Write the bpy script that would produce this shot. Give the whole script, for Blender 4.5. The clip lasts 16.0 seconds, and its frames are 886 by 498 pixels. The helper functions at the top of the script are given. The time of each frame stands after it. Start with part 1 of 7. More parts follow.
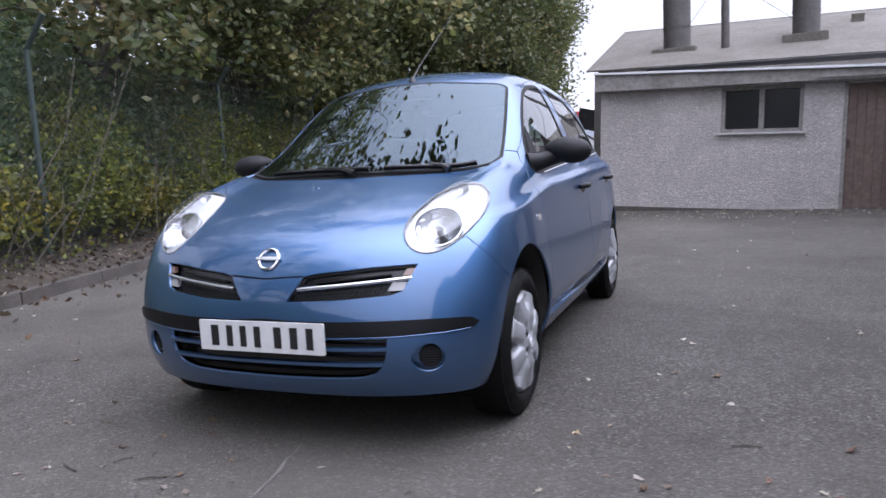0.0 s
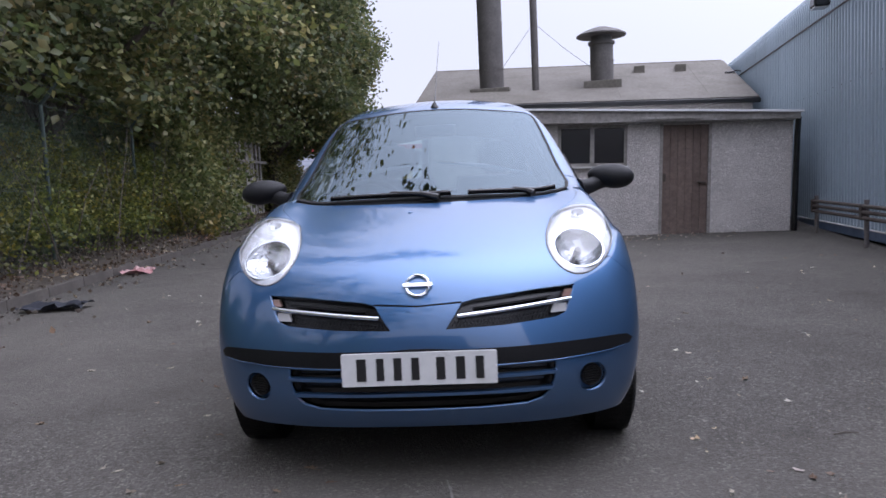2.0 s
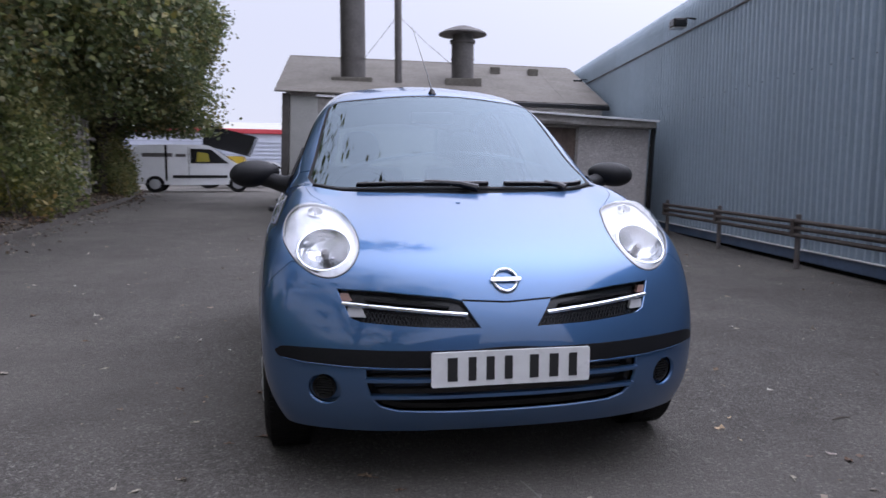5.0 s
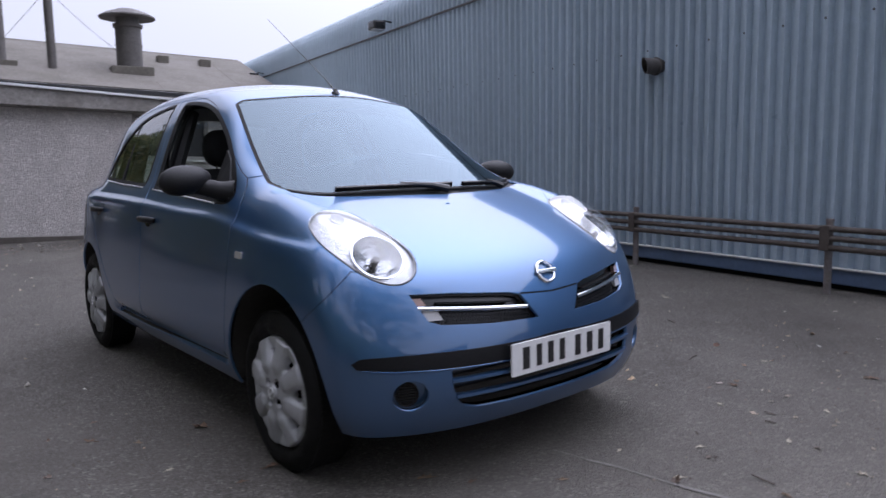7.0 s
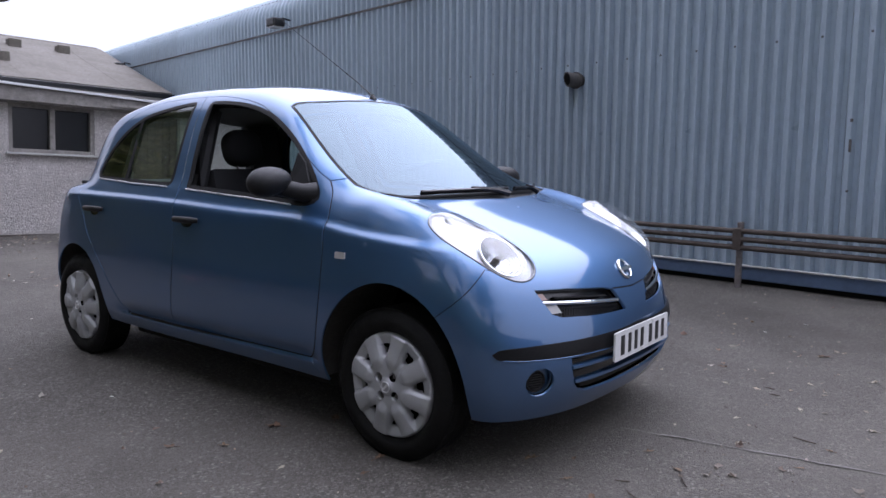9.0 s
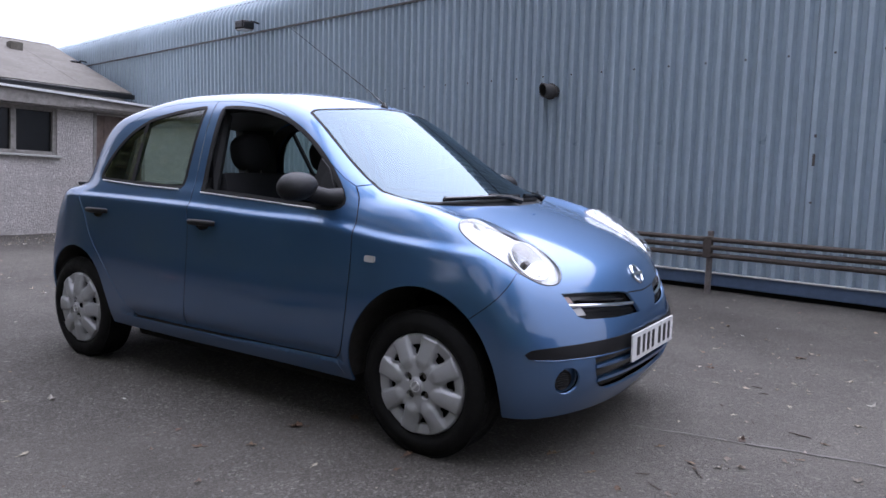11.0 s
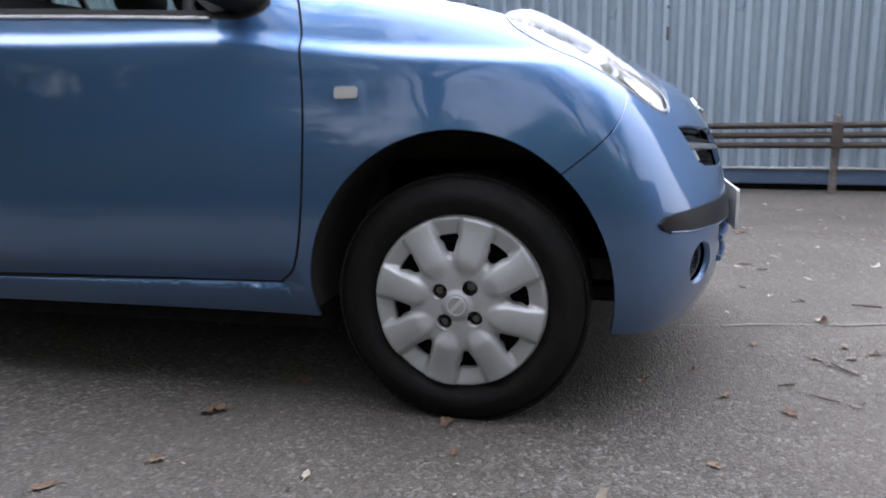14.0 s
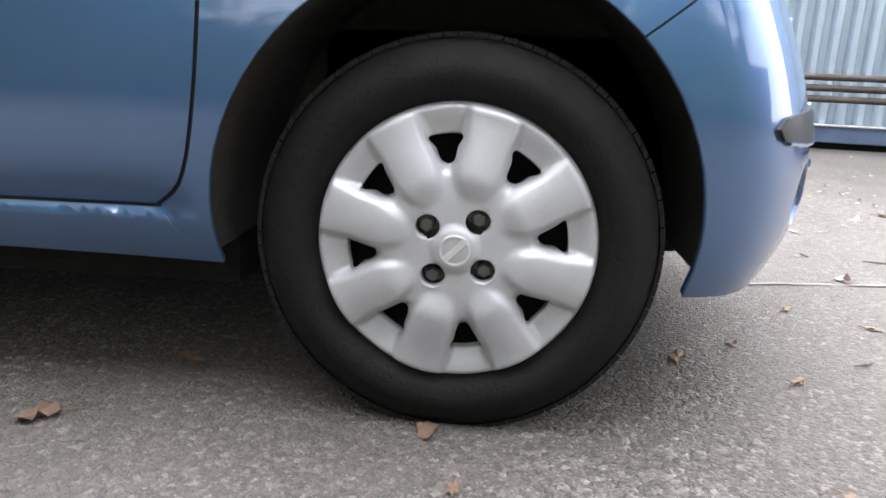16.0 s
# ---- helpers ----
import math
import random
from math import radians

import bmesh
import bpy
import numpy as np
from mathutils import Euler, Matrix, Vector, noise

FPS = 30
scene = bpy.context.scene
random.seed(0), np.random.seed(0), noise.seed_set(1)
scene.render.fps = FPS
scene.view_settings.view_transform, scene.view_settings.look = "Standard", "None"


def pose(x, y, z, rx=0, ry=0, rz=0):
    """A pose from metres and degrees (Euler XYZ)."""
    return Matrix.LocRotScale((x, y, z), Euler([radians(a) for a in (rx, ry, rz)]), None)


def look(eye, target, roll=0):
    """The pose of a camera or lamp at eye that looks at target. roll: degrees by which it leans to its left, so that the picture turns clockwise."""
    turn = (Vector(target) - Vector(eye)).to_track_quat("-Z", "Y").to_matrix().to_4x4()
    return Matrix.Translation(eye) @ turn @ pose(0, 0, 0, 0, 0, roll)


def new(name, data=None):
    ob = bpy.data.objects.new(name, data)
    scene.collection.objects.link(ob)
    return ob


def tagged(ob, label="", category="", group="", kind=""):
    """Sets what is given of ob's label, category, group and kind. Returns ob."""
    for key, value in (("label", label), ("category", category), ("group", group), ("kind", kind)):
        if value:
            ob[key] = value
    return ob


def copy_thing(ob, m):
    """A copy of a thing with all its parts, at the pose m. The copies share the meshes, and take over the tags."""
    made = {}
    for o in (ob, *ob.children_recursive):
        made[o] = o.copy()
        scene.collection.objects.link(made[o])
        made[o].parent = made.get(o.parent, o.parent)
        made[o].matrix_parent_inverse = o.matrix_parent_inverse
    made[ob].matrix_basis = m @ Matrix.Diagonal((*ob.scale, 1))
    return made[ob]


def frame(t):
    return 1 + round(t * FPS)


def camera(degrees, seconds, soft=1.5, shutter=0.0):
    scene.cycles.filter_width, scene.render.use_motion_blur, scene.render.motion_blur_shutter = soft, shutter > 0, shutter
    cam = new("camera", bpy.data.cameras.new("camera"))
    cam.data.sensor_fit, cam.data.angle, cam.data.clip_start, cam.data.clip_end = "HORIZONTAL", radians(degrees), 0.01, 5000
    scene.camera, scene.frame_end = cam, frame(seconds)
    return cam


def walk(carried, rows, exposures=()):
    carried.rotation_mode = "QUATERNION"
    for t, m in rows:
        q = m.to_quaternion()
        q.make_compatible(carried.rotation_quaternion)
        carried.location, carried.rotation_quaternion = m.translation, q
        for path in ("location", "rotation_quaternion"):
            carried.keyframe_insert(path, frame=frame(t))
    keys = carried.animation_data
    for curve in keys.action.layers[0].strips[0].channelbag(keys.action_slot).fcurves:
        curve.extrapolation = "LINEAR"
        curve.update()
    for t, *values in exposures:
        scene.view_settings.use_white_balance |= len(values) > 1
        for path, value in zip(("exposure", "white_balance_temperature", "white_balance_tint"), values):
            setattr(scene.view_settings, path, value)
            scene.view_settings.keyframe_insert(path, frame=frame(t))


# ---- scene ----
cam = camera(63.1, 16.0, 1.55, 0.5)
PATH = [
    (0, (1.531, -2.748, 1.018), (0.805, -0.9, 0.777), -2.9),
    (0.5, (1.198, -2.822, 1.015), (0.61, -0.926, 0.767), -2.2),
    (1, (0.838, -2.911, 1.031), (0.464, -0.96, 0.798), -1.0),
    (1.5, (0.545, -2.931, 1.038), (0.236, -0.966, 0.828), -2.0),
    (2, (0.24, -3.003, 1.04), (0.12, -1.014, 0.861), -2.7),
    (2.5, (0.018, -2.992, 1.027), (-0.064, -1.01, 0.772), -1.2),
    (3, (-0.183, -3.004, 1.037), (-0.125, -1.015, 0.831), -0.2),
    (5.3, (-0.854, -2.815, 1.053), (-0.363, -0.888, 0.838), 1.0),
    (5.5, (-1.046, -2.82, 1.072), (-0.437, -0.929, 0.845), 2.2),
    (6, (-1.335, -2.667, 1.07), (-0.505, -0.863, 0.829), 2.0),
    (6.5, (-1.592, -2.485, 1.088), (-0.582, -0.776, 0.846), 1.0),
    (7, (-1.914, -2.328, 1.096), (-0.655, -0.792, 0.857), -1.0),
    (7.5, (-2.119, -2.126, 1.099), (-0.844, -0.606, 0.848), -2.6),
    (8, (-2.344, -1.995, 1.105), (-0.976, -0.555, 0.863), -0.3),
    (8.5, (-2.604, -1.881, 1.113), (-1.103, -0.58, 0.877), -0.5),
    (8.7, (-2.663, -1.838, 1.122), (-1.134, -0.571, 0.884), -0.2),
    (11, (-3.009, -1.607, 1.128), (-1.364, -0.491, 0.907), 1.3),
    (11.5, (-2.904, -1.489, 1.11), (-1.263, -0.367, 0.888), 1.6),
    (12, (-2.732, -1.261, 1.08), (-1.103, -0.121, 0.862), 1.0),
    (12.5, (-2.696, -1.057, 0.972), (-1.011, -0.007, 0.73), 0.3),
    (13, (-2.698, -0.772, 0.919), (-0.868, -0.042, 0.573), 0.6),
    (13.5, (-2.534, -0.547, 0.812), (-0.661, 0.078, 0.496), 0.1),
    (14, (-2.334, -0.356, 0.728), (-0.431, 0.123, 0.34), -1.3),
    (14.5, (-2.189, -0.211, 0.659), (-0.26, 0.086, 0.222), -0.1),
    (15, (-2.002, -0.151, 0.605), (-0.07, 0.084, 0.146), 1.3),
    (15.5, (-1.866, -0.051, 0.609), (0.058, 0.06, 0.076), 2.0),
    (16, (-1.779, -0.057, 0.545), (0.149, 0.089, 0.034), 2.4),
]
EXPOSURES = [(0, 0.42, 6500, 17), (2.0, 0.06, 6500, 17), (6.0, -0.10, 6500, 17), (8.5, 0.14, 6500, 18), (11.0, 0.36, 6500, 17), (12.5, 0.46, 6550, 16), (14.0, 1.05, 6800, 13), (16.0, 2.22, 7150, 11)]
walk(cam, [(t, look(eye, target, roll)) for t, eye, target, roll in PATH], EXPOSURES)

# ---- world and light ----
world = bpy.data.worlds.new("overcast_sky")
scene.world = world
world.use_nodes = True
wn, wl = world.node_tree.nodes, world.node_tree.links
sky = wn.new("ShaderNodeTexSky")
sky.sky_type, sky.sun_disc = "NISHITA", False
sky.sun_elevation, sky.sun_rotation = radians(66), radians(23)
# overcast: brightest overhead, towards the roof of the warehouse
way = wn.new("ShaderNodeTexCoord")
lean = wn.new("ShaderNodeVectorMath")
lean.operation = "DOT_PRODUCT"
lean.inputs[1].default_value = Vector((0.38, 0.0, 0.925)).normalized()
rise = wn.new("ShaderNodeMapRange")
for i, v in zip((1, 2, 3, 4), (0.0, 1.0, 9.0, 51.0)):
    rise.inputs[i].default_value = v
grey = wn.new("ShaderNodeVectorMath")
grey.operation = "SCALE"
grey.inputs[0].default_value = (0.90, 0.97, 1.17)
cloud = wn.new("ShaderNodeMix")
cloud.data_type = "RGBA"
cloud.inputs[0].default_value = 0.9
wl.new(way.outputs["Generated"], lean.inputs[0])
steep = wn.new("ShaderNodeMath")
steep.operation, steep.use_clamp = "POWER", True
steep.inputs[1].default_value = 3.0
floor_of = wn.new("ShaderNodeMath")
floor_of.operation = "MAXIMUM"
floor_of.inputs[1].default_value = 0.0
wl.new(lean.outputs["Value"], floor_of.inputs[0])
wl.new(floor_of.outputs[0], steep.inputs[0])
wl.new(steep.outputs[0], rise.inputs[0])
wl.new(rise.outputs[0], grey.inputs["Scale"])
wl.new(sky.outputs[0], cloud.inputs[6])
wl.new(grey.outputs[0], cloud.inputs[7])
wl.new(cloud.outputs[2], wn["Background"].inputs[0])
wn["Background"].inputs[1].default_value = 0.1

sun_data = bpy.data.lights.new("sun", "SUN")
sun_data.energy, sun_data.angle, sun_data.color = 0.5, radians(120), (0.975, 0.965, 1.0)
sun = new("sun", sun_data)
sun.matrix_world = look((6, 0.5, 10), (0, 0, 0))


# ---- materials ----
def material(name, color, rough=0.6, metal=0.0, grain=0.0, scale=40.0, stain=0.0, stain_scale=1.5, bump=0.0, bump_scale=80.0, tint=None, coat=0.0, spread=0.0, spec=0.5):
    """A principled surface whose colour varies with fine grain and broad stains, with fine relief."""
    m = bpy.data.materials.new(name)
    m.use_nodes = True
    n, l = m.node_tree.nodes, m.node_tree.links
    p = n["Principled BSDF"]
    p.inputs["Roughness"].default_value, p.inputs["Metallic"].default_value = rough, metal
    p.inputs["Coat Weight"].default_value, p.inputs["Coat Roughness"].default_value = coat, 0.055
    p.inputs["Specular IOR Level"].default_value, p.inputs["Coat IOR"].default_value = spec, 1.72
    at = n.new("ShaderNodeTexCoord").outputs["Object"]
    rgb = n.new("ShaderNodeRGB")
    rgb.outputs[0].default_value = (*color, 1)
    out = rgb.outputs[0]

    def noise_of(s, detail, rough_=0.6):
        k = n.new("ShaderNodeTexNoise")
        k.inputs["Scale"].default_value, k.inputs["Detail"].default_value, k.inputs["Roughness"].default_value = s, detail, rough_
        l.new(at, k.inputs["Vector"])
        return k.outputs["Fac"]

    def mixed(a, b_color, fac):
        k = n.new("ShaderNodeMix")
        k.data_type = "RGBA"
        l.new(fac, k.inputs[0])
        l.new(a, k.inputs[6])
        k.inputs[7].default_value = (*b_color, 1)
        return k.outputs[2]

    def ranged(v, a, b, lo, hi):
        k = n.new("ShaderNodeMapRange")
        for i, w in zip((1, 2, 3, 4), (a, b, lo, hi)):
            k.inputs[i].default_value = w
        l.new(v, k.inputs[0])
        return k.outputs[0]

    if grain:
        out = mixed(out, [min(1, c * 1.9 + 0.02) for c in color], ranged(noise_of(scale, 4), 0.35, 0.75, 0.0, grain))
        out = mixed(out, [c * 0.45 for c in color], ranged(noise_of(scale * 0.7, 5), 0.45, 0.8, 0.0, grain))
    if stain:
        out = mixed(out, tint or [c * 0.5 for c in color], ranged(noise_of(stain_scale, 6, 0.65), 0.42, 0.68, 0.0, stain))
        l.new(ranged(noise_of(stain_scale * 1.7, 4), 0.3, 0.7, max(0.02, rough - 0.1), min(1.0, rough + 0.1)), p.inputs["Roughness"])
    if spread:
        info = n.new("ShaderNodeObjectInfo")
        hsv = n.new("ShaderNodeHueSaturation")
        l.new(ranged(info.outputs["Random"], 0, 1, 1 - spread, 1 + spread), hsv.inputs["Value"])
        l.new(out, hsv.inputs["Color"])
        out = hsv.outputs[0]
    l.new(out, p.inputs["Base Color"])
    if bump:
        k = n.new("ShaderNodeBump")
        k.inputs["Strength"].default_value, k.inputs["Distance"].default_value = bump, 0.01
        l.new(noise_of(bump_scale, 5), k.inputs["Height"])
        l.new(k.outputs[0], p.inputs["Normal"])
    return m


def pane_material(name, tint, ior, sheen=(1, 1, 1)):
    """Clear sheet glass: light passes straight through, gloss by Fresnel."""
    m = bpy.data.materials.new(name)
    m.use_nodes = True
    n, l = m.node_tree.nodes, m.node_tree.links
    n.remove(n["Principled BSDF"])
    clear, gloss, mix, edge = (n.new(k) for k in ("ShaderNodeBsdfTransparent", "ShaderNodeBsdfGlossy", "ShaderNodeMixShader", "ShaderNodeLayerWeight"))
    clear.inputs[0].default_value = (*tint, 1)
    gloss.inputs["Color"].default_value = (*sheen, 1)
    gloss.inputs["Roughness"].default_value = 0.015
    edge.inputs[0].default_value = 0.5
    head_on = ((ior - 1) / (ior + 1)) ** 2
    steep, fres = n.new("ShaderNodeMath"), n.new("ShaderNodeMath")
    steep.operation, fres.operation = "POWER", "MULTIPLY_ADD"
    steep.inputs[1].default_value = 4.0
    fres.inputs[1].default_value, fres.inputs[2].default_value = 1 - head_on, head_on
    l.new(edge.outputs["Facing"], steep.inputs[0])
    l.new(steep.outputs[0], fres.inputs[0])
    l.new(fres.outputs[0], mix.inputs[0])
    l.new(clear.outputs[0], mix.inputs[1])
    l.new(gloss.outputs[0], mix.inputs[2])
    l.new(mix.outputs[0], n["Material Output"].inputs[0])
    return m


def leaf_material(name, a, b, c):
    """Leaves whose colour differs from leaf to leaf, with some light passing through."""
    m = bpy.data.materials.new(name)
    m.use_nodes = True
    n, l = m.node_tree.nodes, m.node_tree.links
    p = n["Principled BSDF"]
    p.inputs["Roughness"].default_value = 0.5
    geo, ramp = n.new("ShaderNodeNewGeometry"), n.new("ShaderNodeValToRGB")
    ramp.color_ramp.elements[0].color, ramp.color_ramp.elements[1].color = (*a, 1), (*c, 1)
    ramp.color_ramp.elements.new(0.6).color = (*b, 1)
    l.new(geo.outputs["Random Per Island"], ramp.inputs[0])
    at = n.new("ShaderNodeTexCoord").outputs["Object"]
    tone = ramp.outputs[0]
    # whole sprays turn brown or stay young and yellow
    for size, where, dye in ((0.8, 0.50, (1.0, 0.70, 0.62)), (1.3, 0.56, (1.45, 1.25, 0.9)), (0.55, 0.48, (0.72, 0.74, 0.82))):
        k, r, x = n.new("ShaderNodeTexNoise"), n.new("ShaderNodeMapRange"), n.new("ShaderNodeMix")
        k.inputs["Scale"].default_value, k.inputs["Detail"].default_value = size, 3
        for i, v in zip((1, 2, 3, 4), (where, where + 0.16, 0.0, 0.85)):
            r.inputs[i].default_value = v
        x.data_type, x.blend_type = "RGBA", "MULTIPLY"
        x.inputs[7].default_value = (*dye, 1)
        l.new(at, k.inputs["Vector"])
        l.new(k.outputs["Fac"], r.inputs[0])
        l.new(r.outputs[0], x.inputs[0])
        l.new(tone, x.inputs[6])
        tone = x.outputs[2]
    l.new(tone, p.inputs["Base Color"])
    thin, mix = n.new("ShaderNodeBsdfTranslucent"), n.new("ShaderNodeMixShader")
    l.new(tone, thin.inputs[0])
    mix.inputs[0].default_value = 0.48
    l.new(p.outputs[0], mix.inputs[1])
    l.new(thin.outputs[0], mix.inputs[2])
    l.new(mix.outputs[0], n["Material Output"].inputs[0])
    return m


PAINT = material("blue_metallic_paint", (0.048, 0.127, 0.268), 0.42, 0.86, coat=1.0, grain=0.06, scale=1500)
BLACK_PLASTIC = material("black_plastic", (0.009, 0.009, 0.010), 0.5, grain=0.3, scale=300, bump=0.15, bump_scale=400, spec=0.25)
GLOSS_BLACK = material("gloss_black_trim", (0.010, 0.010, 0.011), 0.2, grain=0.1, scale=200)
RUBBER = material("tyre_rubber", (0.0060, 0.0059, 0.0058), 0.6, grain=0.15, scale=120, stain=0.5, stain_scale=11, tint=(0.011, 0.0105, 0.010), bump=0.25, bump_scale=150, spec=0.14)
MOULDING = material("black_bumper_strip", (0.007, 0.007, 0.008), 0.35, grain=0.2, scale=200, spec=0.18)
SEAL = material("rubber_seal", (0.007, 0.007, 0.008), 0.6, grain=0.2, scale=200, spec=0.2)
COVER = material("silver_plastic_cover", (0.385, 0.39, 0.40), 0.38, 0.3, grain=0.04, scale=160, stain=0.15, stain_scale=14, tint=(0.22, 0.21, 0.2))
BRIGHT_STRIP = material("satin_bright_strip", (0.80, 0.81, 0.82), 0.38, 1.0)
CHROME = material("chrome", (0.78, 0.79, 0.80), 0.10, 1.0)
REFLECTOR = material("bright_reflector", (0.52, 0.53, 0.54), 0.2, 1.0)
DARK = material("dark_underside", (0.011, 0.0105, 0.010), 0.95, grain=0.3, scale=30, spec=0.1)
LINER = material("dusty_arch_liner", (0.030, 0.028, 0.026), 0.85, grain=0.4, scale=60, stain=0.5, stain_scale=7, tint=(0.05, 0.045, 0.04), bump=0.3)
CABIN = material("dark_grey_cabin_trim", (0.015, 0.015, 0.017), 0.75, grain=0.3, scale=200)
CLOTH = material("dark_seat_cloth", (0.010, 0.010, 0.012), 0.95, grain=0.5, scale=350, bump=0.3, bump_scale=500)
LINING = material("pale_roof_lining", (0.16, 0.155, 0.15), 0.9, grain=0.15, scale=300)
PLATE = material("white_plate", (0.66, 0.66, 0.65), 0.35, stain=0.25, stain_scale=12)
INK = material("black_plate_bars", (0.015, 0.015, 0.016), 0.4)
CLEAR_LENS = material("pale_lens", (0.36, 0.355, 0.35), 0.15, coat=0.5)
RED_LENS = material("orange_tinted_lens", (0.21, 0.125, 0.10), 0.15, coat=0.5, grain=0.3, scale=150)
GLASS = pane_material("window_glass", (0.20, 0.25, 0.25), 1.75, (0.72, 0.88, 1.0))
DARK_GLASS = pane_material("tinted_glass", (0.60, 0.74, 0.68), 1.75)
SHADED_GLASS = pane_material("shaded_rear_glass", (0.74, 0.82, 0.78), 1.75)
LENS = pane_material("lamp_lens", (0.97, 0.98, 1.0), 1.75)
FLUTED = material("fluted_lamp_bowl", (0.66, 0.67, 0.69), 0.26, 0.5, grain=0.15, scale=90, bump=0.7, bump_scale=110)


def speckled(name, tones, scale, fine, patch, patch_tone, rough, bump):
    """Loose stone set in a binder: a tone for each chip, broad patches over them, chips in relief."""
    m = bpy.data.materials.new(name)
    m.use_nodes = True
    n, l = m.node_tree.nodes, m.node_tree.links
    p = n["Principled BSDF"]
    p.inputs["Roughness"].default_value = rough
    p.inputs["Specular IOR Level"].default_value = 0.3
    at = n.new("ShaderNodeTexCoord").outputs["Object"]
    cols = []
    for s in (scale, scale * fine):
        v = n.new("ShaderNodeTexVoronoi")
        v.inputs["Scale"].default_value = s
        l.new(at, v.inputs["Vector"])
        k = n.new("ShaderNodeSeparateColor")
        l.new(v.outputs["Color"], k.inputs[0])
        ramp = n.new("ShaderNodeValToRGB")
        e = ramp.color_ramp.elements
        e[0].color, e[1].color = (*tones[0], 1), (*tones[3], 1)
        e.new(0.5).color, e.new(0.9).color = (*tones[1], 1), (*tones[2], 1)
        l.new(k.outputs[0], ramp.inputs[0])
        cols.append((ramp.outputs[0], v.outputs["Distance"]))
    mix = n.new("ShaderNodeMix")
    mix.data_type = "RGBA"
    mix.inputs[0].default_value = 0.44
    l.new(cols[0][0], mix.inputs[6])
    l.new(cols[1][0], mix.inputs[7])
    out = mix.outputs[2]
    for s, amount, tone in ((patch, 0.68, patch_tone), (patch * 5.3, 0.5, patch_tone), (patch * 0.37, 0.45, [c * 1.5 for c in tones[2]])):
        k = n.new("ShaderNodeTexNoise")
        k.inputs["Scale"].default_value, k.inputs["Detail"].default_value, k.inputs["Roughness"].default_value = s, 6, 0.65
        l.new(at, k.inputs["Vector"])
        r = n.new("ShaderNodeMapRange")
        for i, w in zip((1, 2, 3, 4), (0.46, 0.72, 0.0, amount)):
            r.inputs[i].default_value = w
        l.new(k.outputs["Fac"], r.inputs[0])
        x = n.new("ShaderNodeMix")
        x.data_type = "RGBA"
        l.new(r.outputs[0], x.inputs[0])
        l.new(out, x.inputs[6])
        x.inputs[7].default_value = (*tone, 1)
        out = x.outputs[2]
    l.new(out, p.inputs["Base Color"])
    h = n.new("ShaderNodeMath")
    h.operation = "ADD"
    l.new(cols[0][1], h.inputs[0])
    l.new(cols[1][1], h.inputs[1])
    k = n.new("ShaderNodeBump")
    k.invert = True
    k.inputs["Strength"].default_value, k.inputs["Distance"].default_value = bump, 0.006
    l.new(h.outputs[0], k.inputs["Height"])
    l.new(k.outputs[0], p.inputs["Normal"])
    return m


ASPHALT = speckled("worn_asphalt", ((0.041, 0.0375, 0.0330), (0.078, 0.0715, 0.0630), (0.140, 0.128, 0.112), (0.285, 0.264, 0.238)), 100, 2.1, 0.55, (0.057, 0.051, 0.044), 0.88, 0.9)
SOIL = material("leaf_litter_soil", (0.045, 0.034, 0.024), 0.95, grain=0.7, scale=25, stain=0.5, stain_scale=3, bump=0.8, bump_scale=30)
CONCRETE = material("kerb_concrete", (0.085, 0.074, 0.064), 0.95, grain=0.5, scale=60, stain=0.5, stain_scale=3, bump=0.4)
RENDER_WALL = speckled("pebbledash", ((0.33, 0.307, 0.29), (0.46, 0.43, 0.41), (0.57, 0.535, 0.51), (0.76, 0.735, 0.71)), 44, 1.9, 0.8, (0.36, 0.335, 0.315), 0.95, 1.0)
PALE_WALL = material("pale_painted_panel", (0.42, 0.42, 0.40), 0.8, grain=0.15, scale=30, stain=0.4, stain_scale=1.4, tint=(0.30, 0.29, 0.27))
ROOF_SHEET = material("mossy_cement_roof", (0.125, 0.113, 0.098), 0.95, grain=0.5, scale=18, stain=0.7, stain_scale=1.1, tint=(0.085, 0.078, 0.06), bump=0.4, bump_scale=20)
TIMBER = material("weathered_timber", (0.24, 0.225, 0.21), 0.9, grain=0.6, scale=20, stain=0.5, stain_scale=2.5, tint=(0.17, 0.15, 0.135), bump=0.4, bump_scale=30)
BROWN_DOOR = material("brown_door_planks", (0.135, 0.098, 0.082), 0.8, grain=0.4, scale=25, stain=0.5, stain_scale=2.0, tint=(0.07, 0.05, 0.04), bump=0.3, bump_scale=30, spread=0.12)
CLADDING = material("blue_grey_cladding", (0.335, 0.41, 0.47), 0.36, 0.1, grain=0.12, scale=12, stain=0.35, stain_scale=0.6, tint=(0.245, 0.30, 0.345), spread=0.06)
SKIRT = material("blue_painted_skirting", (0.10, 0.15, 0.24), 0.5, grain=0.2, scale=20, stain=0.4, stain_scale=2)
RUST = material("rusty_brown_rail", (0.055, 0.042, 0.035), 0.8, 0.2, grain=0.5, scale=60, stain=0.5, stain_scale=6, tint=(0.12, 0.105, 0.095), bump=0.3)
FLUE = material("dull_metal_flue", (0.10, 0.092, 0.087), 0.65, 0.4, grain=0.3, scale=20, stain=0.5, stain_scale=2)
GALV = material("galvanised_steel", (0.042, 0.062, 0.055), 0.7, 0.3, grain=0.3, scale=60)
PALE_SEAM = material("worn_pale_seam", (0.15, 0.141, 0.128), 0.9, grain=0.6, scale=120, stain=0.7, stain_scale=9, tint=(0.09, 0.083, 0.075), bump=0.4)
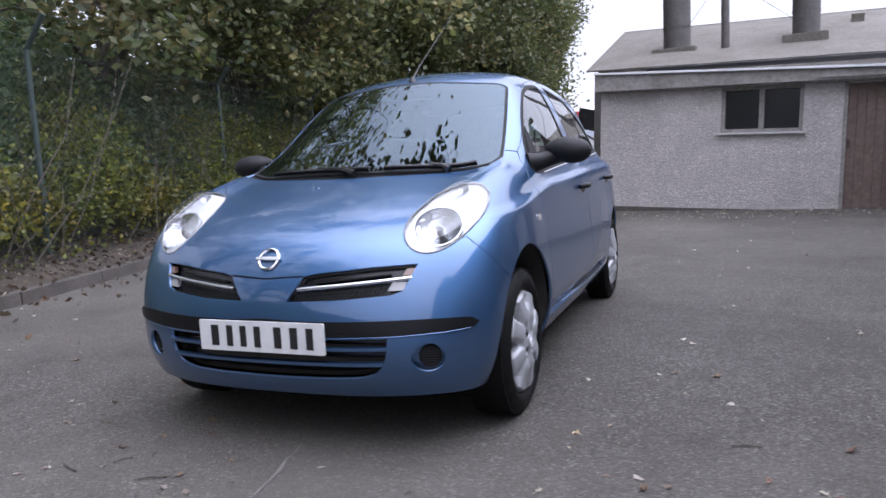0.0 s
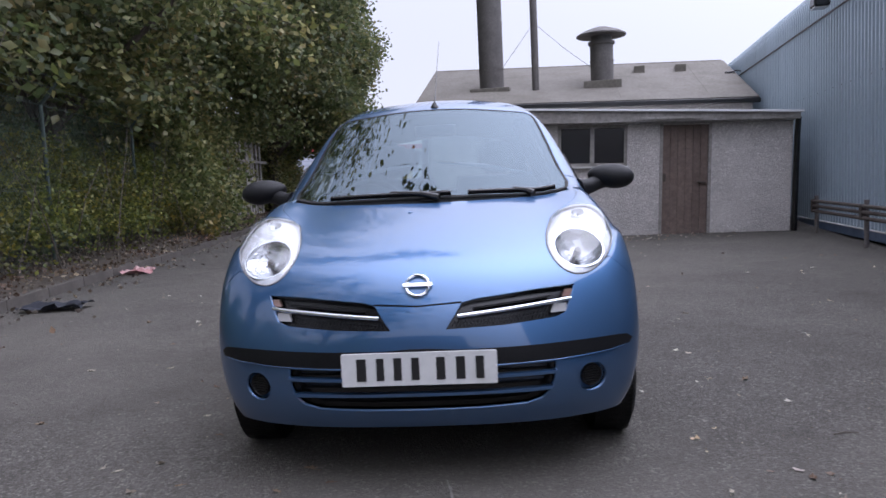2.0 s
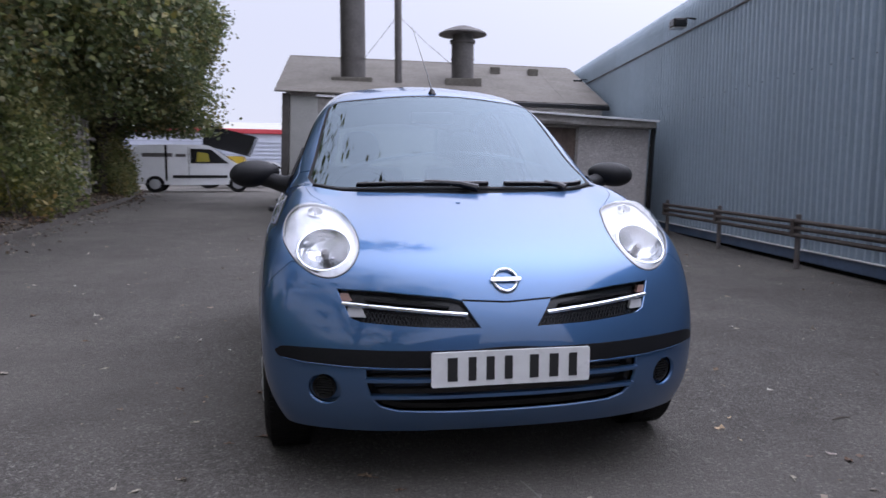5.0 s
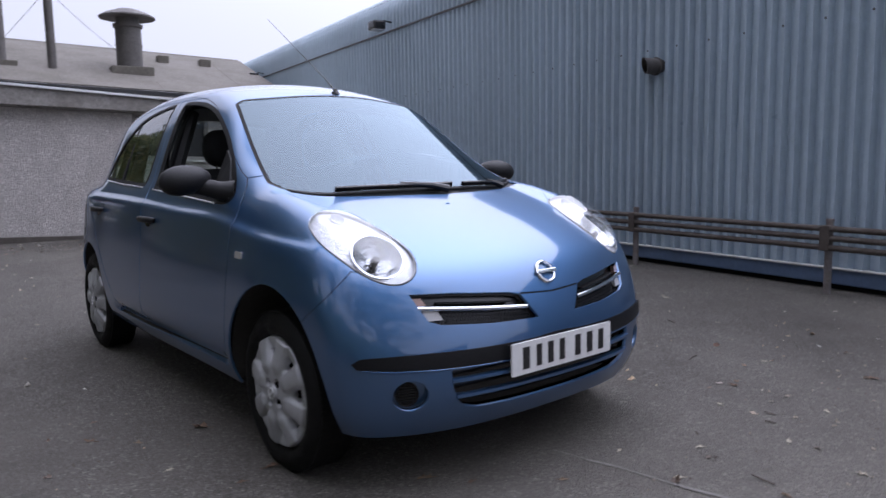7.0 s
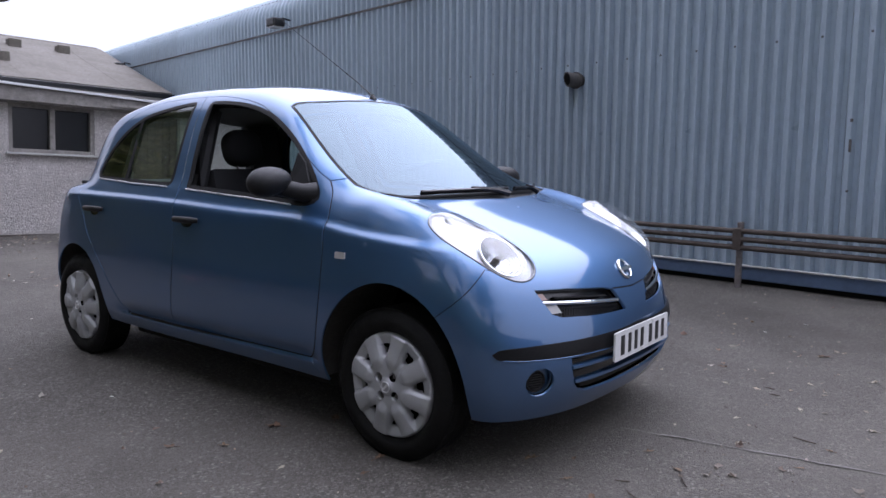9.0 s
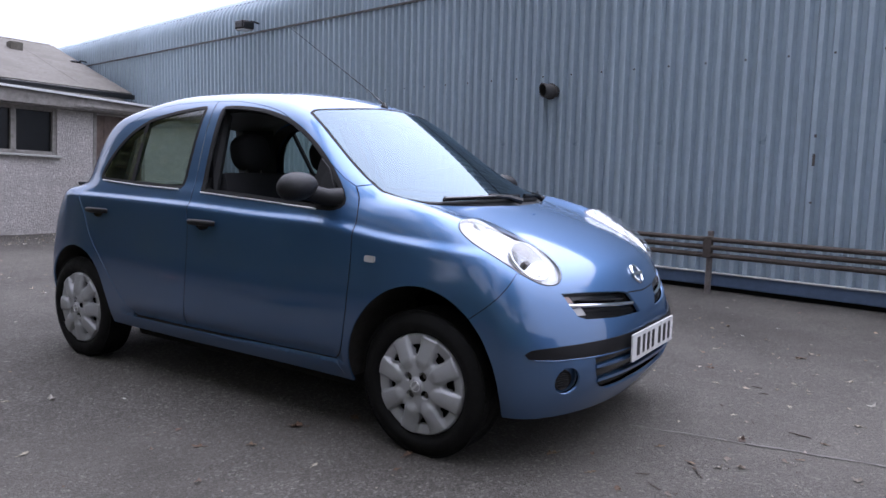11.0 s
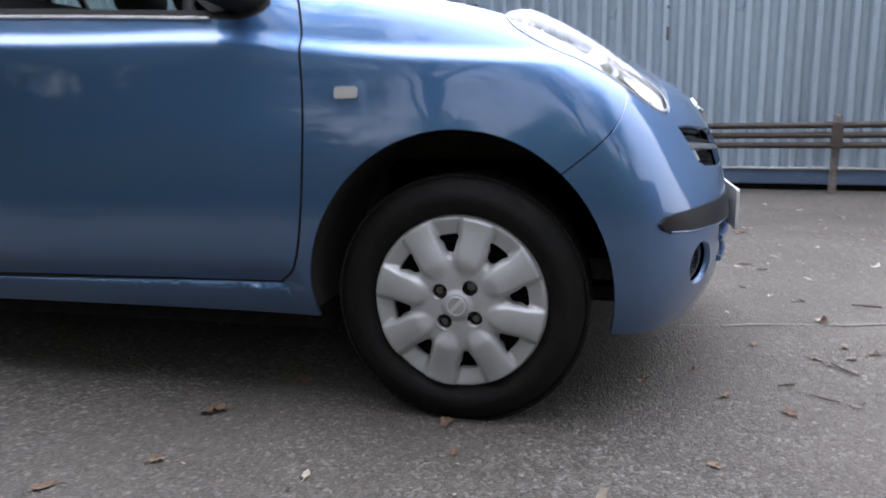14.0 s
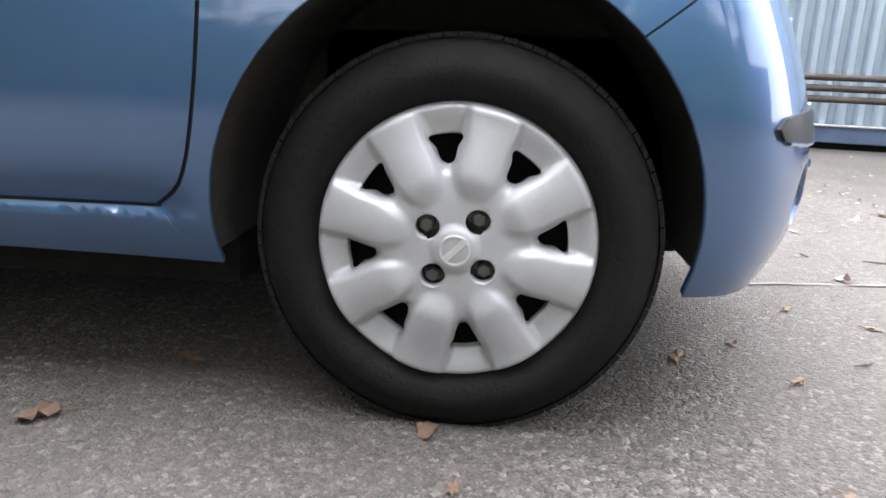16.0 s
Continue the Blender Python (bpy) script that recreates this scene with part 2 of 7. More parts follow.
BARK = material("grey_bark", (0.065, 0.052, 0.042), 0.95, grain=0.6, scale=14, stain=0.4, bump=0.8, bump_scale=18)
DEAD_WOOD = material("dead_grey_wood", (0.09, 0.074, 0.058), 0.9, grain=0.5, scale=30, bump=0.4)
VAN_WHITE = material("white_van_paint", (0.72, 0.73, 0.74), 0.35, grain=0.05, scale=8, stain=0.15, coat=0.5)
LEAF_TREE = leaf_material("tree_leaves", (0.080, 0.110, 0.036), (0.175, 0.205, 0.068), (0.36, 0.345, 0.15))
# The tree leaves again in darker tones: their shade is put into the colour.
LEAF_SHADED = leaf_material("shaded_tree_leaves", (0.051, 0.074, 0.029), (0.110, 0.138, 0.050), (0.22, 0.215, 0.092))
LEAF_LITTER = leaf_material("brown_leaf_litter", (0.06, 0.043, 0.030), (0.13, 0.10, 0.07), (0.42, 0.37, 0.30))
LEAF_IVY = leaf_material("ivy_leaves", (0.060, 0.104, 0.052), (0.122, 0.184, 0.084), (0.21, 0.265, 0.125))
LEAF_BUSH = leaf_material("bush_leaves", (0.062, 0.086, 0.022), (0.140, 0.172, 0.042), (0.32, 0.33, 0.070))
# Lighter greens for the out-of-view side hedge, with skylight put into the colour.
LEAF_SUNLIT = leaf_material("sunlit_hedge_leaves", (0.12, 0.19, 0.08), (0.22, 0.31, 0.12), (0.38, 0.44, 0.19))
LEAF_DEAD = leaf_material("fallen_leaves", (0.15, 0.11, 0.08), (0.34, 0.29, 0.23), (0.58, 0.55, 0.49))


# ---- mesh helpers ----
def mesh_ob(name, verts, faces, mat, parent=None, label="", smooth=True, normals=None):
    me = bpy.data.meshes.new(name)
    me.from_pydata([tuple(map(float, v)) for v in verts], [], [tuple(map(int, f)) for f in faces])
    me.materials.append(mat)
    if smooth:
        me.shade_smooth()
    if normals is not None:
        me.normals_split_custom_set_from_vertices([tuple(map(float, v)) for v in normals])
    ob = new(name, me)
    if parent is not None:
        ob.parent = parent
    if label:
        ob["label"] = label
    return ob


def part(name, bm, mat, parent=None, label="", smooth=False):
    me = bpy.data.meshes.new(name)
    bmesh.ops.recalc_face_normals(bm, faces=bm.faces)
    bm.to_mesh(me)
    bm.free()
    me.materials.append(mat)
    if smooth:
        me.shade_smooth()
        me.set_sharp_from_angle(angle=radians(38))
    ob = new(name, me)
    if parent is not None:
        ob.parent = parent
    if label:
        ob["label"] = label
    return ob


def empty(name, m, label, category, group="", kind=""):
    ob = new(name)
    ob.matrix_world = m
    return tagged(ob, label, category, group, kind)


def box(bm, lo, hi, bevel=0.0, m=None):
    """A box between two corners, its edges bevelled."""
    v = bmesh.ops.create_cube(bm, size=1.0)["verts"]
    for p in v:
        p.co = Vector([(a + b) / 2 + c * (b - a) for a, b, c in zip(lo, hi, p.co)])
    if bevel:
        es = list({e for p in v for e in p.link_edges})
        v = bmesh.ops.bevel(bm, geom=es, offset=bevel, segments=2, affect="EDGES", profile=0.6)["verts"]
    if m is not None:
        bmesh.ops.transform(bm, matrix=m, verts=list({p for p in v}))
    return bm


def boxed(lo, hi, bevel=0.0, m=None):
    return box(bmesh.new(), lo, hi, bevel, m)


def lathe(bm, profile, steps=32, m=None, close=False):
    """Turns a profile of (radius, height) round the z axis."""
    rings = []
    for r, h in profile:
        rings.append([bm.verts.new((r * math.cos(2 * math.pi * i / steps), r * math.sin(2 * math.pi * i / steps), h)) for i in range(steps)] if r > 1e-6 else [bm.verts.new((0, 0, h))])
    pairs = list(zip(rings, rings[1:])) + ([(rings[-1], rings[0])] if close else [])
    for a, b in pairs:
        for i in range(steps):
            j = (i + 1) % steps
            if len(a) == 1 and len(b) == 1:
                continue
            if len(a) == 1:
                bm.faces.new((a[0], b[i], b[j]))
            elif len(b) == 1:
                bm.faces.new((a[i], a[j], b[0]))
            else:
                bm.faces.new((a[i], a[j], b[j], b[i]))
    if m is not None:
        bmesh.ops.transform(bm, matrix=m, verts=[v for r in rings for v in r])
    return bm


def tube(bm, pts, radius, sides=8):
    """A round bar along a line of points; radius may be a list."""
    pts = [Vector(p) for p in pts]
    radii = radius if isinstance(radius, (list, tuple)) else [radius] * len(pts)
    rings = []
    side = None
    for i, p in enumerate(pts):
        d = (pts[min(i + 1, len(pts) - 1)] - pts[max(i - 1, 0)]).normalized()
        if side is None:
            side = d.orthogonal().normalized()
        side = (side - d * side.dot(d)).normalized()
        up = d.cross(side)
        rings.append([bm.verts.new(p + radii[i] * (math.cos(2 * math.pi * k / sides) * side + math.sin(2 * math.pi * k / sides) * up)) for k in range(sides)])
    for a, b in zip(rings, rings[1:]):
        for k in range(sides):
            bm.faces.new((a[k], a[(k + 1) % sides], b[(k + 1) % sides], b[k]))
    bm.faces.new(rings[0][::-1])
    bm.faces.new(rings[-1])
    return bm


def ball(bm, centre, radii, m=None, seg=20):
    v = bmesh.ops.create_uvsphere(bm, u_segments=seg, v_segments=seg // 2 + 2, radius=1.0)["verts"]
    for p in v:
        p.co = Vector([a + b * c for a, b, c in zip(centre, radii, p.co)])
    if m is not None:
        bmesh.ops.transform(bm, matrix=m, verts=v)
    return bm


def prism(bm, outline, a, b, axis=1):
    """A closed outline in two axes, drawn out along the third from a to b."""
    def at(p, h):
        c = list(p)
        c.insert(axis, h)
        return bm.verts.new(c)
    lo, hi = [at(p, a) for p in outline], [at(p, b) for p in outline]
    n = len(outline)
    for i in range(n):
        j = (i + 1) % n
        bm.faces.new((lo[i], lo[j], hi[j], hi[i]))
    bm.faces.new(lo[::-1])
    bm.faces.new(hi)
    return bm


def rounded(lo, hi, r, n=4):
    """A rectangle's outline with round corners."""
    pts = []
    for cx, cy, a in ((hi[0] - r, hi[1] - r, 0), (lo[0] + r, hi[1] - r, 90), (lo[0] + r, lo[1] + r, 180), (hi[0] - r, lo[1] + r, 270)):
        pts += [(cx + r * math.cos(radians(a + 90 * k / n)), cy + r * math.sin(radians(a + 90 * k / n))) for k in range(n + 1)]
    return pts


def curve_through(pts, step, closed=True):
    """A smooth line through points of any dimension, sampled about every step."""
    p = np.array(pts, float)
    n = len(p)
    out = []
    for i in range(n if closed else n - 1):
        a, b = p[i], p[(i + 1) % n]
        z, c = (p[i - 1], p[(i + 2) % n]) if closed else (p[max(i - 1, 0)], p[min(i + 2, n - 1)])
        lab = np.linalg.norm(b - a)
        ma = (b - z) * lab / max(1e-9, np.linalg.norm(b - a) + np.linalg.norm(a - z))
        mb = (c - a) * lab / max(1e-9, np.linalg.norm(c - b) + np.linalg.norm(b - a))
        k = max(1, int(round(lab / step)))
        for t in np.arange(k) / k:
            out.append((2 * t**3 - 3 * t * t + 1) * a + (t**3 - 2 * t * t + t) * ma + (-2 * t**3 + 3 * t * t) * b + (t**3 - t * t) * mb)
    if not closed:
        out.append(p[-1])
    return np.array(out)


def line_through(pts, step, closed=True):
    """The same with straight runs and sharp corners."""
    p = np.array(pts, float)
    out = []
    for i in range(len(p) if closed else len(p) - 1):
        a, b = p[i], p[(i + 1) % len(p)]
        k = max(1, int(round(np.linalg.norm(b - a) / step)))
        out += [a + (b - a) * t for t in np.arange(k) / k]
    if not closed:
        out.append(p[-1])
    return np.array(out)


def scatter_leaves(name, centres, sizes, mat, parent=None, label="", flat=0.0, seed=1):
    """Folded four-cornered leaves, one island each, at the given places."""
    rng = np.random.default_rng(seed)
    n = len(centres)
    d = rng.normal(size=(n, 3))
    d[:, 2] *= 1 - flat
    d /= np.linalg.norm(d, axis=1)[:, None] + 1e-9
    u = rng.normal(size=(n, 3))
    if flat:
        u[:, 2] *= 1 - flat
    w = np.cross(d, u)
    w /= np.linalg.norm(w, axis=1)[:, None] + 1e-9
    up = np.cross(d, w)
    s = np.asarray(sizes)[:, None]
    c = np.asarray(centres)
    v = np.stack([c - d * s * 0.5, c + w * s * 0.36 + up * s * 0.10, c + d * s * 0.6, c - w * s * 0.36 + up * s * 0.10], 1).reshape(-1, 3)
    k = np.arange(n)[:, None] * 4
    f = np.concatenate([k + [0, 1, 2], k + [0, 2, 3]])
    me = bpy.data.meshes.new(name)
    me.vertices.add(len(v))
    me.vertices.foreach_set("co", v.astype(np.float32).ravel())
    me.loops.add(f.size)
    me.loops.foreach_set("vertex_index", f.astype(np.int32).ravel())
    me.polygons.add(len(f))
    me.polygons.foreach_set("loop_start", (np.arange(len(f)) * 3).astype(np.int32))
    me.polygons.foreach_set("loop_total", np.full(len(f), 3, np.int32))
    me.update(calc_edges=True)
    me.materials.append(mat)
    ob = new(name, me)
    if parent is not None:
        ob.parent = parent
    if label:
        ob["label"] = label
    return ob


# The yard's buildings stand square to each other, turned against the car.
SITE = pose(0, 0, 0, 0, 0, -8.53)


def ground_height(x, y):
    """The yard is level round the car and rises a little towards the back."""
    b = 0.148 * x + 0.989 * y
    return min(0.04 * max(b - 8.0, 0.0), 0.18)


# ---- the yard and its buildings ----
def ground_sheet():
    """One sheet of asphalt out to the horizon, finer round the yard."""
    cuts = sorted(set([-600, -300, -150, -80, -50] + [-36 + 2 * i for i in range(37)] + [50, 80, 150, 300, 600]))
    verts = [(x, y, ground_height(x, y)) for y in cuts for x in cuts]
    n = len(cuts)
    faces = [(j * n + i, j * n + i + 1, (j + 1) * n + i + 1, (j + 1) * n + i) for j in range(n - 1) for i in range(n - 1)]
    return mesh_ob("ground", verts, faces, ASPHALT)


ground = tagged(ground_sheet(), "worn grey asphalt yard with pale grit and stains", "ground", kind="structure")

# the planted bank behind the kerb
KERB = [(-1.9, -14), (-3.55, -0.8), (-3.95, 1.5), (-4.45, 3.7), (-4.95, 8.2), (-5.15, 13.5), (-6.2, 22), (-8.5, 34)]


def bank_sheet():
    line = curve_through(KERB, 0.5, False)
    rng = random.Random(4)
    verts, faces = [], []
    offs = (0.10, 0.3, 0.6, 1.0, 1.5, 2.2, 3.5, 6, 12)
    for i, (x, y) in enumerate(line):
        for k, o in enumerate(offs):
            h = 0.10 + 0.13 * min(o, 4) ** 0.8 + (rng.uniform(-0.04, 0.05) if k else 0)
            verts.append((x - o, y + 0.1 * o, ground_height(x, y) + h))
    n = len(offs)
    for i in range(len(line) - 1):
        for k in range(n - 1):
            faces.append((i * n + k, i * n + k + 1, (i + 1) * n + k + 1, (i + 1) * n + k))
    return mesh_ob("planting_bed", verts, faces, SOIL)


tagged(bank_sheet(), "bank of dark soil and leaf litter behind the kerb", "ground", kind="structure")


def kerb_run():
    kerb = empty("kerb", pose(0, 0, 0), "low weathered concrete kerb along the planted bank", "kerb", kind="structure")
    line = curve_through(KERB, 0.915, False)
    for a, b in zip(line[4:], line[5:]):
        d = Vector((*(b - a), 0))
        bm = boxed((0.004, -0.07, -0.1), (d.length - 0.004, 0.07, 0.115), 0.012)
        ob = part("kerb_stone", bm, CONCRETE, kerb)
        ob.matrix_world = pose(a[0] - 0.07, a[1], ground_height(*a), 0, 0, math.degrees(math.atan2(d.y, d.x)))
    return kerb


kerb_run()


def site_empty(name, a, b, label, category, group="", kind="", z=0.0):
    return empty(name, SITE @ pose(a, b, z), label, category, group, kind)


# roughcast shed: a low front room against a gabled boiler house
def shed():
    s = empty("boiler_shed", SITE @ pose(0, 9.35, -0.02, 0, 2.2, 0), "low pebbledashed shed with a timber fascia and a cement-sheet roof", "shed")
    a0, a1, top = -1.83, 3.69, 1.99
    wins, doors = (0.05, 1.18, 1.26, 1.935), (1.74, 2.44, -0.15, 1.91)
    t = 0.2
    for lo, hi in (((a0, 0, -0.2), (wins[0], t, top)), ((wins[0], 0, -0.2), (wins[1], t, wins[2])), ((wins[0], 0, wins[3]), (wins[1], t, top)), ((wins[1], 0, -0.2), (doors[0], t, top)), ((doors[0], 0, doors[3]), (doors[1], t, top)), ((doors[1], 0, -0.2), (a1, t, top))):
        part("wall_panel", boxed(lo, hi), RENDER_WALL, s, "grey pebbledash render")
    part("side_wall", boxed((a0, t, -0.2), (a0 + t, 4.0, top)), RENDER_WALL, s)
    part("side_wall", boxed((a1 - t, t, -0.2), (a1, 4.0, top)), RENDER_WALL, s)
    plinth = boxed((a0 - 0.03, -0.035, -0.15), (doors[0] - 0.06, 0.0, 0.10), 0.01)
    box(plinth, (doors[1] + 0.06, -0.035, -0.15), (a1, 0.0, 0.13), 0.01)
    part("plinth", plinth, CONCRETE, s)
    w = part("window", boxed((wins[0], 0.10, wins[2]), (wins[1], 0.13, wins[3])), GLOSS_BLACK, s, "dark two-light window with a grey timber frame")
    bm = bmesh.new()
    for lo, hi in (((wins[0], 0.02, wins[2]), (wins[0] + 0.055, 0.09, wins[3])), ((wins[1] - 0.055, 0.02, wins[2]), (wins[1], 0.09, wins[3])), ((0.58, 0.02, wins[2]), (0.65, 0.09, wins[3])), ((wins[0] + 0.055, 0.02, wins[3] - 0.05), (wins[1] - 0.055, 0.09, wins[3])), ((wins[0] + 0.055, 0.02, wins[2]), (wins[1] - 0.055, 0.09, wins[2] + 0.05))):
        box(bm, lo, hi, 0.006)
    part("window_frame", bm, TIMBER, w)
    part("window_sill", boxed((wins[0] - 0.04, -0.06, wins[2] - 0.035), (wins[1] + 0.04, 0.10, wins[2] - 0.004), 0.006), PALE_WALL, w)
    d = part("door", boxed((doors[0], 0.055, 0.02), (doors[1], 0.075, doors[3])), BROWN_DOOR, s, "brown vertically boarded timber door")
    k = 6
    for i in range(k):
        x0 = doors[0] + (doors[1] - doors[0]) * i / k
        part("plank", boxed((x0 + 0.0015, 0.02, 0.03), (x0 + (doors[1] - doors[0]) / k - 0.0015, 0.055, doors[3]), 0.004), BROWN_DOOR, d)
    part("frame", box(boxed((doors[0] - 0.05, -0.01, 0), (doors[0], 0.09, top - 0.02), 0.006), (doors[1], -0.01, 0), (doors[1] + 0.05, 0.09, top - 0.02), 0.006), TIMBER, d)
    part("handle", boxed((doors[1] - 0.16, -0.03, 0.98), (doors[1] - 0.03, 0.02, 1.0), 0.006), RUST, d)
    part("hinge", boxed((doors[0] + 0.005, -0.005, 1.0), (doors[0] + 0.05, 0.02, 1.13), 0.006), RUST, d)
    fas = bmesh.new()
    lean = lambda x: top + 0.178 - 0.0306 * x
    prism(fas, [(a0 - 0.05, top - 0.03), (a1 + 0.06, top - 0.03), (a1 + 0.06, lean(a1 + 0.06)), (a0 - 0.05, lean(a0 - 0.05))], -0.18, -0.13)
    box(fas, (a1, -0.13, top - 0.03), (a1 + 0.06, 3.9, lean(a1) - 0.004), 0.01)
    part("fascia", fas, TIMBER, s, "weathered grey timber fascia board")
    part("lower_board", boxed((a0 - 0.02, -0.12, top - 0.06), (a1 - 0.01, -0.01, top + 0.03), 0.01), TIMBER, s)
    flat = boxed((a0 - 0.07, -0.21, 0), (a1 + 0.10, 3.9, 0.03), 0.006)
    part("flat_roof", flat, PALE_WALL, s, "pale-edged felt roof").matrix_local = pose(0, 0, top + 0.18, 0, 1.75, 0)
    part("downpipe", tube(bmesh.new(), [(a1 + 0.05, -0.09, top), (a1 + 0.05, -0.05, top - 0.25), (a1 + 0.05, -0.05, 0.0)], 0.045, 12), GLOSS_BLACK, s, "black downpipe at the corner", smooth=True)
    edge = part("roof_edge", boxed((a0 - 0.07, -0.222, -0.004), (a1 + 0.10, -0.211, 0.028), 0.003), VAN_WHITE, s, "white painted roof edge")
    edge.matrix_local = pose(0, 0, top + 0.18, 0, 1.75, 0)
    loose = boxed((1.35, -0.20, top + 0.0), (2.30, -0.182, top + 0.035), 0.004)
    part("batten", loose, TIMBER, s, "loose dark batten nailed over the door")
    # gabled house behind
    b0, b1, e0, e1 = 4.0, 11.5, -3.25, 3.93
    h0, h1, mid = 2.72, 4.10, 8.4
    bm = bmesh.new()
    box(bm, (e0 + 0.1, b0, -0.2), (e1 - 0.05, b0 + 0.2, h0))
    prism(bm, [(b0 + 0.2, -0.2), (b1, -0.2), (b1, h0), (mid, h1 - 0.08), (b0 + 0.2, h0)], e0 + 0.1, e0 + 0.3, 0)
    prism(bm, [(b0 + 0.2, -0.2), (b1, -0.2), (b1, h0), (mid, h1 - 0.08), (b0 + 0.2, h0)], e1 - 0.25, e1 - 0.05, 0)
    part("rear_wall", bm, RENDER_WALL, s)
    part("pale_panel", boxed((e0 + 0.22, b0 - 0.04, 0.45), (-1.72, b0 - 0.003, h0 - 0.1), 0.01), PALE_WALL, s, "pale painted boarding beside the lean-to")
    part("corner_post", boxed((e0 + 0.04, b0 - 0.08, -0.1), (e0 + 0.2, b0 + 0.1, h0 - 0.05), 0.01), FLUE, s)
    part("low_rail", box(boxed((e0 + 0.2, b0 - 0.12, 0.42), (-1.75, b0 - 0.045, 0.47), 0.01), (e0 + 0.2, b0 - 0.12, 0.55), (-1.75, b0 - 0.045, 0.60), 0.01), RUST, s)
    slope = math.degrees(math.atan2(h1 - h0, mid - b0))
    run = math.hypot(h1 - h0, mid - b0 + 0.1)
    for k in range(8):
        x0 = e0 - 0.12 + (e1 - e0 + 0.15) * k / 8
        x1 = e0 - 0.12 + (e1 - e0 + 0.15) * (k + 1) / 8 + 0.01
        bm = boxed((x0, 0, -0.02), (x1, run, 0.012 + 0.004 * (k % 2)), 0.004)
        # the verge runs out towards the ridge at the lane end
        for v in bm.verts:
            v.co.x -= 0.45 * v.co.y / run * (e1 - v.co.x) / (e1 - e0)
        sheet = part("roof_sheet", bm, ROOF_SHEET, s)
        sheet.matrix_local = pose(0, b0 - 0.18, h0 - 0.02, slope, 0, 0)
    backs = part("rear_slope", boxed((e0 - 0.12, 0, -0.02), (e1 + 0.03, run, 0.012)), ROOF_SHEET, s)
    backs.matrix_local = Matrix.Translation((0, mid, h1)) @ Euler((radians(-slope), 0, 0)).to_matrix().to_4x4()
    part("ridge_tile", tube(bmesh.new(), [(e0 - 0.57, mid, h1 + 0.0), (e1, mid, h1 + 0.0)], 0.06, 8), ROOF_SHEET, s)
    part("gutter", boxed((e0 + 1.2, b0 - 0.30, h0 - 0.14), (e1 + 0.05, b0 - 0.19, h0 - 0.04), 0.02), GLOSS_BLACK, s, "black gutter")
    for x in (1.62, 2.62):
        part("roof_vent", boxed((x, b0 + 2.95, h0 + 0.94), (x + 0.26, b0 + 3.25, h0 + 1.16), 0.02), ROOF_SHEET, s)
    return s


shed()


def flue(a, b, z0, z1, r, cowl, label):
    f = site_empty("flue", a, b, label, "chimney flue", "flues on the shed roof")
    part("base_box", boxed((-r * 1.6, -r * 1.6, z0 - 0.45), (r * 1.6, r * 1.6, z0 + 0.13), 0.02), ROOF_SHEET, f)
    part("pipe", lathe(bmesh.new(), [(0, z0), (r, z0), (r, z0 + 0.6), (r * 1.03, z0 + 0.6), (r * 1.03, z0 + 0.64), (r, z0 + 0.64), (r, z1), (r * 0.85, z1), (r * 0.85, z0 + 0.2)], 28), FLUE, f, smooth=True)
    if cowl:
        part("cowl", lathe(bmesh.new(), [(0.02, z1 + 0.14), (cowl, z1 + 0.13), (cowl * 1.0, z1 + 0.16), (cowl * 0.75, z1 + 0.24), (cowl * 0.3, z1 + 0.33), (0, z1 + 0.345)], 28), FLUE, f, "shallow conical rain cowl", smooth=True)
        part("collar", lathe(bmesh.new(), [(r * 1.01, z1 - 0.09), (r * 1.15, z1 - 0.06), (r * 1.15, z1), (r * 0.9, z1), (r * 0.9, z1 + 0.14), (r * 0.7, z1 + 0.14)], 24), FLUE, f, smooth=True)
    return f


flue(0.95, 15.0, 3.15, 4.22, 0.27, 0.58, "stout metal flue with a conical rain cowl")
flue(-1.70, 15.0, 3.15, 7.5, 0.30, 0, "tall thick metal flue rising from the roof")
flue(-0.60, 14.6, 3.0, 7.5, 0.085, 0, "tall thin metal flue pipe")


guy = site_empty("guy_wire", -0.60, 14.6, "thin slack guy wires from the flue pipe to the roof", "wire")
for tip in ((-1.0, 0.3, 3.55), (1.35, 0.5, 3.62)):
    part("wire", tube(bmesh.new(), [(0, 0, 4.72), (tip[0] * 0.5, tip[1] * 0.5, 4.13), tip], 0.005, 5), FLUE, guy)


